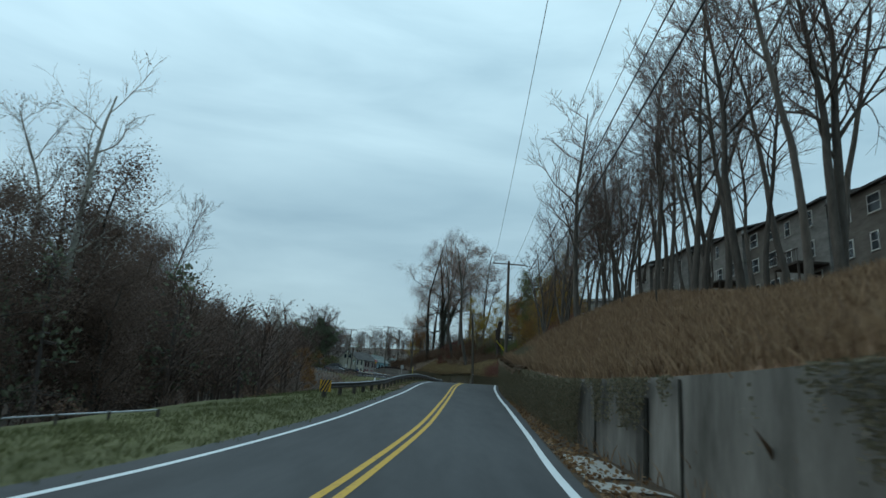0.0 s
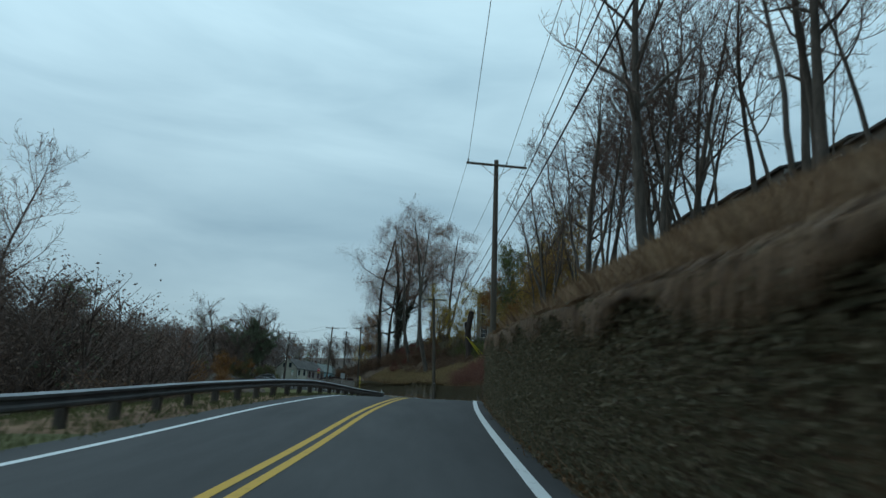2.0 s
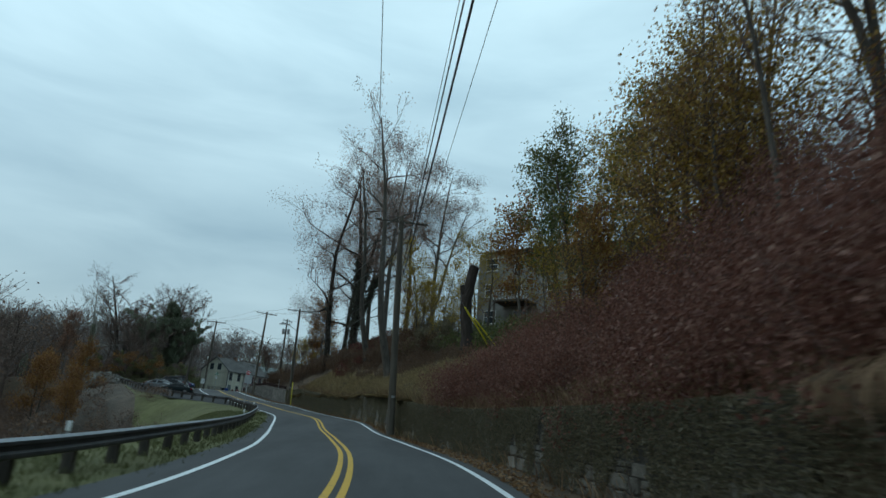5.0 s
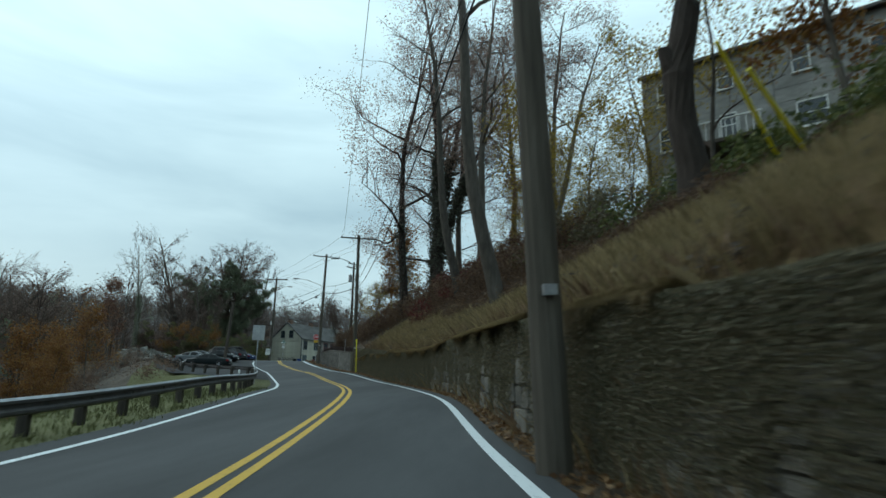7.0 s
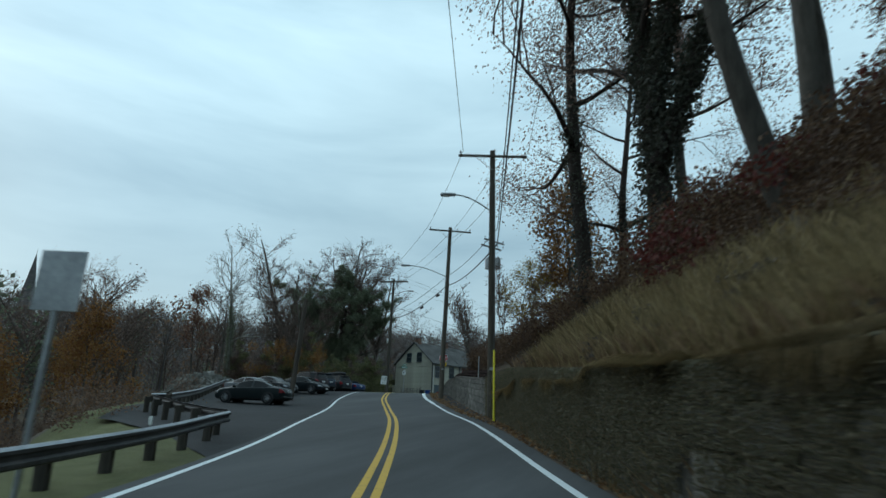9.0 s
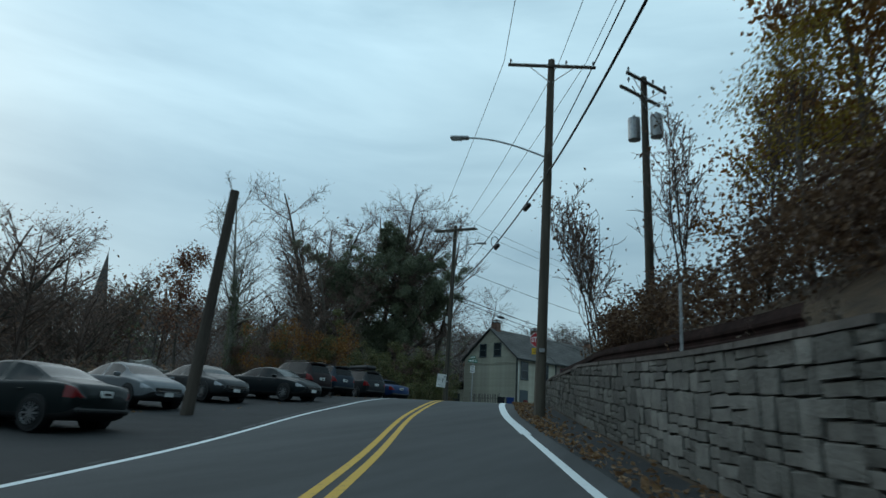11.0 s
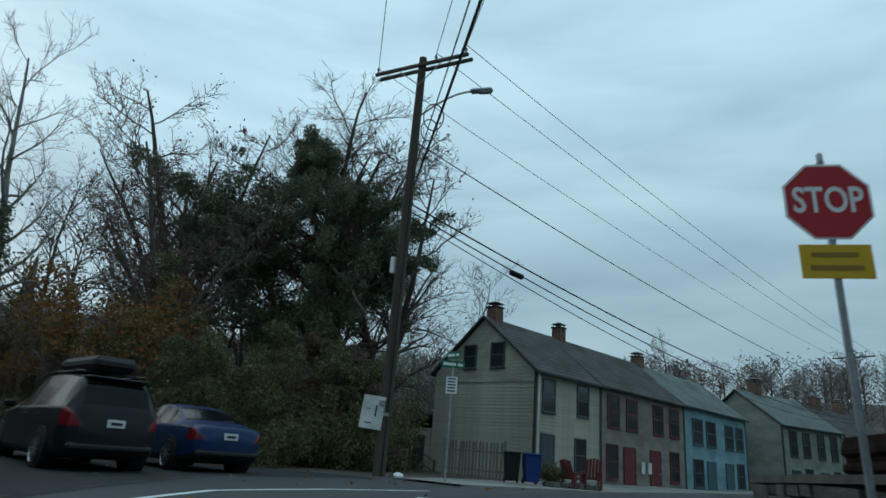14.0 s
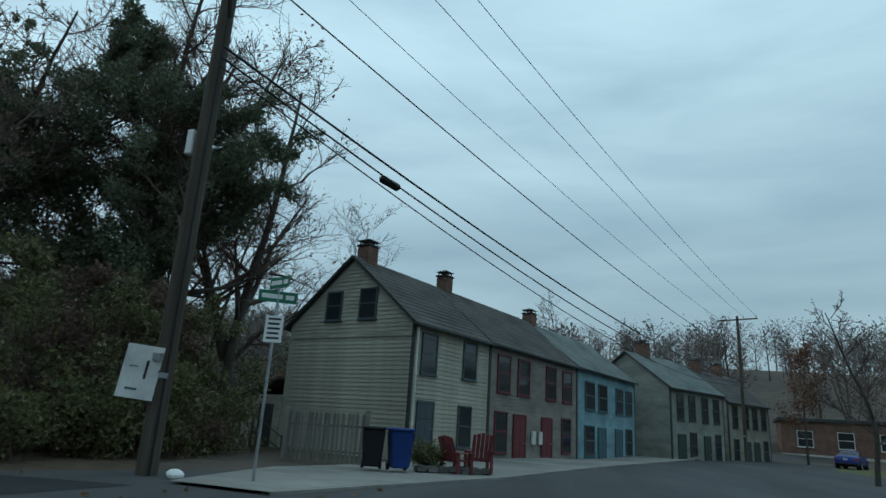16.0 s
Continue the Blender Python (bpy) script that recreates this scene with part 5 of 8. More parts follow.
def roof_unit(parent, w, d, eave, rise, mat, over=0.25, trim=None, left_over=0.25, right_over=0.12):
    """Two sloping slabs with their ridge along x, fascias and a gutter."""
    th = 0.12
    for s in (0, 1):
        bm = bmesh.new()
        y_e, y_r = (-over, d / 2) if s == 0 else (d + over, d / 2)
        sl = rise / (d / 2)
        z_e, z_r = eave - over * sl, eave + rise
        n = max(6, int(math.hypot(d / 2 + over, rise) / 0.32))
        prev = None
        for k in range(n):
            # one course of shingles: a thin wedge that laps over the one below
            t0, t1 = k / n, min(1.0, (k + 1.12) / n)
            ys_, zs_ = y_e + (y_r - y_e) * t0, z_e + (z_r - z_e) * t0
            ye2, ze2 = y_e + (y_r - y_e) * t1, z_e + (z_r - z_e) * t1
            quad = [(-left_over, ys_, zs_ + th + 0.03), (w + right_over, ys_, zs_ + th + 0.03), (w + right_over, ye2, ze2 + th), (-left_over, ye2, ze2 + th)]
            low = [(p[0], p[1], p[2] - 0.035) for p in quad]
            a, b = [bm.verts.new(p) for p in quad], [bm.verts.new(p) for p in low]
            bm.faces.new(a if s == 0 else a[::-1])
            for i in range(4):
                bm.faces.new((a[i], b[i], b[(i + 1) % 4], a[(i + 1) % 4]))
        tagged(part("shingle_cover", bm, mat, parent, "grey shingle roof slope"), kind="stuff")
        bm = bmesh.new()
        q = [(-left_over, y_e, z_e), (w + right_over, y_e, z_e), (w + right_over, y_r, z_r), (-left_over, y_r, z_r)]
        a = [bm.verts.new((p[0], p[1], p[2])) for p in q]
        b = [bm.verts.new((p[0], p[1], p[2] + th)) for p in q]
        bm.faces.new(a)
        bm.faces.new(b)
        for i in range(4):
            bm.faces.new((a[i], a[(i + 1) % 4], b[(i + 1) % 4], b[i]))
        bmesh.ops.recalc_face_normals(bm, faces=bm.faces[:])
        part("roof", bm, trim or M_TRIMD, parent)
    sl = rise / (d / 2)
    ze = eave - over * sl
    part("gutter", boxed(-left_over, w + right_over, -over - 0.12, -over - 0.01, ze - 0.02, ze + 0.1, bevel=0.02), trim or M_TRIMD, parent)


def chimney(parent, x, y, z0, z1, s=0.3):
    ch = part("chimney", boxed(x - s, x + s, y - s, y + s, z0, z1, bevel=0.01), M_BRICK, parent, "square brick chimney with a metal cap")
    for k in range(int((z1 - z0) / 0.16)):
        z = z0 + 0.16 * k
        part("brick_course", boxed(x - s - 0.008, x + s + 0.008, y - s - 0.008, y + s + 0.008, z + 0.012, z + 0.14), M_BRICK, ch)
    part("cap", boxed(x - s - 0.06, x + s + 0.06, y - s - 0.06, y + s + 0.06, z1, z1 + 0.08, bevel=0.01), M_DARKMETAL, ch)
    for sx in (-1, 1):
        for sy in (-1, 1):
            bm = bmesh.new()
            box(bm, x + sx * s * 0.8 - 0.02, x + sx * s * 0.8 + 0.02, y + sy * s * 0.8 - 0.02, y + sy * s * 0.8 + 0.02, z1 + 0.08, z1 + 0.26)
            part("cap_leg", bm, M_DARKMETAL, ch)
    bm = bmesh.new()
    bmesh.ops.create_cone(bm, cap_ends=True, segments=4, radius1=s * 1.75, radius2=0.06, depth=0.16, matrix=Matrix.Translation((x, y, z1 + 0.34)) @ Matrix.Rotation(math.pi / 4, 4, "Z"))
    part("hood", bm, M_DARKMETAL, ch)
    part("flashing", boxed(x - s - 0.03, x + s + 0.03, y - s - 0.03, y + s + 0.03, z0 - 0.1, z0 + 0.18), M_TRIMW, ch)


def house(label, origin, ang, w, d, base, eave, rise, sid, roof, shutters, ups, lows, pieces=False, gable_wins=(), chims=(), lefts=(), trim=None, frame=None):
    th = tagged(new("house"), label, "house", group="houses along the side street")
    I = Matrix.Identity(4)
    L = Matrix.Translation((0, 0, 0)) @ Matrix.Rotation(-math.pi / 2, 4, "Z") @ Matrix.Translation((-d, 0, 0))
    H = eave - base
    clap_wall(th, 0, w, 0, H, sid, I, pieces, name="wall")
    clap_wall(th, 0, d, 0, H, sid, L, pieces, gable=rise, name="wall")
    R = Matrix.Translation((w, 0, 0)) @ Matrix.Rotation(math.pi / 2, 4, "Z")
    clap_wall(th, 0, d, 0, H, sid, R, False, gable=rise, name="wall")
    B = Matrix.Translation((w, d, 0)) @ Matrix.Rotation(math.pi, 4, "Z")
    clap_wall(th, 0, w, 0, H, sid, B, False, name="wall")
    roof_unit(th, w, d, H, rise, roof, trim=trim)
    fm = frame or M_SHUT[shutters]
    for x, z, ww, hh in ups:
        window_unit(th, x, z, ww, hh, I @ Matrix.Translation((0, -0.035, 0)), fm)
    for kind, x, z, ww, hh in lows:
        if kind == "w":
            window_unit(th, x, z, ww, hh, Matrix.Translation((0, -0.035, 0)), fm)
        else:
            door_unit(th, x, z, ww, hh, Matrix.Translation((0, -0.035, 0)), M_SHUT[shutters], fm)
    for x, z, ww, hh in gable_wins:
        window_unit(th, x, z, ww, hh, L @ Matrix.Translation((0, -0.035, 0)), fm)
    for x, y, z0, z1, s in chims:
        chimney(th, x, y, z0, z1, s)
    # corner boards and a downpipe
    for x in (0.0, w):
        part("corner_board", boxed(x - 0.06, x + 0.06, -0.055, 0.05, 0, H - 0.05), trim or M_TRIMD, th)
    th.matrix_world = pose(origin[0], origin[1], base, 0, 0, ang)
    return th


ANG = math.degrees(math.atan2(SD.y, SD.x))
h1 = house("cream weatherboard end house with slate window trim and brick chimney", street(0, 0), ANG, 6.0, 6.9, 8.6, 14.25, 2.85, M_SID1, M_SHINGLE, "slate",
           [(0.6, 3.72, 0.95, 1.5), (3.7, 3.78, 1.0, 1.5)], [("d", 0.55, 0.55, 0.98, 2.0), ("w", 3.5, 0.95, 0.95, 1.6)], pieces=True,
           gable_wins=[(2.15, 5.85, 0.78, 1.15), (4.05, 5.85, 0.82, 1.2)], chims=[(0.75, 3.45, 8.1, 9.2, 0.32)], frame=M_SHUT["slate"])
part("downpipe", tubed((0.12, -0.14, 0.3), (0.12, -0.14, 5.4), 0.045, n=8), M_TRIMW, h1)
part("frieze_board", boxed(-0.075, -0.04, 0.05, 6.85, 5.05, 5.2), M_SID1, h1)
part("shed_wall", boxed(-0.1, 2.5, 6.95, 9.3, -0.3, 2.6), M_SID1, h1, "low lean-to at the back of the house")
bm = bmesh.new()
for z in (0.0, 0.1):
    bm.faces.new([bm.verts.new(p) for p in ((-0.3, 6.92, 3.3 + z), (2.7, 6.92, 3.3 + z), (2.7, 9.7, 2.45 + z), (-0.3, 9.7, 2.45 + z))])
vv = bm.verts[:]
for i in range(4):
    bm.faces.new((vv[i], vv[(i + 1) % 4], vv[4 + (i + 1) % 4], vv[4 + i]))
part("shed_roof", bm, M_SHINGLE, h1)
part("shed_door", boxed(-0.14, -0.1, 7.3, 8.2, 0.1, 2.2), M_TRIMD, h1)
for z in (0.45, 0.95):
    part("handrail", tubed((-0.75, 7.7, z + 0.75), (-0.85, 5.7, z - 0.1), 0.03, n=6), M_TRIMD, h1, "dark sloping handrail of the back steps")
for y, z in ((7.7, 1.75), (5.75, 0.95)):
    part("handrail_post", boxed(-0.84, -0.76, y - 0.04, y + 0.04, 0.0, z), M_TRIMD, h1)
h2 = house("taupe weatherboard duplex with maroon doors and window trim", street(6.08, 0), ANG, 10.55, 6.9, 8.4, 14.3, 2.8, M_SID2, M_SHINGLE, "maroon",
           [(0.75, 3.7, 1.15, 1.65), (2.85, 3.7, 1.2, 1.65), (6.2, 3.7, 1.2, 1.65), (8.45, 3.7, 1.2, 1.65)],
           [("w", 0.6, 0.95, 1.1, 1.75), ("d", 2.5, 0.35, 1.2, 2.25), ("d", 5.7, 0.35, 1.2, 2.25), ("w", 8.35, 0.95, 1.15, 1.75)], chims=[(0.9, 3.45, 8.3, 9.45, 0.3)])
for x in (4.4, 5.2):
    part("meter_box", boxed(x, x + 0.4, -0.16, -0.05, 1.3, 1.95, bevel=0.02), M_TRIMW, h2)
house("pale blue weatherboard duplex with teal doors", street(16.72, 0), ANG, 11.2, 6.9, 8.2, 14.35, 2.7, M_SID3, M_SHINGLEG, "teal",
           [(1.3, 3.7, 1.5, 1.6), (3.6, 3.7, 1.5, 1.6), (7.0, 3.7, 1.4, 1.6), (9.1, 3.7, 1.3, 1.6)],
           [("w", 1.2, 0.95, 1.5, 1.7), ("d", 3.5, 0.35, 1.3, 2.2), ("d", 6.8, 0.35, 1.3, 2.2), ("w", 9.0, 0.95, 1.3, 1.7)], chims=[(0.4, 3.45, 8.3, 9.5, 0.34)])
A4 = math.degrees(math.atan2(6.8, 4.9))
house("sage grey weatherboard house with dark green trim", (-14.4, 247.1), A4, 8.4, 7.4, 8.1, 14.2, 2.7, M_SID4, M_SHINGLEG, "green",
           [(0.9, 3.8, 0.85, 1.8), (2.7, 3.8, 0.85, 1.8), (4.8, 3.8, 0.85, 1.8), (6.7, 3.8, 0.85, 1.8)],
           [("d", 0.9, 0.35, 1.0, 2.3), ("w", 2.7, 0.95, 0.9, 1.9), ("d", 4.9, 0.35, 0.95, 2.3), ("w", 6.8, 0.95, 0.8, 1.9)], chims=[(2.6, 3.7, 8.4, 9.8, 0.4)])
house("buff weatherboard house with dark trim down the street", (-8.3, 257.9), A4 - 2, 7.9, 7.2, 8.0, 14.0, 2.8, M_SID5, M_SHINGLE, "green",
           [(0.8, 3.8, 0.8, 1.8), (2.8, 3.8, 0.9, 1.8), (4.6, 3.8, 0.8, 1.8), (6.4, 3.8, 0.8, 1.8)],
           [("w", 0.8, 0.95, 0.8, 1.8), ("d", 2.8, 0.35, 0.95, 2.2), ("d", 4.6, 0.35, 0.95, 2.2), ("w", 6.5, 0.95, 0.8, 1.8)], chims=[(1.5, 3.6, 8.4, 9.8, 0.38), (5.5, 3.6, 8.4, 9.8, 0.38)])

# things in front of the end house
fence = tagged(new("picket_fence"), "weathered grey picket fence beside the end house", "fence")
M_PICK = noisy("weathered_fence_wood", [(0.3, (0.14, 0.13, 0.115)), (0.7, (0.23, 0.215, 0.19))], 6, 0.9, 0.5, 30, stretch=(1, 1, 0.2), vary=0.2)
pk = bpy.data.meshes.new("picket")
bm = boxed(-0.045, 0.045, -0.012, 0.012, 0.0, 1.45)
bm.verts.ensure_lookup_table()
tube(bm, (0, 0, 1.44), (0, 0, 1.52), 0.04, 0.0, n=4)
bm.to_mesh(pk)
bm.free()
pk.materials.append(M_PICK)
f0, f1 = Vector((-29.9, 216.2, 0)), Vector((-27.0, 215.7, 0))
for k in range(19):
    p = f0.lerp(f1, k / 18)
    ob = new("picket", pk)
    ob.parent = fence
    ob.matrix_local = pose(p.x, p.y, land1(p.x, p.y) + 0.06, random.uniform(-2, 2), random.uniform(-2, 2), -9)
for h in (0.4, 1.15):
    part("fence_rail", tubed((f0.x, f0.y + 0.04, land1(f0.x, f0.y) + h), (f1.x, f1.y + 0.04, land1(f1.x, f1.y) + h), 0.035, n=4), M_PICK, fence)
for p in (f0, f1):
    part("post", boxed(p.x - 0.06, p.x + 0.06, p.y, p.y + 0.12, land1(p.x, p.y) - 0.2, land1(p.x, p.y) + 1.65, bevel=0.01), M_PICK, fence)


def wheelie_bin(x, y, rz, col, label):
    th = tagged(new("wheeled_bin"), label, "bin", group="bins by the fence")
    bm = bmesh.new()
    a = [bm.verts.new(p) for p in ((-0.24, -0.28, 0.08), (0.24, -0.28, 0.08), (0.24, 0.26, 0.08), (-0.24, 0.26, 0.08))]
    b = [bm.verts.new(p) for p in ((-0.31, -0.36, 1.02), (0.31, -0.36, 1.02), (0.31, 0.36, 1.02), (-0.31, 0.36, 1.02))]
    bm.faces.new(a[::-1])
    bm.faces.new(b)
    for i in range(4):
        bm.faces.new((a[i], a[(i + 1) % 4], b[(i + 1) % 4], b[i]))
    bmesh.ops.bevel(bm, geom=bm.edges[:], offset=0.03, segments=2, affect="EDGES")
    m = noisy("bin_plastic_" + label.split()[0], [(0.3, tuple(c * 0.8 for c in col)), (0.7, col)], 3, 0.45, 0.05, 20)
    part("body", bm, m, th)
    part("lid", boxed(-0.33, 0.33, -0.4, 0.38, 1.02, 1.1, bevel=0.03), m, th)
    for s in (-1, 1):
        part("wheel", tubed((0.2 * s, 0.3, 0.1), (0.28 * s, 0.3, 0.1), 0.1, n=12), M_BLACK, th)
    part("handle", tubed((-0.25, 0.42, 1.04), (0.25, 0.42, 1.04), 0.018, n=6), m, th)
    th.matrix_world = pose(x, y, land1(x, y) + 0.1, 0, 0, rz)


wheelie_bin(-26.15, 213.9, 20, (0.012, 0.014, 0.018), "black wheeled refuse bin beside the fence")
wheelie_bin(-25.45, 214.1, 28, (0.012, 0.045, 0.19), "blue wheeled recycling bin beside the fence")
ch = tagged(new("garden_chair"), "red wooden slatted garden chair on the sidewalk", "chair")
M_REDW = noisy("faded_red_wood", [(0.3, (0.15, 0.035, 0.04)), (0.7, (0.22, 0.06, 0.06))], 6, 0.7, 0.2, 30)
for k in range(5):
    part("slat", boxed(-0.3 + 0.12 * k, -0.2 + 0.12 * k, 0, 0.025, 0, 0.85 - 0.03 * abs(k - 2), m=pose(0, 0.25, 0.33, -22, 0, 0)), M_REDW, ch)
part("seat", boxed(-0.3, 0.3, -0.3, 0.28, 0.0, 0.03, m=pose(0, 0, 0.36, 8, 0, 0)), M_REDW, ch)
for s in (-1, 1):
    part("armrest", boxed(0.32 * s - 0.07, 0.32 * s + 0.07, -0.4, 0.36, 0.58, 0.61, bevel=0.008), M_REDW, ch)
    part("leg", boxed(0.33 * s - 0.04, 0.33 * s + 0.04, -0.36, -0.28, 0, 0.58), M_REDW, ch)
    part("leg", boxed(0.33 * s - 0.04, 0.33 * s + 0.04, 0.24, 0.32, 0, 0.58), M_REDW, ch)
ch.matrix_world = pose(-23.6, 216.0, land1(-23.6, 216.0) + 0.11, 0, 0, 200)
copy_thing(ch, pose(-24.15, 215.45, land1(-24.15, 215.45) + 0.1, 0, 0, 150) @ Matrix.Diagonal((0.95, 0.95, 0.9, 1)))
# evergreen shrub, stone edging and a black letter box by the door
rg = np.random.default_rng(5)
shrub = tagged(new("evergreen_shrub"), "low rounded evergreen shrub beside the bins", "shrub")
v, f = frusta(np.zeros((14, 3)), rg.normal(0, 0.3, (14, 3)) * np.array([1, 1, 0.3]) + np.array([0, 0, 0.55]), np.full(14, 0.014), np.full(14, 0.005), 4)
part("stems", mesh_np("stems", v, f, M_TWIG), None, shrub)
d = rg.normal(size=(2600, 3))
d /= np.linalg.norm(d, axis=1, keepdims=True)
v, f = leaf_quads(d * (0.5 * rg.uniform(0.4, 1.05, 2600) * (1 + 0.25 * np.sin(d[:, 0] * 6 + d[:, 2] * 5)))[:, None] * np.array([1.1, 1.0, 0.85]) + np.array([0, 0, 0.45]), 0.07, rg)
tagged(part("leaves", mesh_np("leaves", v, f, M_FOLI_HEDGE), None, shrub), kind="stuff")
shrub.matrix_world = pose(-24.95, 215.2, land1(-24.95, 215.2) + 0.07)
edging = tagged(new("stone_edging"), "short row of rough grey stones edging a bed", "edging")
for k in range(7):
    bm = boxed(-0.17, 0.17, -0.12, 0.12, 0, 0.2, bevel=0.05)
    for q in bm.verts:
        q.co += Vector((rg.normal(0, 0.015), rg.normal(0, 0.015), rg.normal(0, 0.012)))
    o = part("stone", bm, M_BLOCK, edging)
    px, py = -25.0 + 0.27 * k, 214.75 + 0.2 * k
    o.matrix_local = pose(px, py, land1(px, py) + 0.06, 0, 0, 36 + rg.uniform(-12, 12))


# ---------------------------------------------------------------- signs
def text_mesh(body, size, m, mat, parent, name="lettering", width=None):
    cu = bpy.data.curves.new(name, "FONT")
    cu.body, cu.size, cu.align_x, cu.align_y, cu.extrude, cu.resolution_u = body, size, "CENTER", "CENTER", 0.001, 3
    cu.offset = 0.006
    ob = bpy.data.objects.new(name, cu)
    dg = bpy.context.evaluated_depsgraph_get()
    scene.collection.objects.link(ob)
    dg.update()
    me = bpy.data.meshes.new_from_object(ob.evaluated_get(dg))
    bpy.data.objects.remove(ob)
    me.materials.clear()
    me.materials.append(mat)
    o = part(name, me, None, parent)
    o.matrix_local = m
    return o


st_sign = tagged(new("stop_sign"), "red octagonal stop sign with a yellow plate on a steel post", "stop sign")
part("post", boxed(-0.03, 0.03, 0.012, 0.05, -1.0, 4.0, bevel=0.004), M_METAL, st_sign)
bm = bmesh.new()
bmesh.ops.create_cone(bm, cap_ends=True, segments=8, radius1=0.43, radius2=0.43, depth=0.006, matrix=pose(0, 0, 3.55, 90, 0, 0) @ Matrix.Rotation(math.pi / 8, 4, "Z"))
part("rim", bm, M_SIGNW, st_sign)
bm = bmesh.new()
bmesh.ops.create_cone(bm, cap_ends=True, segments=8, radius1=0.405, radius2=0.405, depth=0.006, matrix=pose(0, -0.005, 3.55, 90, 0, 0) @ Matrix.Rotation(math.pi / 8, 4, "Z"))
face = part("face", bm, M_RED, st_sign, "red sign face")
text_mesh("STOP", 0.33, pose(0, -0.0105, 3.55, 90, 0, 0) @ Matrix.Diagonal((0.82, 1.15, 1, 1)), M_SIGNW, face)
part("plate", boxed(-0.32, 0.32, -0.006, 0.004, 2.76, 3.1, bevel=0.003), M_SIGNY, st_sign, "yellow plate with two lines of dark writing")
for k, (a, b) in enumerate(((-0.22, 0.2), (-0.24, 0.23))):
    part("writing_bar", boxed(a, b, -0.009, -0.006, 2.97 - 0.13 * k, 3.02 - 0.13 * k), plain("faded_dark_ink%d" % k, (0.25, 0.15, 0.02), 0.6), st_sign)
part("finial", tubed((0, 0.03, 4.0), (0, 0.03, 4.08), 0.03, n=6), M_METAL, st_sign)
st_sign.matrix_world = pose(-17.85, 197.05, 9.05, 0, -1.5, 14)
nm = tagged(new("street_name_sign"), "green street name signs and a white notice on a grey post", "street sign")
part("post", tubed((0, 0, -0.6), (0, 0, 3.7), 0.03, n=8), M_METAL, nm)
for z, rz, w in ((3.52, 18, 0.72), (3.8, -40, 0.6)):
    m = pose(0, -0.02, z, 0, 0, rz)
    bl = part("blade", boxed(-w / 2, w / 2, -0.006, 0.006, -0.11, 0.11, m=m, bevel=0.004), M_SIGNG, nm, "green blade with white lettering bars")
    for a, b in ((-w * 0.42, w * 0.12), (w * 0.2, w * 0.42)):
        part("writing_bar", boxed(a, b, -0.0085, -0.006, -0.04, 0.045, m=m), M_SIGNW, bl)
pl = part("notice", boxed(-0.17, 0.17, -0.03, -0.022, 2.65, 3.15, bevel=0.002), M_SIGNW, nm, "white notice with dark writing bars")
for k in range(5):
    part("writing_bar", boxed(-0.12, 0.12 - 0.02 * (k % 2), -0.033, -0.0305, 3.07 - 0.09 * k, 3.11 - 0.09 * k), M_BLACK, pl)
nm.matrix_world = pose(-26.3, 207.9, 9.0, 0, 0, 14)
wb = tagged(new("notice_board"), "tilted white board with grey stains fixed to the pole", "board")
part("panel", boxed(-0.35, 0.35, -0.012, 0.012, -0.49, 0.49, bevel=0.004), noisy("stained_white_board", [(0.35, (0.62, 0.62, 0.6)), (0.62, (0.55, 0.55, 0.53)), (0.7, (0.12, 0.12, 0.12))], 4.5, 0.7, 0, coarse=2), wb)
part("grey_mark", boxed(-0.22, -0.06, -0.017, -0.0125, 0.08, 0.1), M_WIRE, wb)
part("grey_mark", boxed(-0.2, 0.02, -0.017, -0.0125, -0.34, -0.3), M_WIRE, wb)
part("dark_mark", boxed(0.08, 0.13, -0.017, -0.0125, -0.12, 0.22), M_BLACK, wb)
wb.matrix_world = pose(-28.62, 207.4, 10.96, 0, 5, 14)
part("bracket", boxed(0.0, 0.5, 0.013, 0.06, -0.05, 0.05), M_METAL, wb)
rs = tagged(new("road_sign"), "grey back of a square road sign on a steel post", "road sign")
part("post", boxed(-0.03, 0.03, -0.03, 0.03, -0.8, 3.3), M_METAL, rs)
part("panel", boxed(-0.36, 0.36, -0.045, -0.033, 2.45, 3.35, bevel=0.004), M_METAL, rs)
rs.matrix_world = pose(-7.15, 145.2, land1(-7.15, 145.2) + 0.12, 0, 1, 14)
ps = tagged(new("sign_post"), "thin leaning steel sign post at the wall", "sign post")
part("post", boxed(-0.025, 0.025, -0.02, 0.02, -0.4, 3.2), M_METAL, ps)
ps.matrix_world = pose(-8.9, 176.2, float(zr(176)) + 0.02, 1, 1, 10)
lit = tagged(new("litter_bag"), "small white plastic bag on the roadside", "litter")
bm = bmesh.new()
bmesh.ops.create_icosphere(bm, subdivisions=2, radius=0.13)
for v in bm.verts:
    v.co = Vector((v.co.x * 1.3, v.co.y, v.co.z * 0.75)) * (1 + 0.25 * noise.noise(v.co * 7))
part("bag", bm, M_SIGNW, lit)
lit.matrix_world = pose(-27.6, 207.5, land1(-27.6, 207.5) + 0.1)


# ---------------------------------------------------------------- parked cars
M_TYRE = noisy("tyre_rubber", [(0.3, (0.012, 0.012, 0.013)), (0.7, (0.022, 0.022, 0.023))], 12, 0.85, 0.2, 60)
M_RIM = plain("alloy_rim", (0.42, 0.43, 0.45), 0.3, 0.9)
M_CARGLASS = plain("car_glass", (0.006, 0.007, 0.008), 0.1, 0.0, 0.14)
M_TAIL = plain("red_tail_lens", (0.16, 0.008, 0.01), 0.2)
M_HEAD = plain("clear_head_lens", (0.3, 0.31, 0.33), 0.12, 0.3)
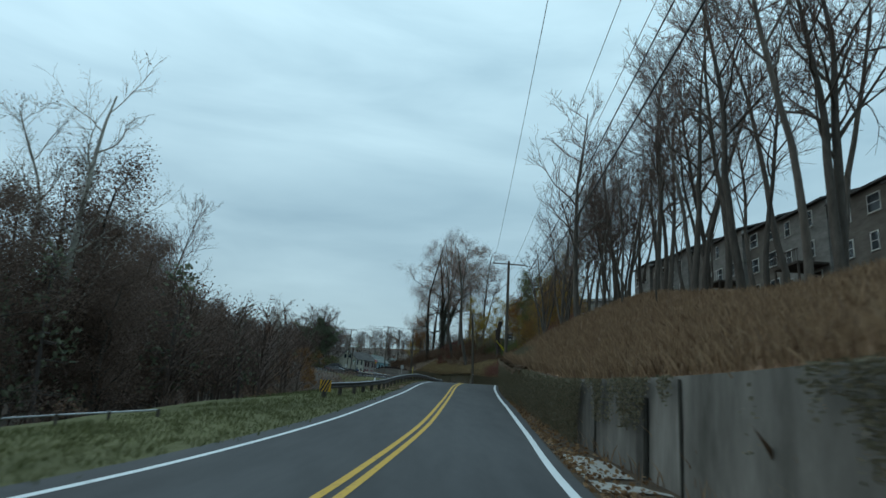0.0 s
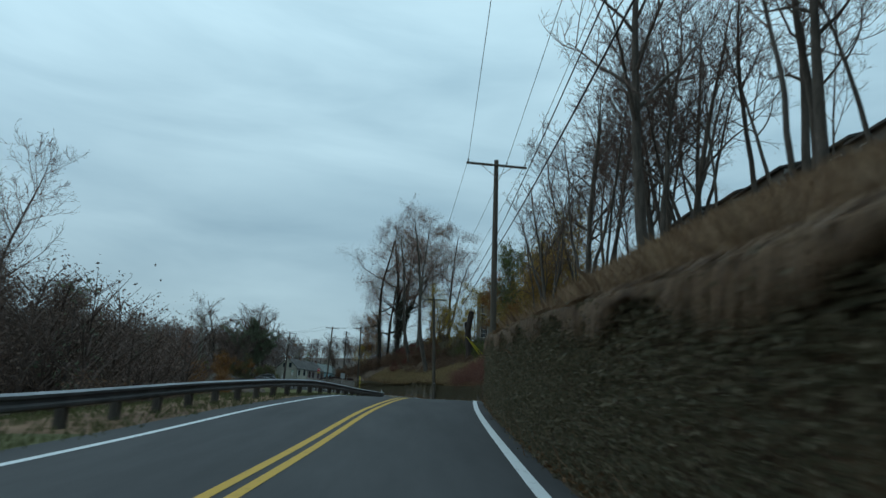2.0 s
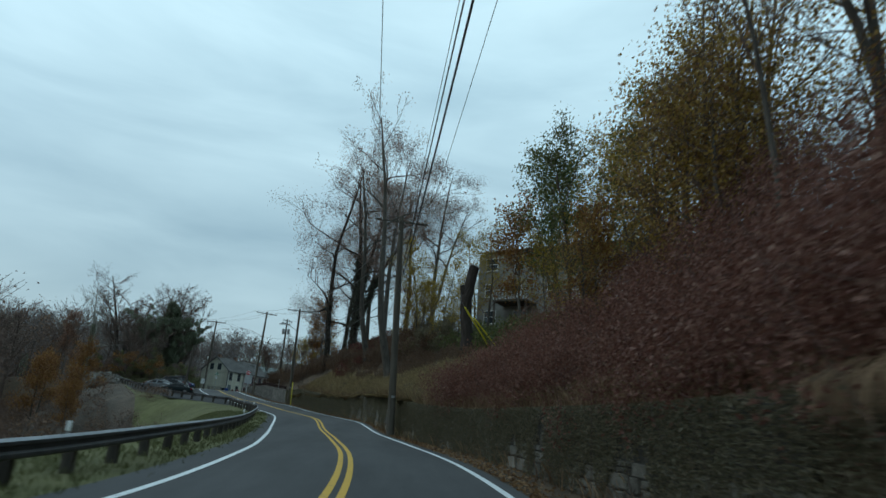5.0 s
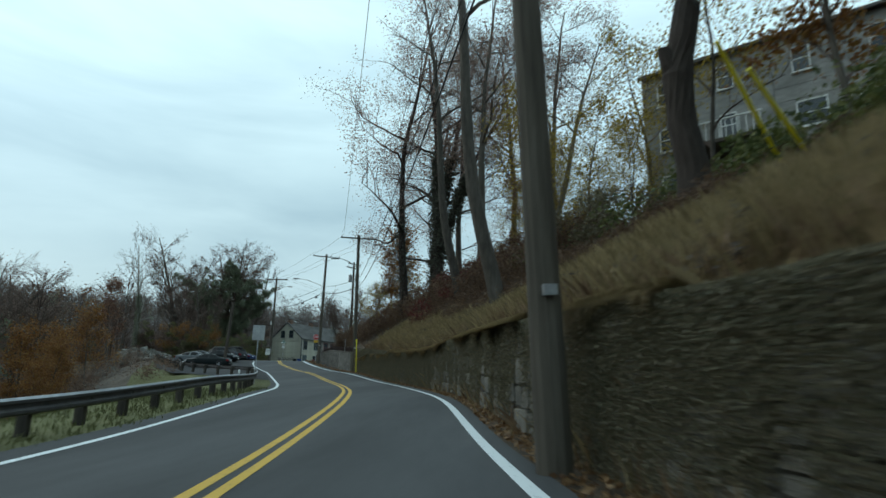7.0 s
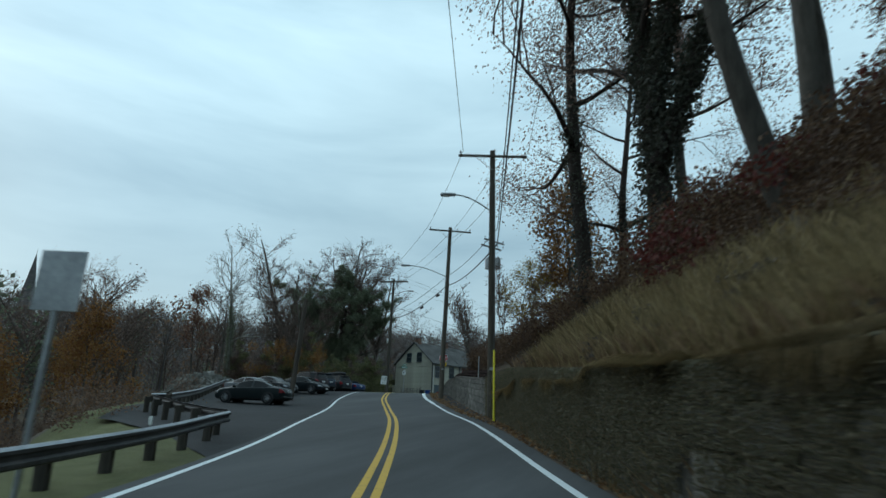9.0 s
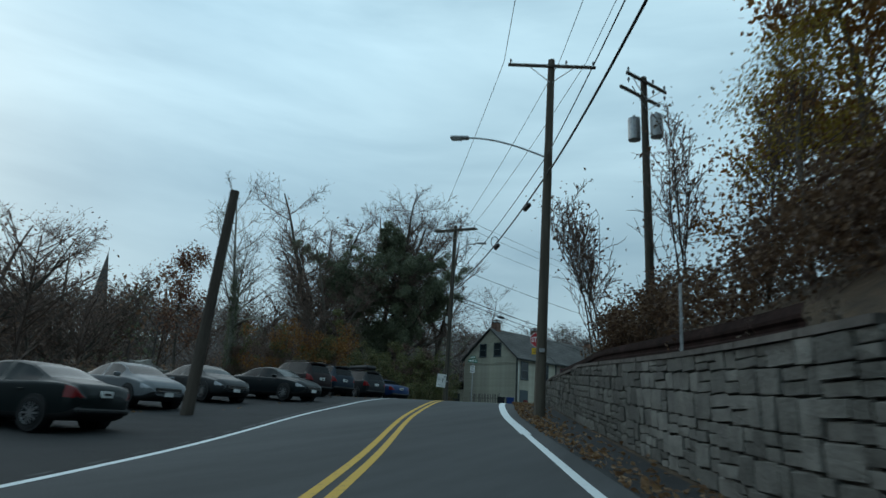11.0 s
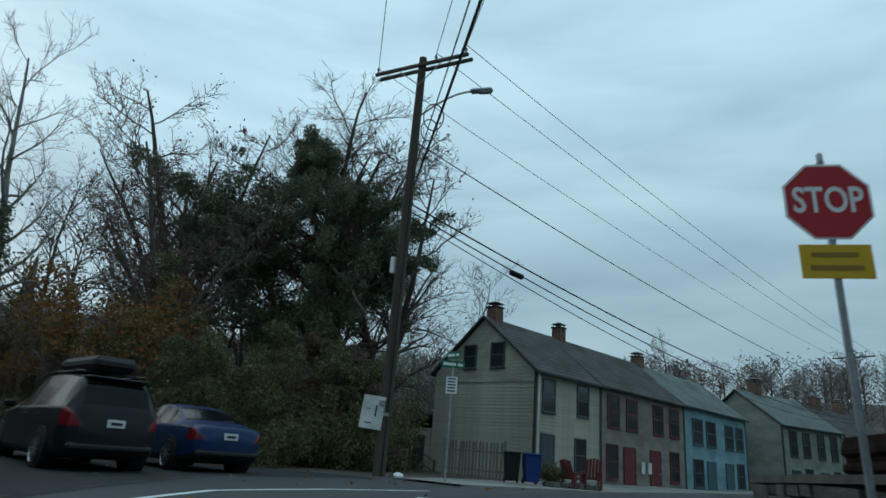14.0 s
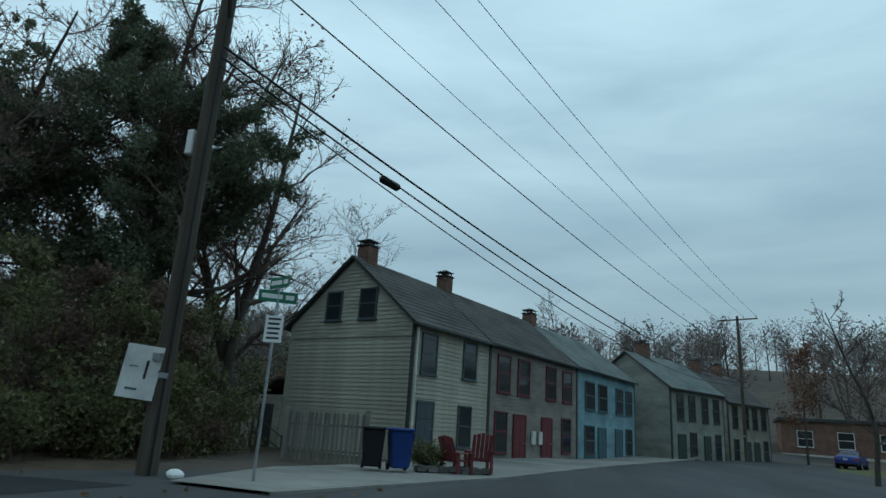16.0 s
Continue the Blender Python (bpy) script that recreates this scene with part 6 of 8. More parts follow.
M_PLATE = plain("plate_white", (0.6, 0.62, 0.62), 0.5)
M_CHROME = plain("chrome", (0.6, 0.61, 0.63), 0.15, 1.0)
M_UNDER = plain("black_plastic", (0.014, 0.014, 0.015), 0.7)


def car_paint(name, col):
    m, n, l, b = material(name, 0.32, 0.0, 0.14)
    t = n.new("ShaderNodeTexNoise")
    t.inputs["Scale"].default_value, t.inputs["Detail"].default_value = 3.0, 6
    r = n.new("ShaderNodeMapRange")
    r.inputs["To Min"].default_value, r.inputs["To Max"].default_value = 0.25, 0.45
    l.new(t.outputs["Fac"], r.inputs["Value"])
    l.new(r.outputs[0], b.inputs["Roughness"])
    b.inputs["Base Color"].default_value = (*col, 1)
    b.inputs["Coat Weight"].default_value, b.inputs["Coat Roughness"].default_value = 0.08, 0.1
    return m


SEDAN = dict(L=4.8, W=1.82,
             top=((-2.4, 0.70), (-2.36, 0.86), (-2.25, 0.99), (-1.75, 1.06), (-1.5, 1.10), (-0.85, 1.38), (-0.3, 1.455), (0.25, 1.44), (0.6, 1.33), (1.25, 1.01), (1.6, 0.96), (2.1, 0.83), (2.33, 0.66), (2.4, 0.50)),
             belt=((-2.4, 0.66), (-2.3, 0.88), (-2.0, 0.97), (-1.2, 0.985), (0.3, 0.95), (1.25, 0.9), (1.9, 0.80), (2.3, 0.62), (2.4, 0.47)),
             glass=(-1.28, 0.78), rear=(-1.52, -0.86), front=(0.52, 1.2), tail=(0.70, 0.93))
ESTATE = dict(L=4.7, W=1.86,
              top=((-2.35, 0.72), (-2.31, 1.0), (-2.24, 1.14), (-2.0, 1.58), (-1.85, 1.68), (-1.2, 1.73), (-0.2, 1.735), (0.3, 1.70), (0.6, 1.55), (1.15, 1.14), (1.6, 1.06), (2.1, 0.94), (2.29, 0.75), (2.35, 0.55)),
              belt=((-2.35, 0.70), (-2.28, 1.0), (-2.0, 1.09), (-1.0, 1.08), (0.3, 1.05), (1.15, 1.02), (1.9, 0.91), (2.25, 0.72), (2.35, 0.52)),
              glass=(-1.85, 0.72), rear=(-2.23, -1.96), front=(0.5, 1.12), tail=(0.78, 1.12))


def soft_curve(pts, x, k=7):
    y = np.interp(x, [p[0] for p in pts], [p[1] for p in pts])
    pad = np.pad(y, k // 2, mode="edge")
    return np.convolve(pad, np.ones(k) / k, mode="valid")


def car(label, kind, col, x, y, rz, z=None, box_on_roof=False):
    """A parked car, nose towards local +x: one rounded shell cut into paint, glass and lamps, and the parts set on it."""
    suv = kind == "suv"
    D = ESTATE if suv else SEDAN
    L, W = D["L"], D["W"]
    hw, h = W / 2, L / 2
    th = tagged(new("car"), label, "car", group="cars in the car park")
    paint = car_paint("car_paint_" + label.split()[0] + label.split()[1], col)
    xs = np.concatenate([np.linspace(-h, -h + 0.3, 12, endpoint=False), np.linspace(-h + 0.3, h - 0.4, 56, endpoint=False), np.linspace(h - 0.4, h, 14)])
    top, belt = soft_curve(D["top"], xs, 5), soft_curve(D["belt"], xs, 5)
    belt = np.minimum(belt, top - 0.025)
    bot = soft_curve(((-h, 0.42), (-h + 0.15, 0.27), (-h + 0.5, 0.2), (h - 0.5, 0.2), (h - 0.15, 0.24), (h, 0.4)), xs)
    wid = hw * soft_curve(((-h, 0.62), (-h + 0.06, 0.82), (-h + 0.3, 0.95), (-1.2, 1.0), (1.1, 1.0), (h - 0.5, 0.95), (h - 0.2, 0.84), (h - 0.05, 0.68), (h, 0.5)), xs, 5)
    lift = np.clip((top - belt) / 0.45, 0, 1)
    wr = wid * (0.86 - 0.2 * lift)
    rows = []
    for i in range(len(xs)):
        w, zb, zl, zt, r = wid[i], bot[i], belt[i], top[i], wr[i]
        half = [(0.0, zb), (0.8 * w, zb), (0.95 * w, zb + 0.05), (0.985 * w, zb + 0.14)]
        half += [(w * (0.99 + 0.01 * math.sin(math.pi * q)) - 0.02 * q * q, zb + 0.14 + (zl - 0.05 - zb - 0.14) * q) for q in (0.25, 0.5, 0.62, 0.75, 0.88, 1.0)]
        half += [(w * 0.955, zl)]
        e = max(zt - 0.06, zl + 0.005)
        half += [(w * 0.93 + (r - w * 0.93) * q, zl + 0.012 + (e - zl - 0.012) * q) for q in (0.0, 0.3, 0.65, 1.0)]
        half += [(r * 0.93, zt - 0.025), (r * 0.66, zt - 0.006), (r * 0.33, zt), (0.0, zt)]
        rows.append([(xs[i], p[0], p[1]) for p in half] + [(xs[i], -p[0], p[1]) for p in half[-2:0:-1]])
    G = np.array(rows)
    n, m = G.shape[:2]
    k = 20
    bins = {}
    for i in range(n - 1):
        for j in range(m):
            jj = (j + 1) % m
            c = (G[i, j] + G[i + 1, j] + G[i + 1, jj] + G[i, jj]) / 4
            side = "l" if c[1] > 0 else "r"
            q = j if j < 18 else m - 1 - j
            gx, key = c[0], "body"
            if q in (11, 12, 13) and D["glass"][0] < gx < D["glass"][1] and not (-0.32 < gx < -0.22):
                key = "side_window_" + side
            elif q >= 15 and D["rear"][0] < gx < D["rear"][1]:
                key = "rear_window"
            elif q >= 15 and D["front"][0] < gx < D["front"][1]:
                key = "windscreen"
            elif gx < -h + 0.3 and D["tail"][0] < c[2] < D["tail"][1] and 4 <= q <= 10 and abs(c[1]) > hw * 0.5:
                key = "tail_light_" + side
            elif gx > h - 0.42 and 0.6 < c[2] < (0.84 if suv else 0.74) and 5 <= q <= 10 and abs(c[1]) > hw * 0.5:
                key = "headlight_" + side
            elif q in (0, 1, 2):
                key = "sill_trim"
            bins.setdefault(key, []).append((i * m + j, (i + 1) * m + j, (i + 1) * m + jj, i * m + jj))
    V = G.reshape(-1, 3)
    bins["body"].append(tuple(range(m)))
    bins["body"].append(tuple((n - 1) * m + j for j in range(m))[::-1])
    mats = {"body": paint, "sill_trim": M_UNDER, "rear_window": M_CARGLASS, "windscreen": M_CARGLASS, "side_window": M_CARGLASS, "tail_light": M_TAIL, "headlight": M_HEAD}
    for key, fs in bins.items():
        nm = key[:-2] if key.endswith(("_l", "_r")) else key
        used = sorted({v for f in fs for v in f})
        idx = {v: q for q, v in enumerate(used)}
        part(nm, mesh_np(nm, V[used], [tuple(idx[v] for v in f) for f in fs], mats[nm], smooth=True), None, th)
    zl0 = float(np.interp(0.0, xs, belt))
    wheel_me, rim_me = None, None
    for s in (-1, 1):
        part("wing_mirror", boxed(0.78, 0.94, s * (hw + 0.08) - 0.1, s * (hw + 0.08) + 0.1, zl0 - 0.02, zl0 + 0.12, bevel=0.035), paint, th)
        for px in (-0.1, -0.95):
            part("door_handle", boxed(px - 0.09, px + 0.09, s * hw - 0.01 * s - 0.012, s * hw - 0.01 * s + 0.012, zl0 - 0.16, zl0 - 0.125, bevel=0.006), paint, th)
        for px in (-1.4, 1.42):
            part("wheel_arch", tubed((px, s * (hw - 0.3), 0.35), (px, s * (hw + 0.002), 0.35), 0.385, n=26), M_UNDER, th)
            wh = new("wheel")
            wh.parent = th
            if wheel_me is None:
                bm = tubed((0, -0.11, 0), (0, 0.11, 0), 0.335, n=26)
                bmesh.ops.bevel(bm, geom=[e for e in bm.edges if len(e.link_faces) == 2 and e.calc_face_angle() > 0.8], offset=0.03, segments=1, affect="EDGES")
                ty = part("tyre", bm, M_TYRE, wh)
                bm = bmesh.new()
                for q in range(10):
                    box(bm, 0.03, 0.22, 0.098, 0.122, -0.018, 0.018, m=Matrix.Rotation(q * math.pi / 5, 4, "Y"))
                tube(bm, (0, 0.09, 0), (0, 0.125, 0), 0.05, n=10)
                bmesh.ops.create_cone(bm, cap_ends=False, segments=26, radius1=0.235, radius2=0.22, depth=0.04, matrix=Matrix.Translation((0, 0.11, 0)) @ Matrix.Rotation(math.pi / 2, 4, "X"))
                rm = part("rim", bm, M_RIM, wh, "spoked alloy rim")
                wheel_me, rim_me = ty.data, rm.data
            else:
                part("tyre", wheel_me, None, wh)
                part("rim", rim_me, None, wh, "spoked alloy rim")
            wh.matrix_local = pose(px, s * (hw - 0.09), 0.335, 0, 0, 0 if s > 0 else 180)
    pz = 0.78 if suv else 0.72
    plate = part("rear_plate", boxed(-h - 0.03, -h + 0.03, -0.155, 0.155, pz, pz + 0.14, bevel=0.004), M_PLATE, th, "white number plate with a dark bar")
    part("plate_bar", boxed(-h - 0.034, -h - 0.031, -0.1, 0.1, pz + 0.045, pz + 0.095), M_BLACK, plate)
    part("front_plate", boxed(h - 0.04, h + 0.02, -0.155, 0.155, 0.36, 0.49, bevel=0.004), M_PLATE, th)
    gz = 0.64 if suv else 0.53
    gr = part("grille", boxed(h - 0.12, h - 0.005, -0.46, 0.46, gz - 0.06, gz + 0.1, bevel=0.02), M_UNDER, th)
    for q in range(3):
        part("grille_bar", boxed(h - 0.03, h + 0.004, -0.43, 0.43, gz - 0.035 + 0.045 * q, gz - 0.02 + 0.045 * q), M_CHROME, gr)
    part("rear_bumper", boxed(-h - 0.035, -h + 0.2, -hw * 0.8, hw * 0.8, 0.36, 0.5, bevel=0.05), M_UNDER, th)
    zt = float(top.max())
    if suv:
        for s in (-1, 1):
            part("roof_rail", tubed((-1.75, s * 0.56, zt + 0.03), (0.2, s * 0.56, zt + 0.03), 0.022, n=6), M_DARKMETAL, th)
        part("spoiler", boxed(-2.08, -1.78, -0.55, 0.55, zt - 0.1, zt - 0.055, bevel=0.018), paint, th)
    if box_on_roof:
        part("roof_box", boxed(-1.7, 0.35, -0.42, 0.42, zt + 0.08, zt + 0.36, bevel=0.1), M_UNDER, th, "black plastic roof box")
        for px in (-1.3, -0.1):
            part("roof_bar", boxed(px - 0.03, px + 0.03, -0.6, 0.6, zt + 0.03, zt + 0.08), M_DARKMETAL, th)
    th.matrix_world = pose(x, y, (land1(x, y) if z is None else z) + 0.015, 0, 0, rz)
    return th


CARS = [("black saloon car parked beside the stub pole", "sedan", (0.006, 0.010, 0.011), -22.9, 173.3, 188, False),
        ("silver saloon car parked nose out by the guardrail", "sedan", (0.11, 0.12, 0.13), -27.2, 179.4, -8, False),
        ("dark grey saloon car parked nose to the road", "sedan", (0.02, 0.022, 0.024), -28.6, 184.0, -10, False),
        ("black saloon car with a chrome grille parked nose out", "sedan", (0.003, 0.006, 0.008), -27.7, 187.5, -3, False),
        ("dark maroon estate car with roof rails", "suv", (0.014, 0.007, 0.008), -30.1, 191.9, 166, False),
        ("blue hatchback car with a steep tailgate", "suv", (0.009, 0.018, 0.03), -31.5, 196.3, 162, False),
        ("grey estate car carrying a black roof box", "suv", (0.012, 0.0145, 0.017), -31.3, 199.7, 160, True),
        ("bright blue saloon car at the end of the row", "sedan", (0.006, 0.025, 0.08), -31.0, 202.5, 158, False),
        ("white car parked on the valley floor", "suv", (0.5, 0.51, 0.51), -80.0, 246.0, 30, False),
        ("white saloon car parked on the valley floor", "sedan", (0.5, 0.51, 0.51), -75.0, 250.0, 30, False),
        ("dark blue car parked far down the side street", "sedan", (0.02, 0.035, 0.16), 1.5, 259.0, 60, False)]
for lab, kind, col, x, y, rz, bx in CARS:
    car(lab, kind, col, x, y, rz, None, bx)


# ---------------------------------------------------------------- brick building down the street
br = tagged(new("brick_building"), "low dark red brick building down the side street", "building")
part("wall", boxed(0, 16, 0, 9, -2, 4.6), M_BRICK, br)
part("roof", boxed(-0.3, 16.3, -0.3, 9.3, 4.6, 5.0, bevel=0.05), M_TRIMD, br)
part("plinth", boxed(-0.1, 16.1, -0.12, -0.02, -2, 1.2), M_WALK, br)
for k in range(4):
    window_unit(br, 1.6 + 3.8 * k, 2.0, 1.4, 1.6, Matrix.Translation((0, -0.01, 0)), M_TRIMW)
br.matrix_world = pose(0.5, 275.0, 8.6, 0, 0, -12)


# ---------------------------------------------------------------- flats on the terrace above the road
def flat_unit(label, x, y, ang, w, d, base, top, sid, deck=True, seed=0, name="townhouse", trim=None):
    """One unit of a stepped row: its front looks along local -y."""
    rg = random.Random(seed)
    th = tagged(new(name), label, "townhouse", group="stepped flats above the road")
    H = top - base
    bm = boxed(0, w, 0, d, -1.5, H)
    part("wall", bm, sid, th)
    for k in range(int(H / 0.4)):
        part("siding_course", boxed(0.0, w, -0.018, -0.0, 0.4 * k, 0.4 * k + 0.375), sid, th) if k % 2 == 0 else None
    bm = bmesh.new()
    sec = [(-0.45, H - 0.05), (d * 0.5, H + 1.5), (d + 0.45, H - 0.05)]
    lo = [bm.verts.new((xx, yy, zz)) for xx in (-0.1, w + 0.1) for yy, zz in sec]
    hi = [bm.verts.new((xx, yy, zz + 0.18)) for xx in (-0.1, w + 0.1) for yy, zz in sec]
    for a, b in ((0, 1), (1, 2)):
        bm.faces.new((lo[a], lo[b], lo[3 + b], lo[3 + a]))
        bm.faces.new((hi[a], hi[3 + a], hi[3 + b], hi[b]))
        bm.faces.new((lo[a], hi[a], hi[b], lo[b]))
        bm.faces.new((lo[3 + a], lo[3 + b], hi[3 + b], hi[3 + a]))
    bm.faces.new((lo[0], lo[3], hi[3], hi[0]))
    bm.faces.new((lo[2], hi[2], hi[5], lo[5]))
    bmesh.ops.recalc_face_normals(bm, faces=bm.faces[:])
    part("roof", bm, M_SHINGLE, th)
    F = Matrix.Translation((0, -0.02, 0))
    st = H / 3
    for s in range(3):
        for xx in (w * 0.14, w * 0.62):
            if s == 0 and xx > w * 0.5:
                door_unit(th, xx, 0.1, 1.5, 2.05, F, M_GLASS, M_TRIMW, step=False)
            else:
                window_unit(th, xx, st * s + 0.95, 0.75 if rg.random() < 0.5 else 1.3, 1.3, F, trim or M_TRIMW)
    if deck:
        dz = st
        dk = part("deck", boxed(w * 0.45, w * 0.98, -2.6, -0.03, dz - 0.22, dz - 0.02, bevel=0.01), M_POLEDARK, th, "timber deck on posts")
        for xx in (w * 0.47, w * 0.96):
            part("deck_post", boxed(xx - 0.07, xx + 0.07, -2.55, -2.41, -3.0, dz - 0.22), M_POLEDARK, dk)
        for k in range(12):
            xx = w * 0.46 + w * 0.51 * k / 11
            part("baluster", boxed(xx - 0.02, xx + 0.02, -2.58, -2.54, dz - 0.02, dz + 0.95), M_TRIMW if seed % 3 == 0 else M_POLEDARK, dk)
        part("handrail", boxed(w * 0.45, w * 0.98, -2.61, -2.51, dz + 0.95, dz + 1.02), M_TRIMW if seed % 3 == 0 else M_POLEDARK, dk)
    part("chimney_pipe", tubed((w * 0.3, d * 0.5, H + 1.3), (w * 0.3, d * 0.5, H + 2.3), 0.12, n=8), M_DARKMETAL, th)
    th.matrix_world = pose(x, y, base, 0, 0, ang)
    return th


M_FLAT = [siding("grey_brown_siding", (0.16, 0.145, 0.125)), siding("dark_brown_siding", (0.065, 0.052, 0.045)), siding("pale_grey_siding", (0.23, 0.225, 0.21))]
for k in range(11):
    y = 20 + 7.0 * k
    gz = land1(30, y + 3.5)
    top = float(np.interp(y, [20, 38, 94], [17.6, 19.0, 24.0]))
    flat_unit(("dark brown" if k in (0, 1, 2) else ("pale grey", "grey-brown")[k % 2]) + " three-storey townhouse with a timber deck", 31.5 + 0.4 * (k % 2), y + 7.0, -90, 6.96, 9, gz - 0.2, top,
              M_FLAT[1] if k in (0, 1, 2) else M_FLAT[2 if k % 2 == 0 else 0], deck=(k % 2 == 0 or k < 3), seed=k)
fd = Vector((24.6 - 16.0, 137.3 - 143.7, 0)).normalized()
for k in range(4):
    p = Vector((16.2, 144.2, 0)) + fd * (7.2 * k)
    flat_unit("pale grey three-storey flats with white balconies", p.x, p.y, math.degrees(math.atan2(fd.y, fd.x)), 7.16, 10, land1(p.x + 2, p.y + 2) - 0.5, 24.3, M_FLAT[2], deck=True, seed=30 + 3 * k, name="apartment_block")


# ---------------------------------------------------------------- cut trunk on the bank
sx, sy = 13.2, 127.4
stub = tagged(new("cut_trunk"), "tall sawn-off dead tree trunk on the bank", "tree trunk")
P = np.array([[0, 0, -0.6], [-0.05, 0, 1.5], [-0.25, 0.1, 3.0], [-0.3, 0.1, 4.6], [-0.05, 0.1, 6.0], [0.2, 0.1, 7.3]])
v, f = hose(P, np.array([0.62, 0.5, 0.47, 0.5, 0.44, 0.42]), 12)
part("trunk", mesh_np("trunk", v, f, M_DARKBARK), None, stub)
part("sawn_top", tubed((0.2, 0.1, 7.28), (0.23, 0.1, 7.36), 0.43, n=12), M_PALEBARK, stub, "pale sawn wood")
v, f = hose(np.array([[-0.3, 0.1, 4.4], [-0.6, 0.0, 5.0], [-0.72, 0, 5.6]]), np.array([0.3, 0.24, 0.2]), 9)
part("side_stub", mesh_np("side_stub", v, f, M_DARKBARK), None, stub)
stub.matrix_world = pose(sx, sy, land1(sx, sy))


# ---------------------------------------------------------------- trees in the valley and round the junction
syc = tree("sycamore", "pale-barked sycamore with bare spreading limbs", 81, 27, 0.42, bark=M_PALEBARK, twig=M_PALEBARK, limbs=11, first=0.3, spread=0.85, twigs=7, up=0.7, wobble=0.06, fork=2, depth=5, leaf=M_FOLI_BRN, leaves=500, leaf_size=0.15)
place(syc, -33.5, 52.0, 0, 1.25)

slim = tree("slim_pale_tree", "slim pale bare tree with an ivy-dark trunk beyond the car park", 82, 20, 0.3, bark=M_PALEBARK, twig=M_PALEBARK, limbs=16, first=0.35, spread=0.85, twigs=7, up=0.7, wobble=0.05, depth=4, lean=(0.0, -0.03), ivy=5200, ivy_to=0.55, ivy_size=0.15)
place(slim, -52.2, 209.2, 0, 1.03)
for x, y, k, s in ((-54.4, 119.3, 3, 1.5), (-57.5, 124.0, 1, 1.35), (-36, 58, 0, 1.0), (-41, 48, 1, 1.05), (-47, 55, 4, 1.1), (-38, 74, 3, 0.95), (-44, 84, 4, 0.9), (-50, 96, 1, 1.0), (-30, 60, 5, 1.0), (-56, 120, 3, 0.9), (-46, 128, 4, 0.8), (-60, 150, 1, 0.9), (-48, 160, 4, 0.7), (-62, 182, 3, 0.8), (-66, 200, 4, 0.8), (-58, 215, 1, 0.7),
                   (-50, 226, 4, 0.75), (-44, 232, 3, 0.72), (-47, 219, 4, 0.62), (-55, 236, 1, 0.8), (-42, 224, 4, 0.66), (-36, 236, 3, 0.6), (-30, 246, 4, 0.55), (-22, 262, 3, 0.6), (-14, 274, 4, 0.6), (-2, 284, 1, 0.6), (8, 276, 4, 0.6), (16, 270, 3, 0.55), (24, 262, 4, 0.5)):
    put(bare[k], x, y, x * 31 + y * 7, s, label="bare tree in the wooded valley")
red = tree("red_leaf_tree", "small tree with red-brown leaves beyond the car park", 83, 13, 0.17, limbs=12, first=0.3, spread=0.6, twigs=6, up=0.7, depth=3, leaf=M_FOLI_RED, leaves=4200, leaf_size=0.22, leaf_spread=0.35)
place(red, -54.0, 205.0, 0, 0.98)
put(red, -60, 172, 60, 1.0)
put(red, 9.0, 158.0, 100, 0.55, label="low red-leaved tree on the slope")
put(red, 11.5, 163.5, 190, 0.6, label="low red-leaved tree on the slope")
put(red, -1.0, 262.0, 190, 0.8, label="red-leaved tree behind the houses")
put(org, -3.8, 184.5, 40, 1.15, label="tree with orange and brown leaves on the slope end")
put(org, -5.6, 187.5, 140, 0.8, label="tree with orange and brown leaves on the slope end")
for x, y, rz, s in ((-35.5, 172.0, 30, 0.8), (-38.5, 167.0, 120, 0.9), (-33.0, 163.5, 240, 0.65), (-43.0, 177.0, 300, 0.85), (-30.0, 158.0, 80, 0.6)):
    put(org, x, y, rz, s, label="rust-orange small tree below the car park")
small = tree("small_bare_tree", "small bare street tree with crooked branches", 85, 8.5, 0.13, limbs=11, first=0.25, spread=0.9, twigs=6, up=0.6, wobble=0.08, depth=5, fine=0.012)
place(small, -8.4, 229.0)
put(small, -3.0, 240.0, 90, 1.1)
M_FOLI_SEAR = leafy("withered_brown_leaves", [(0.06, 0.0312, 0.0216), (0.102, 0.06, 0.036), (0.168, 0.102, 0.06)])
sap = tree("sapling", "thin sapling with sparse brown leaves above the block wall", 87, 8, 0.05, limbs=9, first=0.2, spread=0.45, twigs=5, up=0.85, depth=3, leaf=M_FOLI_SEAR, leaves=240, leaf_size=0.15, leaf_spread=0.35, fork=3)
place(sap, -12.7, 188.6, 0, 1.0)
for x, y, rz, s in ((-13.4, 190.6, 50, 0.95), (-9.4, 186.0, 75, 1.0), (-7.2, 183.0, 200, 1.0)):
    put(sap, x, y, rz, s)

# the ivy-smothered tree at the junction
ivy_t = tree("ivy_tree", "broad tree smothered in dark ivy with bare twigs showing", 91, 20.5, 0.5, limbs=17, first=0.25, spread=1.35, twigs=9, up=0.5, wobble=0.09, depth=6, fork=3, fine=0.011, twig_len=1.15)
rg = np.random.default_rng(17)
cl, rad = [], []
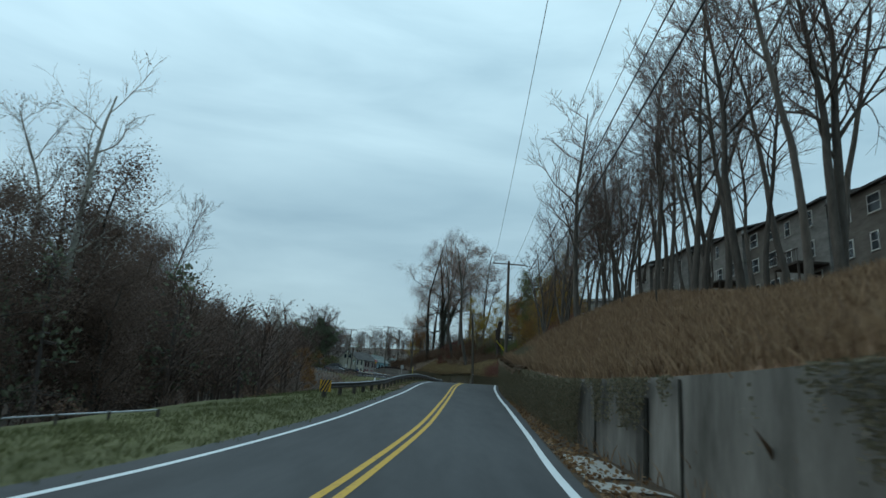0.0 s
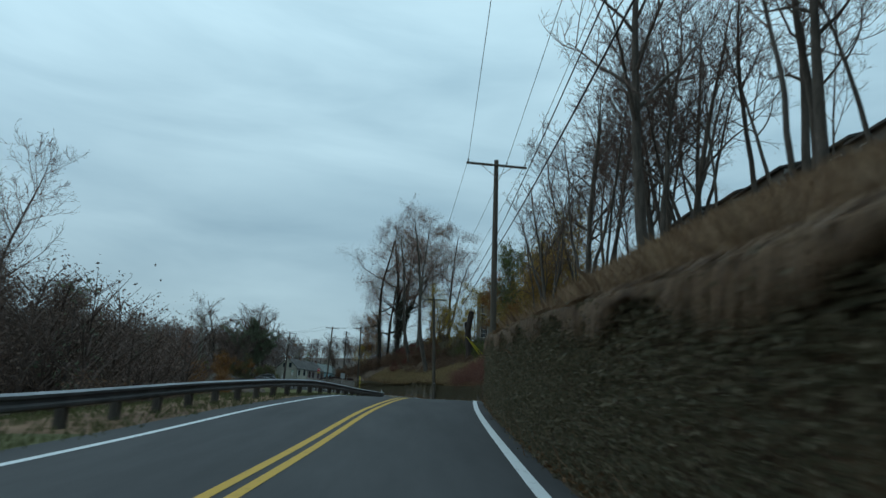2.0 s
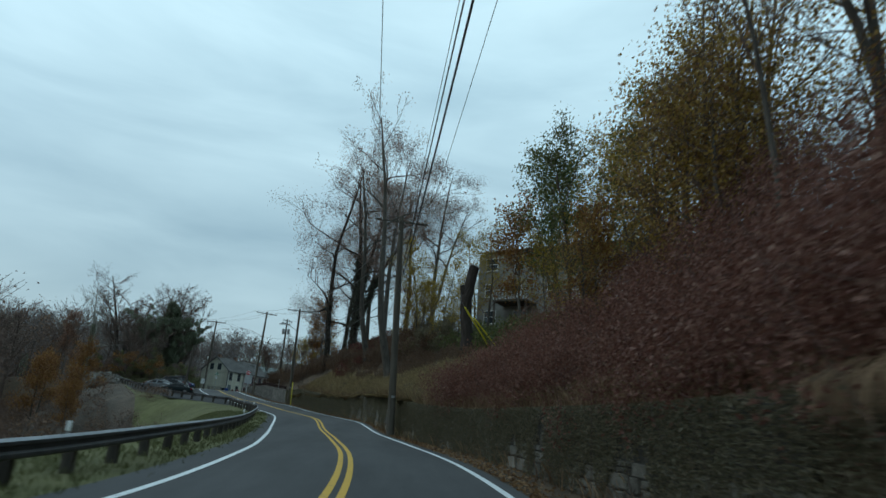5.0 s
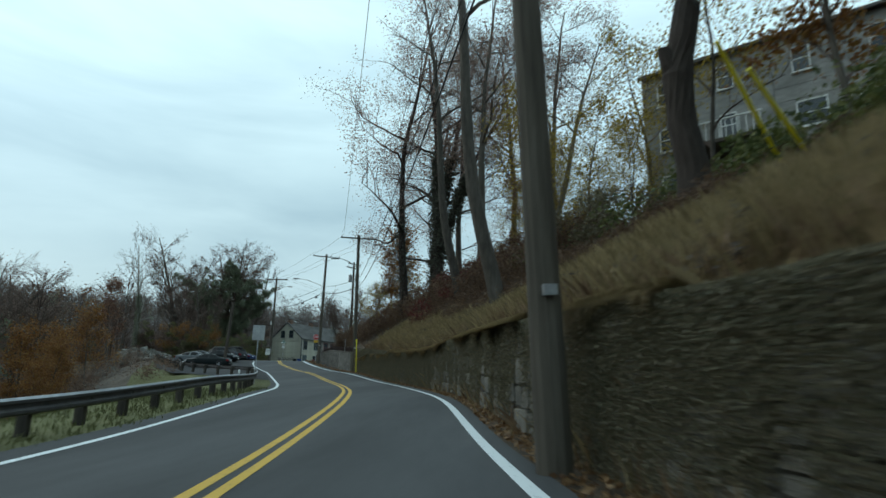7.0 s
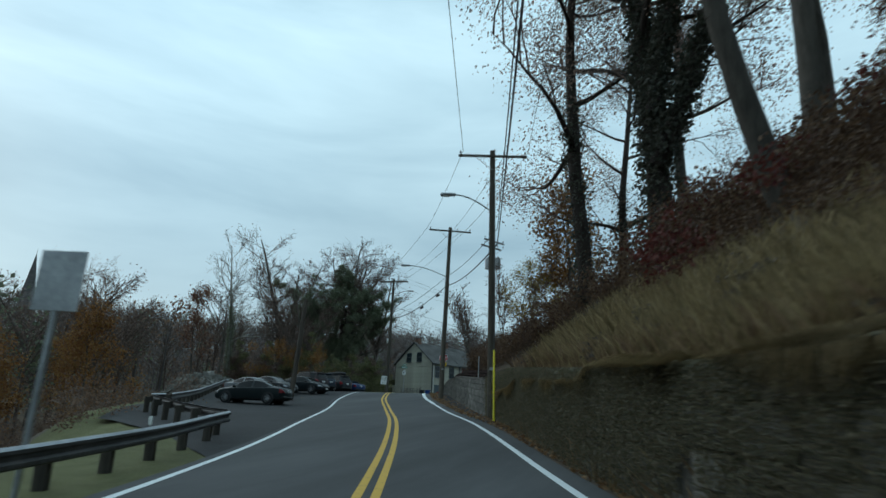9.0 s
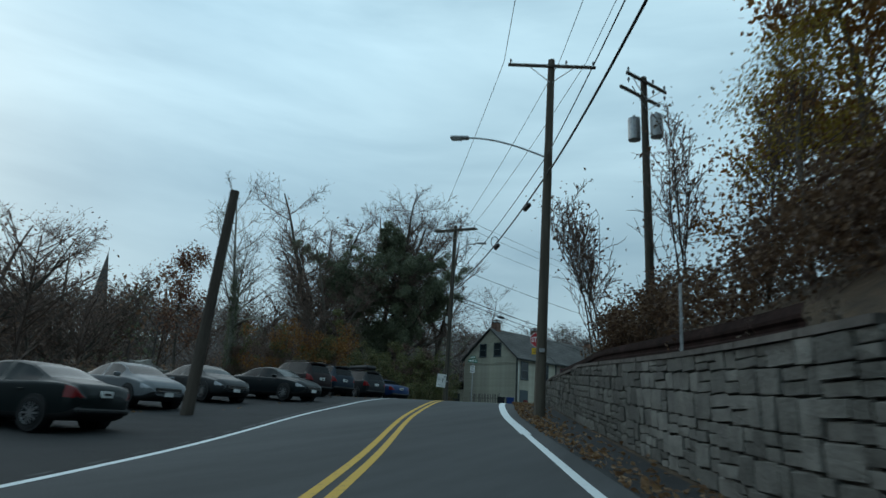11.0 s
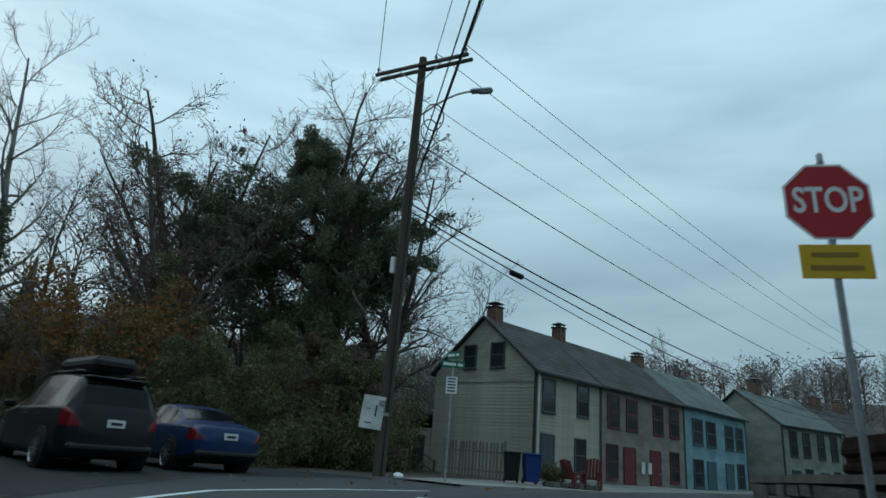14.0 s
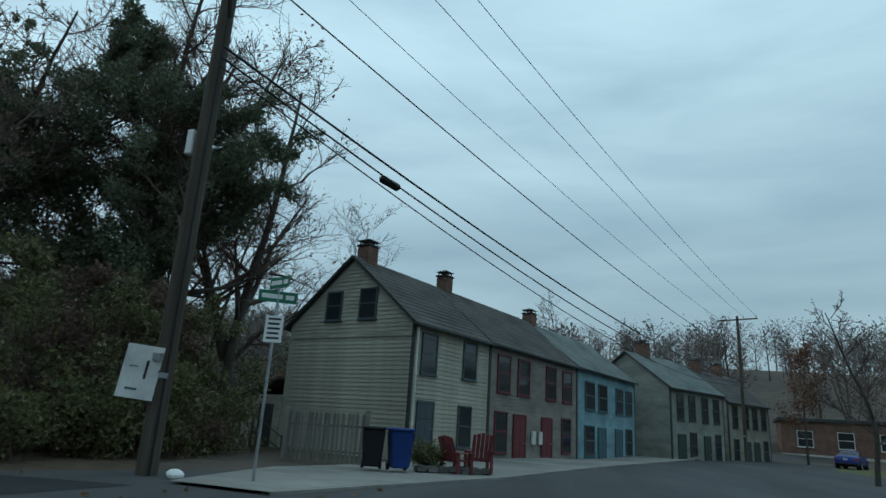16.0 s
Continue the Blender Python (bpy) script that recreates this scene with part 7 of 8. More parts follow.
for k in range(300):
    z = 6.5 + 11.9 * rg.uniform(0, 1) ** 0.9
    w_ = float(np.interp(z, [6.5, 9, 11, 13, 14.5, 15.5, 17, 19], [1.6, 3.6, 5.2, 5.8, 4.2, 1.6, 1.2, 0.9]))
    c_ = float(np.interp(z, [6.5, 9, 13, 15.5, 17, 19], [-1.2, -1.3, -1.7, -0.9, -1.3, -1.6]))
    s_ = rg.uniform(-1, 1)
    cl.append((c_ + w_ * s_, rg.normal(0, 0.42) * w_ * math.sqrt(1 - s_ * s_), z + rg.normal(0, 0.25)))
    rad.append(rg.uniform(0.22, 0.8) * (0.6 if z > 15 else 1.0))
# ivy-clad limbs reaching out to both sides (local x is across the street)
for (x0, z0), (x1, z1), n_, r_ in (((-4, 12.6), (-10.2, 15.4), 34, 0.5), ((-3, 11), (-7.4, 12.6), 26, 0.8), ((2.5, 12.6), (6.2, 14.9), 22, 0.45), ((2, 11.6), (5.4, 12.2), 20, 0.6), ((-3, 13.5), (-5.8, 17.4), 14, 0.32), ((0.5, 14), (2.6, 16.6), 12, 0.38), ((0.8, 14.2), (3.9, 15.4), 18, 0.6), ((-1.2, 2), (-1.4, 8), 16, 0.6)):
    for k in range(n_):
        s_ = k / (n_ - 1)
        cl.append((x0 + (x1 - x0) * s_ + rg.normal(0, 0.22), rg.normal(0, 0.5), z0 + (z1 - z0) * (s_ ** 0.8) + rg.normal(0, 0.25)))
        rad.append(r_ * rg.uniform(0.5, 1.2) * (1.15 - 0.5 * s_))
cl, rad = np.array(cl) - np.array([0, 0, 1.3]), np.array(rad)
which = rg.choice(len(cl), 120000, p=rad ** 2 / (rad ** 2).sum())
dirs = rg.normal(size=(120000, 3))
dirs /= np.linalg.norm(dirs, axis=1, keepdims=True)
C = cl[which] + dirs * (rad[which] * rg.uniform(0.4, 1.2, 120000))[:, None]
v, f = leaf_quads(C, 0.15, rg)
part("ivy", mesh_np("ivy", v, f, M_FOLI_DARK), None, ivy_t, "mass of dark ivy leaves")
place(ivy_t, -39.2, 219.0, 35, 1.1)
brn = tree("brown_leaf_tree", "wide tree with thin brown leaves and fine twigs", 93, 16, 0.3, limbs=14, first=0.15, spread=1.0, twigs=8, up=0.6, wobble=0.07, depth=5, fork=3, fine=0.012, leaf=M_FOLI_BRN, leaves=1300, leaf_size=0.15, leaf_spread=0.3)
place(brn, -45.5, 214.5, 60, 1.2)
put(brn, -50.5, 220.0, 160, 1.3)
put(brn, -44.7, 131.0, 80, 1.15, label="wide bare tree with fine twigs in the valley")
put(brn, -66.0, 193.0, 40, 1.15, label="wide bare tree with fine twigs in the valley")
put(brn, -68.5, 204.0, 100, 1.1, label="wide bare tree with fine twigs in the valley")
put(brn, -73.0, 184.0, 220, 1.2, label="wide bare tree with fine twigs in the valley")
put(brn, -39.5, 227.5, 260, 1.05)
put(brn, -46.5, 226.0, 10, 1.3)
put(brn, -42.0, 211.0, 200, 0.75)
M_FOLI_UMB = leafy("umber_leaves", [(0.1, 0.064, 0.05), (0.135, 0.089, 0.069), (0.18, 0.125, 0.096)])
M_FOLI_RUST = leafy("dull_rust_leaves", [(0.12, 0.068, 0.042), (0.17, 0.098, 0.06), (0.21, 0.13, 0.085)])
oak = tree("dense_valley_tree", "dense dark tree with clinging brown leaves in the valley", 95, 20, 0.4, limbs=18, first=0.15, spread=0.95, twigs=7, up=0.6, wobble=0.05, depth=4, leaf=M_FOLI_UMB, leaves=24000, leaf_size=0.165, leaf_spread=0.75)
place(oak, -30.0, 40.0, 0, 0.95)
for x, y, rz, s in ((-33.5, 50, 80, 1.05), (-27.5, 52, 150, 0.8), (-37, 62, 200, 1.0), (-33, 70, 20, 0.8), (-42, 76, 300, 0.95), (-38, 90, 120, 0.8), (-30, 30, 250, 0.9), (-36, 36, 310, 1.05), (-48, 104, 70, 0.85), (-42, 114, 140, 1.0), (-47, 126, 220, 1.0), (-52, 138, 340, 1.05), (-44, 134, 90, 0.85), (-56, 152, 180, 1.0), (-54, 118, 260, 1.1)):
    put(oak, x, y, rz, s)
for x, y, rz, s in ((-32.5, 57.0, 140, 1.3), (-29.5, 70.0, 260, 0.8), (-47.0, 96.0, 30, 1.4), (-43.5, 91.0, 130, 1.25), (-52.0, 105.0, 220, 1.4), (-49.5, 111.0, 310, 1.15), (-44.0, 82.0, 70, 1.3)):
    put(oak, x, y, rz, s)


# ---------------------------------------------------------------- bushes, ivy and grass
def clumps(name, label, centres, radii, n, size, mat, seed, kind="", category="bush", squash=0.8, sticks_n=0):
    rg = np.random.default_rng(seed)
    centres, radii = np.array(centres, dtype=float), np.array(radii, dtype=float)
    p = radii ** 2
    w = rg.choice(len(centres), n, p=p / p.sum())
    d = rg.normal(size=(n, 3))
    d /= np.linalg.norm(d, axis=1, keepdims=True)
    d[:, 2] *= squash
    wob = 1 + 0.35 * np.sin(d[:, 0] * 5 + w) * np.cos(d[:, 1] * 4 + 2 * w)
    C = centres[w] + d * (radii[w] * wob * rg.uniform(0.35, 1.05, n) ** 0.6)[:, None]
    v, f = leaf_quads(C, size, rg)
    th = tagged(new(name), label, category, kind=kind)
    tagged(part("leaf_mass", mesh_np("leaf_mass", v, f, mat), None, th), kind="stuff")
    if sticks_n:
        w = rg.integers(0, len(centres), sticks_n)
        b = centres[w] + rg.normal(0, 0.3, (sticks_n, 3)) * radii[w][:, None]
        b[:, 2] = land(b[:, 0], b[:, 1]) - 0.1
        e = centres[w] + rg.normal(0, 0.6, (sticks_n, 3)) * radii[w][:, None]
        e[:, 2] = np.maximum(e[:, 2], b[:, 2] + 0.4)
        v, f = frusta(b, e, np.full(sticks_n, 0.01), np.full(sticks_n, 0.004), 3)
        tagged(part("stem_tangle", mesh_np("stem_tangle", v, f, M_TWIG), None, th), kind="stuff")
    return th


rng = random.Random(21)
M_FOLI_THICK = leafy("dull_red_brown_leaves", [(0.0945, 0.0378, 0.0284), (0.142, 0.0554, 0.0405), (0.196, 0.0837, 0.0594), (0.257, 0.142, 0.105)])
M_FOLI_CRIM = leafy("dark_red_leaves", [(0.06, 0.015, 0.013), (0.11, 0.024, 0.02), (0.16, 0.05, 0.035)])
cs, rs_ = [], []
for k in range(390):
    y = rng.uniform(82, 109)
    u = float(wall_u(y)) + (rng.uniform(0.15, 2.2) if k % 3 == 0 else rng.uniform(0.3, 9.5))
    x, yy = on_road(y, u)
    cs.append((x, yy, land1(x, yy) + rng.uniform(0.1, 1.0 + (0.45 if y < 98 else 0.2) * (u - float(wall_u(y))))))
    rs_.append(rng.uniform(0.6, 1.35))
clumps("red_brown_thicket", "dense thicket of red-brown leaves hanging over the wall", cs, rs_, 235000, 0.08, M_FOLI_THICK, 5, sticks_n=1400)
cs = [on_road(rng.uniform(146, 182), rng.uniform(8.5, 17)) for k in range(170)] + [on_road(rng.uniform(136, 150), rng.uniform(9.5, 13)) for k in range(40)]
clumps("slope_bushes", "dark tangled bushes on the shaded slope", [(x, y, land1(x, y) + rng.uniform(0.2, 1.6)) for x, y in cs], [rng.uniform(0.7, 1.6) for _ in cs], 95000, 0.14, M_FOLI_SEAR, 6, sticks_n=900)
cs = [(rng.uniform(1.5, 12), rng.uniform(152, 172)) for k in range(46)]
clumps("red_shrubs", "dark red shrubs under the trees on the slope", [(x, y, land1(x, y) + rng.uniform(0.4, 1.8)) for x, y in cs], [rng.uniform(0.5, 1.1) for _ in cs], 15000, 0.14, M_FOLI_CRIM, 16, sticks_n=300)
cs = []
for k in range(330):
    y = rng.uniform(122, 156)
    cs.append(on_road(y, float(wall_u(y)) + rng.uniform(2.6 if y > 130 else 5.0, 10.0)))
clumps("slope_scrub", "dark brown scrub on the upper slope", [(x, y, land1(x, y) + rng.uniform(0.0, 0.5)) for x, y in cs], [rng.uniform(0.3, 0.75) for _ in cs], 70000, 0.1, M_FOLI_SEAR, 26, kind="stuff", category="scrub", sticks_n=500)
cs = []
for k in range(620):
    y = rng.uniform(108, 178)
    cs.append(on_road(y, float(wall_u(y)) + 0.4 + 8.5 * rng.random() ** 1.15))
low = [c for k, c in enumerate(cs) if k % 2 == 0]
clumps("slope_undergrowth", "low olive and brown undergrowth on the dry slope", [(x, y, land1(x, y) + 0.1) for x, y in low], [rng.uniform(0.2, 0.5) for _ in low], 45000, 0.085, M_FOLI_DULL, 17, kind="stuff", category="undergrowth", sticks_n=500)
for x, y, k, s in ((13.5, 137.0, 1, 0.8), (15.6, 141.0, 0, 0.85), (12.6, 143.4, 0, 0.75), (14.0, 147.2, 1, 0.9), (11.4, 140.4, 1, 0.55), (10.4, 147.5, 0, 0.6)):
    put(yel[k], x, y, 50 * x, s, label="small tree with yellow leaves on the slope")
put(org, 16.0, 104.5, 40, 0.55, label="low autumn-leaved tree above the red thicket")
cs = [(rng.uniform(10.2, 15), rng.uniform(138, 150)) for k in range(44)]
clumps("dark_slope_shrubs", "dark olive shrubs crowning the slope", [(x, y, land1(x, y) + rng.uniform(0.3, 2.6)) for x, y in cs], [rng.uniform(0.5, 1.1) for _ in cs], 15000, 0.15, M_FOLI_IVY, 18, sticks_n=260)
cs = [on_road(rng.uniform(112, 146), rng.uniform(11, 17)) for k in range(46)]
clumps("bank_bushes", "green and brown bushes below the flats", [(x, y, land1(x, y) + 0.7) for x, y in cs], [rng.uniform(0.7, 1.5) for _ in cs], 14000, 0.2, M_FOLI_GREEN, 7, sticks_n=300)
cs = [on_road(rng.uniform(170, 188), rng.uniform(6.4, 12)) for k in range(70)] + [(rng.uniform(-12.6, -10.0), rng.uniform(186, 190)) for k in range(40)]
clumps("wall_top_bushes", "tangled brown bushes above the block wall", [(x, y, land1(x, y) + rng.uniform(0.2, 1.9)) for x, y in cs], [rng.uniform(0.5, 1.0) for _ in cs], 30000, 0.12, M_FOLI_SEAR, 8, sticks_n=500)
# tall loose shrubs behind the car park, each a leaning stack of thinning tufts
for kind_, mat_, lab_, seed_ in (("junction_shrub", M_FOLI_HEDGE, "tall feathery green shrub behind the car park", 9), ("brown_shrub", M_FOLI_UMB, "tall shrub with withered brown leaves behind the car park", 19)):
    for j in range(18 if seed_ == 9 else 15):
        bx_ = rng.uniform(-51, -33.2) if j % 3 else rng.uniform(-37, -31.5)
        by_ = rng.uniform(206.6, 212.5) + max(0.0, -40 - bx_) * 0.12 + (0 if j % 3 else 6.0)
        top_ = rng.uniform(4.2, 7.4) * (1.0 if bx_ < -37.5 else 0.75)
        lx_, ly_ = rng.uniform(-0.16, 0.16), rng.uniform(-0.2, 0.05)
        cs, rs_ = [], []
        for k in range(26):
            h_ = rng.random() ** 0.8
            w_ = 1.7 * (1.02 - h_) + 0.25
            a_ = rng.uniform(0, 6.28)
            x, y = bx_ + lx_ * top_ * h_ + math.cos(a_) * w_, by_ + ly_ * top_ * h_ + math.sin(a_) * w_
            cs.append((x, y, land1(bx_, by_) + 0.2 + top_ * h_))
            rs_.append(rng.uniform(0.35, 0.8) * (1.15 - 0.6 * h_))
        clumps(kind_, lab_, cs, rs_, 5200, 0.125, mat_, seed_ * 100 + j, sticks_n=40)
cs, rs_ = [], []
for k in range(120):
    x, y = rng.uniform(-52, -31.2), rng.uniform(205.6, 214)
    cs.append((x, y, land1(x, y) + rng.uniform(0.1, 1.3)))
    rs_.append(rng.uniform(0.4, 0.9))
clumps("junction_bushes", "low tangle of green and brown bushes behind the car park", cs, rs_, 42000, 0.12, M_FOLI_HEDGE, 29, sticks_n=300)
cs = [(rng.uniform(-46, -36), rng.uniform(203, 212)) for k in range(26)]
clumps("orange_bushes", "bushes turning orange among the green", [(x, y, land1(x, y) + rng.uniform(2.5, 6.0)) for x, y in cs], [rng.uniform(0.6, 1.2) for _ in cs], 6000, 0.15, M_FOLI_ORG, 10, sticks_n=120)
cs, rs_ = [], []
for k in range(330):
    y = rng.uniform(25, 205)
    sh = float(table(y, (30, 15), (50, 10.5), (70, 9.5), (132, 9.5), (146, 17), (160, 24), (215, 24)))
    x, yy = on_road(y, -sh - rng.uniform(2.0, 14))
    cs.append((x, yy, land1(x, yy) + rng.uniform(0.3, 1.8)))
    rs_.append(rng.uniform(0.8, 1.9))
for k in range(70):
    x, yy = on_road(rng.uniform(112, 150), -rng.uniform(12, 24))
    cs.append((x, yy, land1(x, yy) + rng.uniform(0.0, 1.0)))
    rs_.append(rng.uniform(0.7, 1.5))
edge = [(-11.5, 156.0), (-20.6, 162.0), (-28.8, 175.2), (-36.8, 187.8), (-41.0, 196.0), (-46, 204)]
for k in range(190):
    i = rng.randrange(5)
    s_, o_ = rng.random(), rng.uniform(1.6, 22)
    (x0, y0), (x1, y1) = edge[i], edge[i + 1]
    x, yy = x0 + (x1 - x0) * s_ - o_ * 0.84, y0 + (y1 - y0) * s_ - o_ * 0.54
    cs.append((x, yy, land1(x, yy) + rng.uniform(0.1, 1.2)))
    rs_.append(rng.uniform(0.8, 1.7))
clumps("valley_brush", "rust-brown brush along the valley edge", cs[:220] + cs[-110:], rs_[:220] + rs_[-110:], 90000, 0.14, M_FOLI_RUST, 11, kind="stuff", category="brush", sticks_n=350)
clumps("valley_brush_dark", "dark brush along the valley edge", cs[110:], rs_[110:], 130000, 0.13, M_FOLI_UMB, 12, kind="stuff", category="brush", sticks_n=250)


def blades(name, label, XY, h, mat, seed, per=5, spread=0.12, width=0.02, kind="stuff"):
    """Tufts of grass: a few thin bent blades each."""
    rg = np.random.default_rng(seed)
    XY = np.repeat(np.array(XY), per, axis=0) + rg.normal(0, spread, (len(XY) * per, 2))
    n = len(XY)
    z = land(XY[:, 0], XY[:, 1])
    b = np.column_stack([XY, z - 0.03])
    hh = h * rg.uniform(0.5, 1.3, n)
    lean = rg.normal(0, 0.38, (n, 2)) * hh[:, None]
    tip = np.column_stack([XY + lean, z + hh])
    mid = (b + tip) / 2 + np.column_stack([-lean * 0.12, hh * 0.08])
    a = rg.uniform(0, 6.28, n)
    w = np.column_stack([np.cos(a), np.sin(a), np.zeros(n)]) * width
    v = np.stack([b - w, b + w, mid + w * 0.8, tip, mid - w * 0.8], axis=1).reshape(-1, 3)
    f = np.arange(n * 5).reshape(-1, 5)
    return tagged(new(name, mesh_np(name, v, f, mat)), label, "grass", kind=kind)


rg = np.random.default_rng(31)
yy = rg.uniform(-5, 104, 15000)
uu = wall_u(yy) + 0.25 + rg.uniform(0, 1, 15000) ** 1.6 * 13
keep = ~((yy > 44) & (yy < 86) & (uu - wall_u(yy) < 2.0))
yy, uu = yy[keep], uu[keep]
blades("dry_bank_grass", "long red-brown dry grass on the bank", np.column_stack([xc(yy) + uu * widen(yy), yy]), 0.42, M_BLADES, 32, per=7, spread=0.2, width=0.014)
yy = 112 + 50 * rg.uniform(0, 1, 11000) ** 1.5
uu = wall_u(yy) + 0.25 + np.abs(rg.normal(0.3, 0.42, 11000)) * table(yy, (112, 6.0), (121, 5.2), (131, 2.6), (165, 2.2))
blades("straw_bank_grass", "long straw grass in tufts on the bank", np.column_stack([xc(yy) + uu * widen(yy), yy]), 0.5, M_STRAW, 37, per=8, spread=0.22, width=0.014)
yy = rg.uniform(30, 165, 3800)
uu = wall_u(yy) + rg.uniform(0.05, 0.5, 3800)
keep = (yy < 44) | (yy > 86) | (rg.uniform(0, 1, 3800) < 0.45)
yy, uu = yy[keep], uu[keep]
blades("wall_top_grass", "straw grass drooping over the wall top", np.column_stack([xc(yy) + uu * widen(yy), yy]), 0.5, M_BLADES, 33, per=9, spread=0.14, width=0.012)
yy = rg.uniform(0, 138, 9000)
uu = -rg.uniform(3.65, 11.5, 9000)
blades("verge_grass", "short green and straw grass on the verge", np.column_stack([xc(yy) + uu * widen(yy), yy]), 0.13, M_BLADESG, 34, per=6, spread=0.14, width=0.012)


def wall_ivy(name, label, y0, y1, n, cover, size, mat, seed, thick=0.25, low=0.0):
    """Ivy leaves hung on the wall face where the noise says so."""
    rg = np.random.default_rng(seed)
    y = rg.uniform(y0, y1, n * 4)
    h = low + (1 - low) * rg.uniform(0, 1.0, n * 4) ** 0.85
    v = 0.5 + 0.16 * (np.sin(y * 0.31 + seed) + np.sin(y * 0.83 + 2.1 * h + 2 * seed) + np.sin(y * 2.3 - 1.3 * h + seed) * 0.8 + np.sin(y * 5.1 + 3 * h) * 0.6 + rg.normal(0, 0.35, len(y)))
    k = np.nonzero(v < cover + 0.42 * (h - 0.5))[0][:n]
    y, h = y[k], h[k]
    x, yy_ = on_road_v(y, wall_u(y) - 0.12 - np.abs(rg.normal(0, thick * 0.5, len(y))))
    v, f = leaf_quads(np.column_stack([x, yy_, zr(yy_) + h * wall_h(y)]), size, rg)
    return tagged(new(name, mesh_np(name, v, f, mat)), label, "ivy", kind="stuff")


wall_ivy("ivy_cover", "thick dark ivy covering the steep face", 19, 86, 190000, 0.97, 0.052, M_FOLI_IVY, 41, 0.18)
yy = rg.uniform(34, 86, 90000)
uu = wall_u(yy) + 0.1 + rg.uniform(0, 1, 90000) ** 1.2 * table(yy, (34, 0.5), (46, 2.2), (80, 2.2), (86, 0.8))
X = xc(yy) + uu * widen(yy)
v, f = leaf_quads(np.column_stack([X, yy, land(X, yy) + rg.uniform(0.03, 0.2, 90000)]), 0.065, rg)
tagged(new("bank_ivy", mesh_np("bank_ivy", v, f, M_FOLI_IVY)), "ivy spreading over the top of the steep face", "ivy", kind="stuff")
wall_ivy("ivy_curtain", "ivy hanging over the old stone wall", 86, 117.5, 95000, 0.74, 0.05, M_FOLI_IVY, 42, 0.12)
wall_ivy("ivy_cling", "thin brown creeper clinging to the wall stones", 122, 141, 60000, 0.62, 0.042, M_FOLI_IVY, 46, 0.07)
wall_ivy("ivy_patches", "patches of ivy and moss on the big wall stones", 106, 124, 60000, 0.72, 0.045, M_FOLI_IVY, 45, 0.1)
wall_ivy("ivy_mat", "dense brown creeper over the low stone wall", 138, 167, 120000, 0.95, 0.048, M_FOLI_IVY, 44, 0.16)
wall_ivy("ivy_fringe", "ragged ivy fringe on the concrete wall", -5, 23, 12000, 0.3, 0.06, M_FOLI_IVY, 43, 0.1, 0.45)
yy = rg.uniform(2, 198, 9000)
uu = np.minimum(3.75 + np.abs(rg.normal(0, 0.55, 9000)), wall_u(yy) - 0.15)
C = np.column_stack([xc(yy) + uu * widen(yy), yy, zr(yy) + 0.03 + rg.uniform(0, 0.07, 9000)])
v, f = leaf_quads(C, 0.12, rg, flat=0.8)
tagged(new("fallen_leaves", mesh_np("fallen_leaves", v, f, M_FALLEN)), "drift of fallen brown leaves along the wall foot", "leaves", kind="stuff")
yy = rg.uniform(112, 166, 14000)
uu = wall_u(yy) + 0.5 + rg.uniform(0, 1, 14000) ** 0.8 * 8.5
keep = np.sin(yy * 0.7 + uu * 0.9) + np.sin(yy * 0.23 - uu * 1.7) + rg.normal(0, 0.5, 14000) > 0.1
yy, uu = yy[keep], uu[keep]
X = xc(yy) + uu * widen(yy)
v, f = leaf_quads(np.column_stack([X, yy, land(X, yy) + 0.06 + rg.uniform(0, 0.12, len(yy))]), 0.12, rg, flat=0.7)
tagged(new("slope_leaves", mesh_np("slope_leaves", v, f, M_FALLEN)), "orange-brown fallen leaves drifted over the slope", "leaves", kind="stuff")
C = np.column_stack([rg.uniform(-36, -24, 260), rg.uniform(160, 210, 260), np.zeros(260)])
C[:, 2] = land(C[:, 0], C[:, 1]) + 0.04
v, f = leaf_quads(C, 0.12, rg, flat=0.85)
tagged(new("scattered_leaves", mesh_np("scattered_leaves", v, f, M_FALLEN)), "single fallen leaves scattered on the car park", "leaves", kind="stuff")


# straw hanging from the wall top
def droop(name, label, y0, y1, n, length, mat, seed, width=0.01):
    rg = np.random.default_rng(seed)
    yc = rg.uniform(y0, y1, n // 150)
    y = np.clip(yc[rg.integers(0, len(yc), n)] + rg.normal(0, 0.28, n), y0, y1)
    L = length * rg.uniform(0.25, 1.0, n) * (0.6 + 0.4 * np.sin(y * 1.9))
    x0, q0 = on_road_v(y, wall_u(y) + 0.25)
    x1, q1 = on_road_v(y + rg.normal(0, 0.06, n), wall_u(y) - 0.16 - rg.uniform(0, 0.2, n))
    z = land(*on_road_v(y, wall_u(y) + 0.32))
    P = np.stack([np.column_stack([x0, q0, z - 0.03]), np.column_stack([(x0 + x1) / 2, (q0 + q1) / 2, z + 0.12 * rg.uniform(0.2, 1.5, n)]), np.column_stack([x1, q1, z - 0.15 * L]), np.column_stack([x1 - 0.05, q1 + rg.normal(0, 0.06, n), z - L])], axis=1)
    w = np.array([0.0, width, 0.0])
    v = np.stack([P[:, 0] - w, P[:, 0] + w, P[:, 1] + w, P[:, 2] + w, P[:, 3], P[:, 2] - w, P[:, 1] - w], axis=1).reshape(-1, 3)
    i = np.arange(n)[:, None] * 7
    f = [tuple(r) for r in np.concatenate([i + np.array([[0, 1, 2, 6]]), i + np.array([[6, 2, 3, 5]])]).tolist()] + [tuple(r) for r in (i + np.array([[5, 3, 4]])).tolist()]
    return tagged(new(name, mesh_np(name, v, f, mat)), label, "grass", kind="stuff")


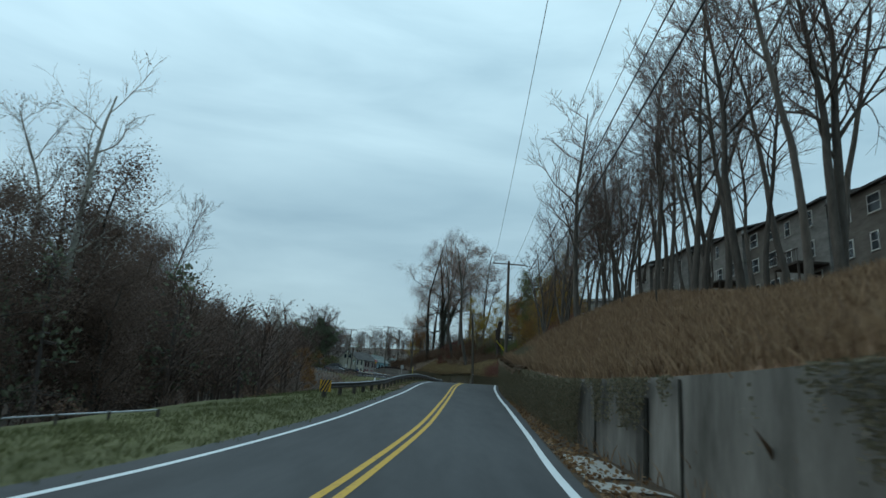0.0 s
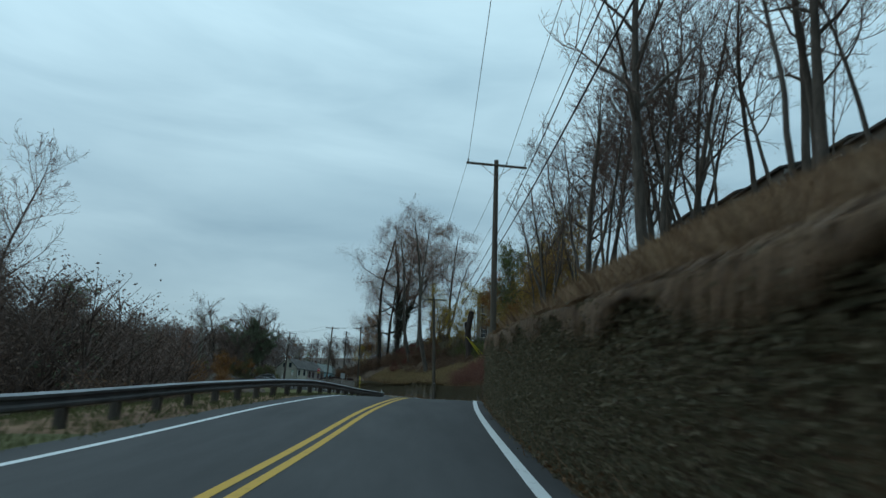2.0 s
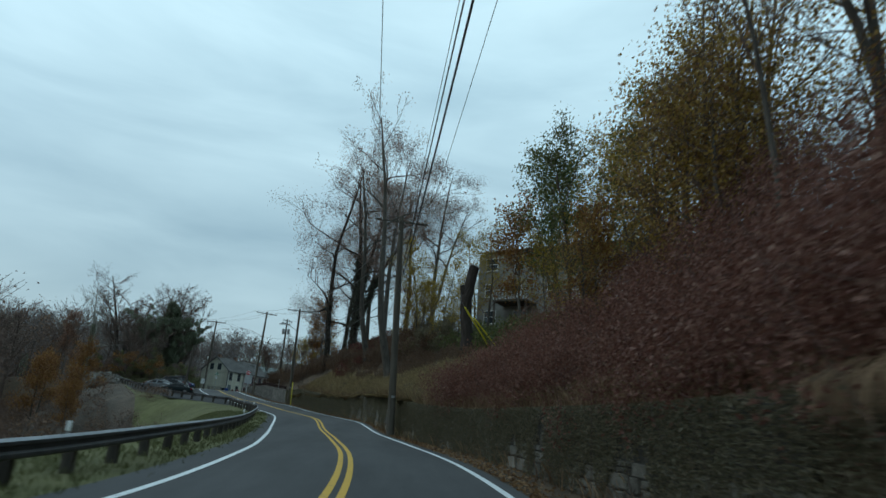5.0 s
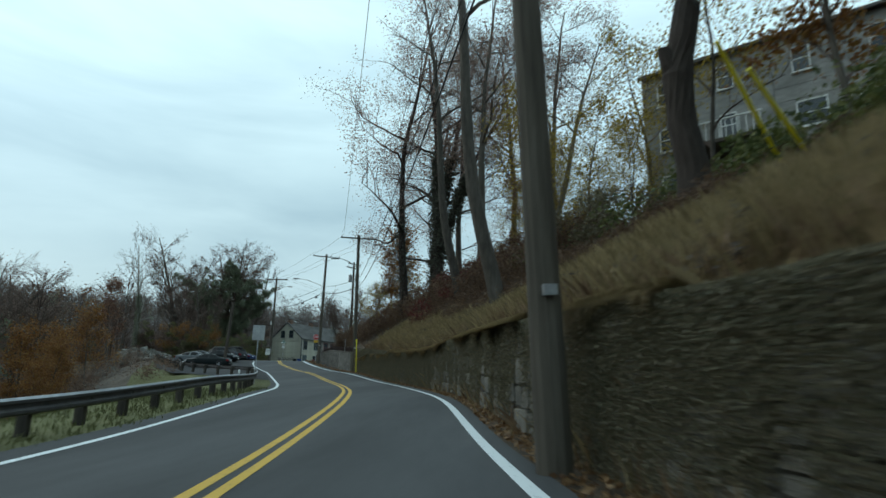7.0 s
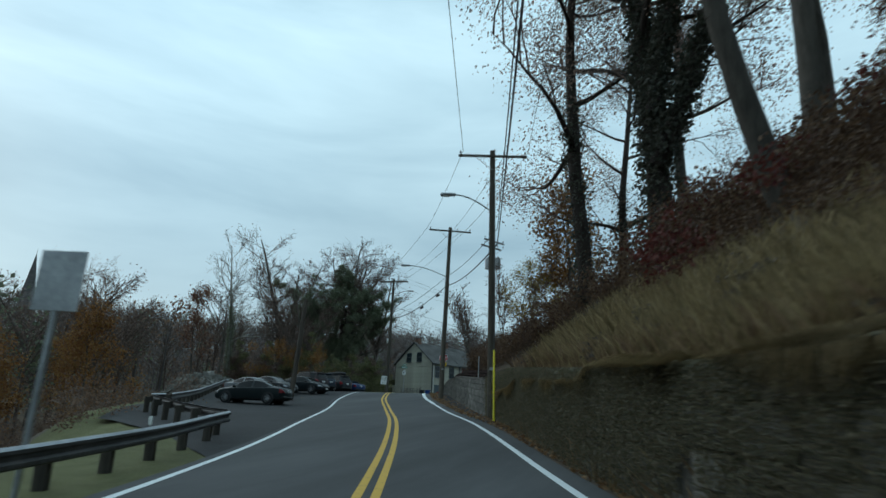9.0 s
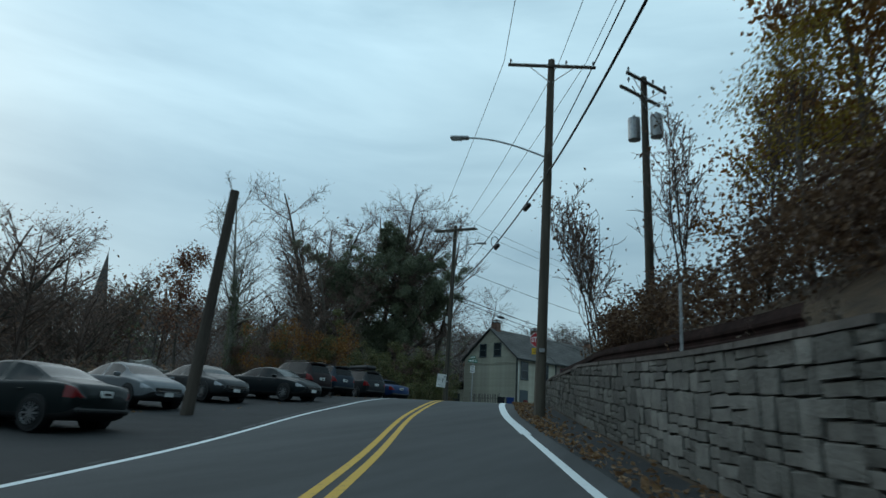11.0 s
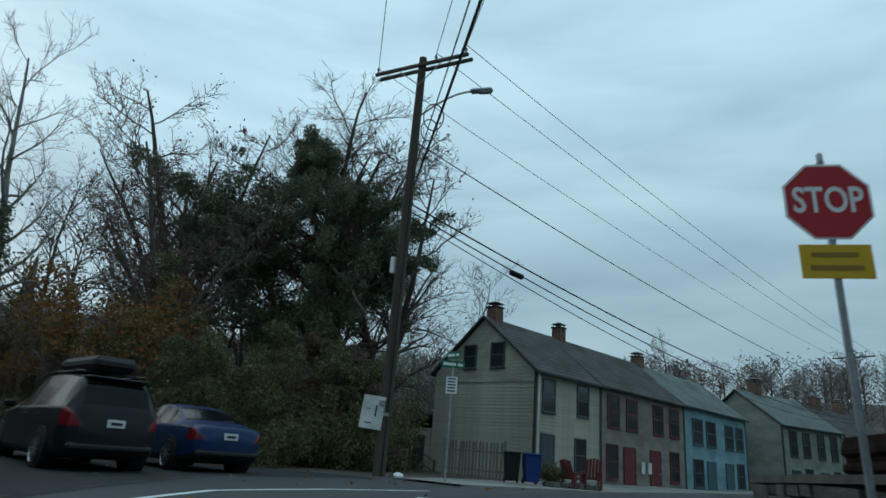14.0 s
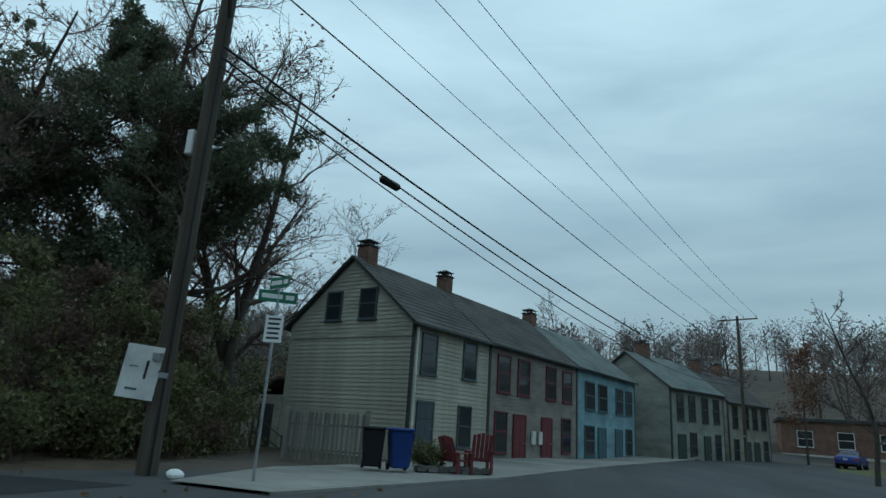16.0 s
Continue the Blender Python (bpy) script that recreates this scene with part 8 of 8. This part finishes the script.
droop("hanging_straw", "long straw grass hanging over the ivy face", 34, 84, 17000, 0.6, M_BLADES, 35)
droop("hanging_straw_low", "straw grass hanging over the stone wall", 114, 166, 14000, 0.55, M_STRAW, 36)


# low rail fence where the lawn drops away
fence = tagged(new("rail_fence"), "low rail fence on dark posts at the lawn edge, pale rail standing in for sky-lit paving", "fence")
fa, fb = np.array([-16.5, 19.4]), np.array([-9.7, 23.1])
fp = [fa + (fb - fa) * k / 5 for k in range(6)]
for p in fp:
    o = part("post", boxed(-0.05, 0.05, -0.05, 0.05, -0.4, 0.3, bevel=0.008), M_POST, fence)
    o.matrix_local = pose(p[0], p[1], land1(p[0], p[1]), 0, 0, 28)
# the rail's pale colour stands in for sky-lit paving beyond the dark fence
for p, q in zip(fp[:-1], fp[1:]):
    zp, zq = land1(p[0], p[1]) + 0.27, land1(q[0], q[1]) + 0.27
    part("rail", tubed((p[0], p[1], zp), (q[0], q[1], zq), 0.035, n=8), M_RAILTOP, fence)


# heap of rubble by the car park, and the far church spire
rg = np.random.default_rng(61)
heap = tagged(new("rubble_heap"), "heap of pale grey rubble beyond the guardrail", "rubble", kind="stuff")
V, F = [], []
for k in range(420):
    a, r_ = rg.uniform(0, 6.28), rg.uniform(0, 1) ** 0.6
    hx, hy = math.cos(a) * r_ * 6.5, math.sin(a) * r_ * 4.0
    gx, gy = -42.0 + hx, 189.0 + hy
    c = np.array([gx, gy, land1(gx, gy) + 2.6 * (1 - r_) + rg.uniform(-0.2, 0.1)])
    s_ = rg.uniform(0.2, 0.55)
    q = rg.normal(0, 1, (8, 3)) * 0.18 + np.array([(i, j, l) for i in (-1, 1) for j in (-1, 1) for l in (-0.7, 0.7)]) * 0.6
    V.append(c + q * s_)
    F += [tuple(8 * k + i for i in t_) for t_ in ((0, 1, 3, 2), (4, 6, 7, 5), (0, 4, 5, 1), (2, 3, 7, 6), (0, 2, 6, 4), (1, 5, 7, 3))]
tagged(part("stones", mesh_np("stones", np.concatenate(V), F, M_BLOCK), None, heap), kind="stuff")
sp_ = tagged(new("church_spire"), "dark slate church spire above the far woods", "church")
part("tower", boxed(-3.2, 3.2, -3.2, 3.2, -30, 4, bevel=0.1), M_BLOCK, sp_)
part("spire", tubed((0, 0, 4), (0, 0, 31), 4.2, 0.15, n=8), M_SHINGLE, sp_)
part("finial", tubed((0, 0, 31), (0, 0, 34), 0.09, 0.05, n=6), M_DARKMETAL, sp_)
sp_.matrix_world = pose(-259, 338.6, 40, 0, 0, 20)


# ---------------------------------------------------------------- woods on the far slopes
def woods(name, label, XY, heights, mat_leaf, seed, twigs=26, leaves=90, leaf=0.55, conifer=False, twig=None):
    rg = np.random.default_rng(seed)
    P0, P1, R0, R1, C = [], [], [], [], []
    for (x, y), h in zip(XY, heights):
        b = np.array([x, y, land1(x, y) - 0.5])
        t = b + np.array([rg.normal(0, 0.04 * h), rg.normal(0, 0.04 * h), h])
        P0.append(b)
        P1.append(t)
        R0.append(0.018 * h)
        R1.append(0.02)
        k = rg.uniform(0.3, 0.95, twigs)[:, None]
        a = rg.uniform(0, 6.28, twigs)
        s = b + (t - b) * k
        ln = h * 0.2 * (1.15 - k[:, 0]) if conifer else h * 0.3 * np.sqrt(np.clip(1.05 - ((k[:, 0] - 0.55) / 0.42) ** 2, 0.03, 1))
        e = s + np.column_stack([np.cos(a) * ln, np.sin(a) * ln, ln * (0.9 if not conifer else -0.1)])
        P0 += list(s)
        P1 += list(e)
        R0 += [0.0035 * h] * twigs
        R1 += [0.02] * twigs
        w = rg.integers(0, twigs, leaves)
        q = rg.uniform(0.35, 1.1, leaves)[:, None]
        C.append(s[w] + (e - s)[w] * q + rg.normal(0, 0.035 * h, (leaves, 3)))
    v1, f1 = frusta(np.array(P0), np.array(P1), np.array(R0), np.array(R1), 3)
    v2, f2 = leaf_quads(np.concatenate(C), leaf, rg)
    v = np.concatenate([v1, v2])
    f = np.concatenate([f1, f2 + len(v1)])
    idx = np.concatenate([np.zeros(len(f1)), np.ones(len(f2))])
    return tagged(new(name, mesh_np(name, v, f, [twig or M_TWIGFAR, mat_leaf], idx)), label, "woods", kind="stuff")


rg = np.random.default_rng(77)
# aerial haze is put into these colours: greyer and paler leaves and twigs
M_HAZE = leafy("hazed_twig_mass", [(0.13, 0.112, 0.108), (0.16, 0.138, 0.132), (0.195, 0.168, 0.158)])
M_TWIGFAR = noisy("hazed_far_twigs", [(0.3, (0.085, 0.072, 0.068)), (0.7, (0.125, 0.107, 0.1))], 0.5, 0.95, 0)
XY, HT = [], []
for k in range(1500):
    y = rg.uniform(20, 400)
    v_ = rg.uniform(27, 75) if k % 3 == 0 else rg.uniform(60, 230)
    x = float(xc(min(y, 216.0))) - v_ - (8 if 140 < y < 215 else 0)
    XY.append((x, y))
    HT.append(rg.uniform(10, 18))
for k in range(620):
    y, x = rg.uniform(272, 470), rg.uniform(-200, 190)
    XY.append((x, y))
    HT.append(rg.uniform(9, 16))
for k in range(90):
    XY.append((rg.uniform(44, 120), rg.uniform(10, 260)))
    HT.append(rg.uniform(10, 16))
XY, HT = np.array(XY), np.array(HT)
sel = rg.uniform(0, 1, len(XY))
# bare woods in the near belt stay brown, those beyond get the haze-grey leaves
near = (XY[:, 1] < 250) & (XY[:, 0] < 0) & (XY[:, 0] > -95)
woods("bare_woods", "leafless woods on the far slopes, aerial haze painted into their grey-brown", XY[(sel < 0.72) & ~near], HT[(sel < 0.72) & ~near], M_HAZE, 5, twigs=34, leaves=170, leaf=0.5)
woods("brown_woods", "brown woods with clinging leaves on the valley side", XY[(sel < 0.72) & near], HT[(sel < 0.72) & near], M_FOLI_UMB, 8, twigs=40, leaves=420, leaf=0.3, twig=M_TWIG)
woods("rust_woods", "rust and orange trees in the far woods", XY[(sel >= 0.72) & (sel < 0.9)], HT[(sel >= 0.72) & (sel < 0.9)] * 0.75, M_FOLI_RUST, 6, leaves=150)
woods("evergreen_woods", "dark evergreens among the far woods", XY[sel >= 0.9], HT[sel >= 0.9] * 1.05, M_FOLI_DARK, 7, leaves=240, conifer=True)
# far white house in the trees, and roofs in the valley
fh = tagged(new("far_house"), "small white gabled house in the distant trees", "house")
bm = bmesh.new()
for y in (0.0, 9.0):
    bm.faces.new([bm.verts.new(p) for p in ((-4, y, -3), (4, y, -3), (4, y, 4), (0, y, 8), (-4, y, 4))])
vs = bm.verts[:]
for i in range(5):
    bm.faces.new((vs[i], vs[(i + 1) % 5], vs[5 + (i + 1) % 5], vs[5 + i]))
bmesh.ops.recalc_face_normals(bm, faces=bm.faces[:])
part("wall", bm, M_TRIMW, fh)
for s in (-1, 1):
    part("roof", boxed(0, 5.9, -0.4, 9.4, 0, 0.2, m=pose(0, 0, 8.1, 0, 45, 0) if s > 0 else pose(0, 0, 8.1, 0, 135, 0)), M_SHINGLEG, fh)
for k in range(2):
    part("window", boxed(-2.2 + 2.8 * k, -1.0 + 2.8 * k, -0.05, 0.05, 0.5, 2.2), M_GLASS, fh)
fh.matrix_world = pose(-95, 303, 14.5, 0, 0, 20)
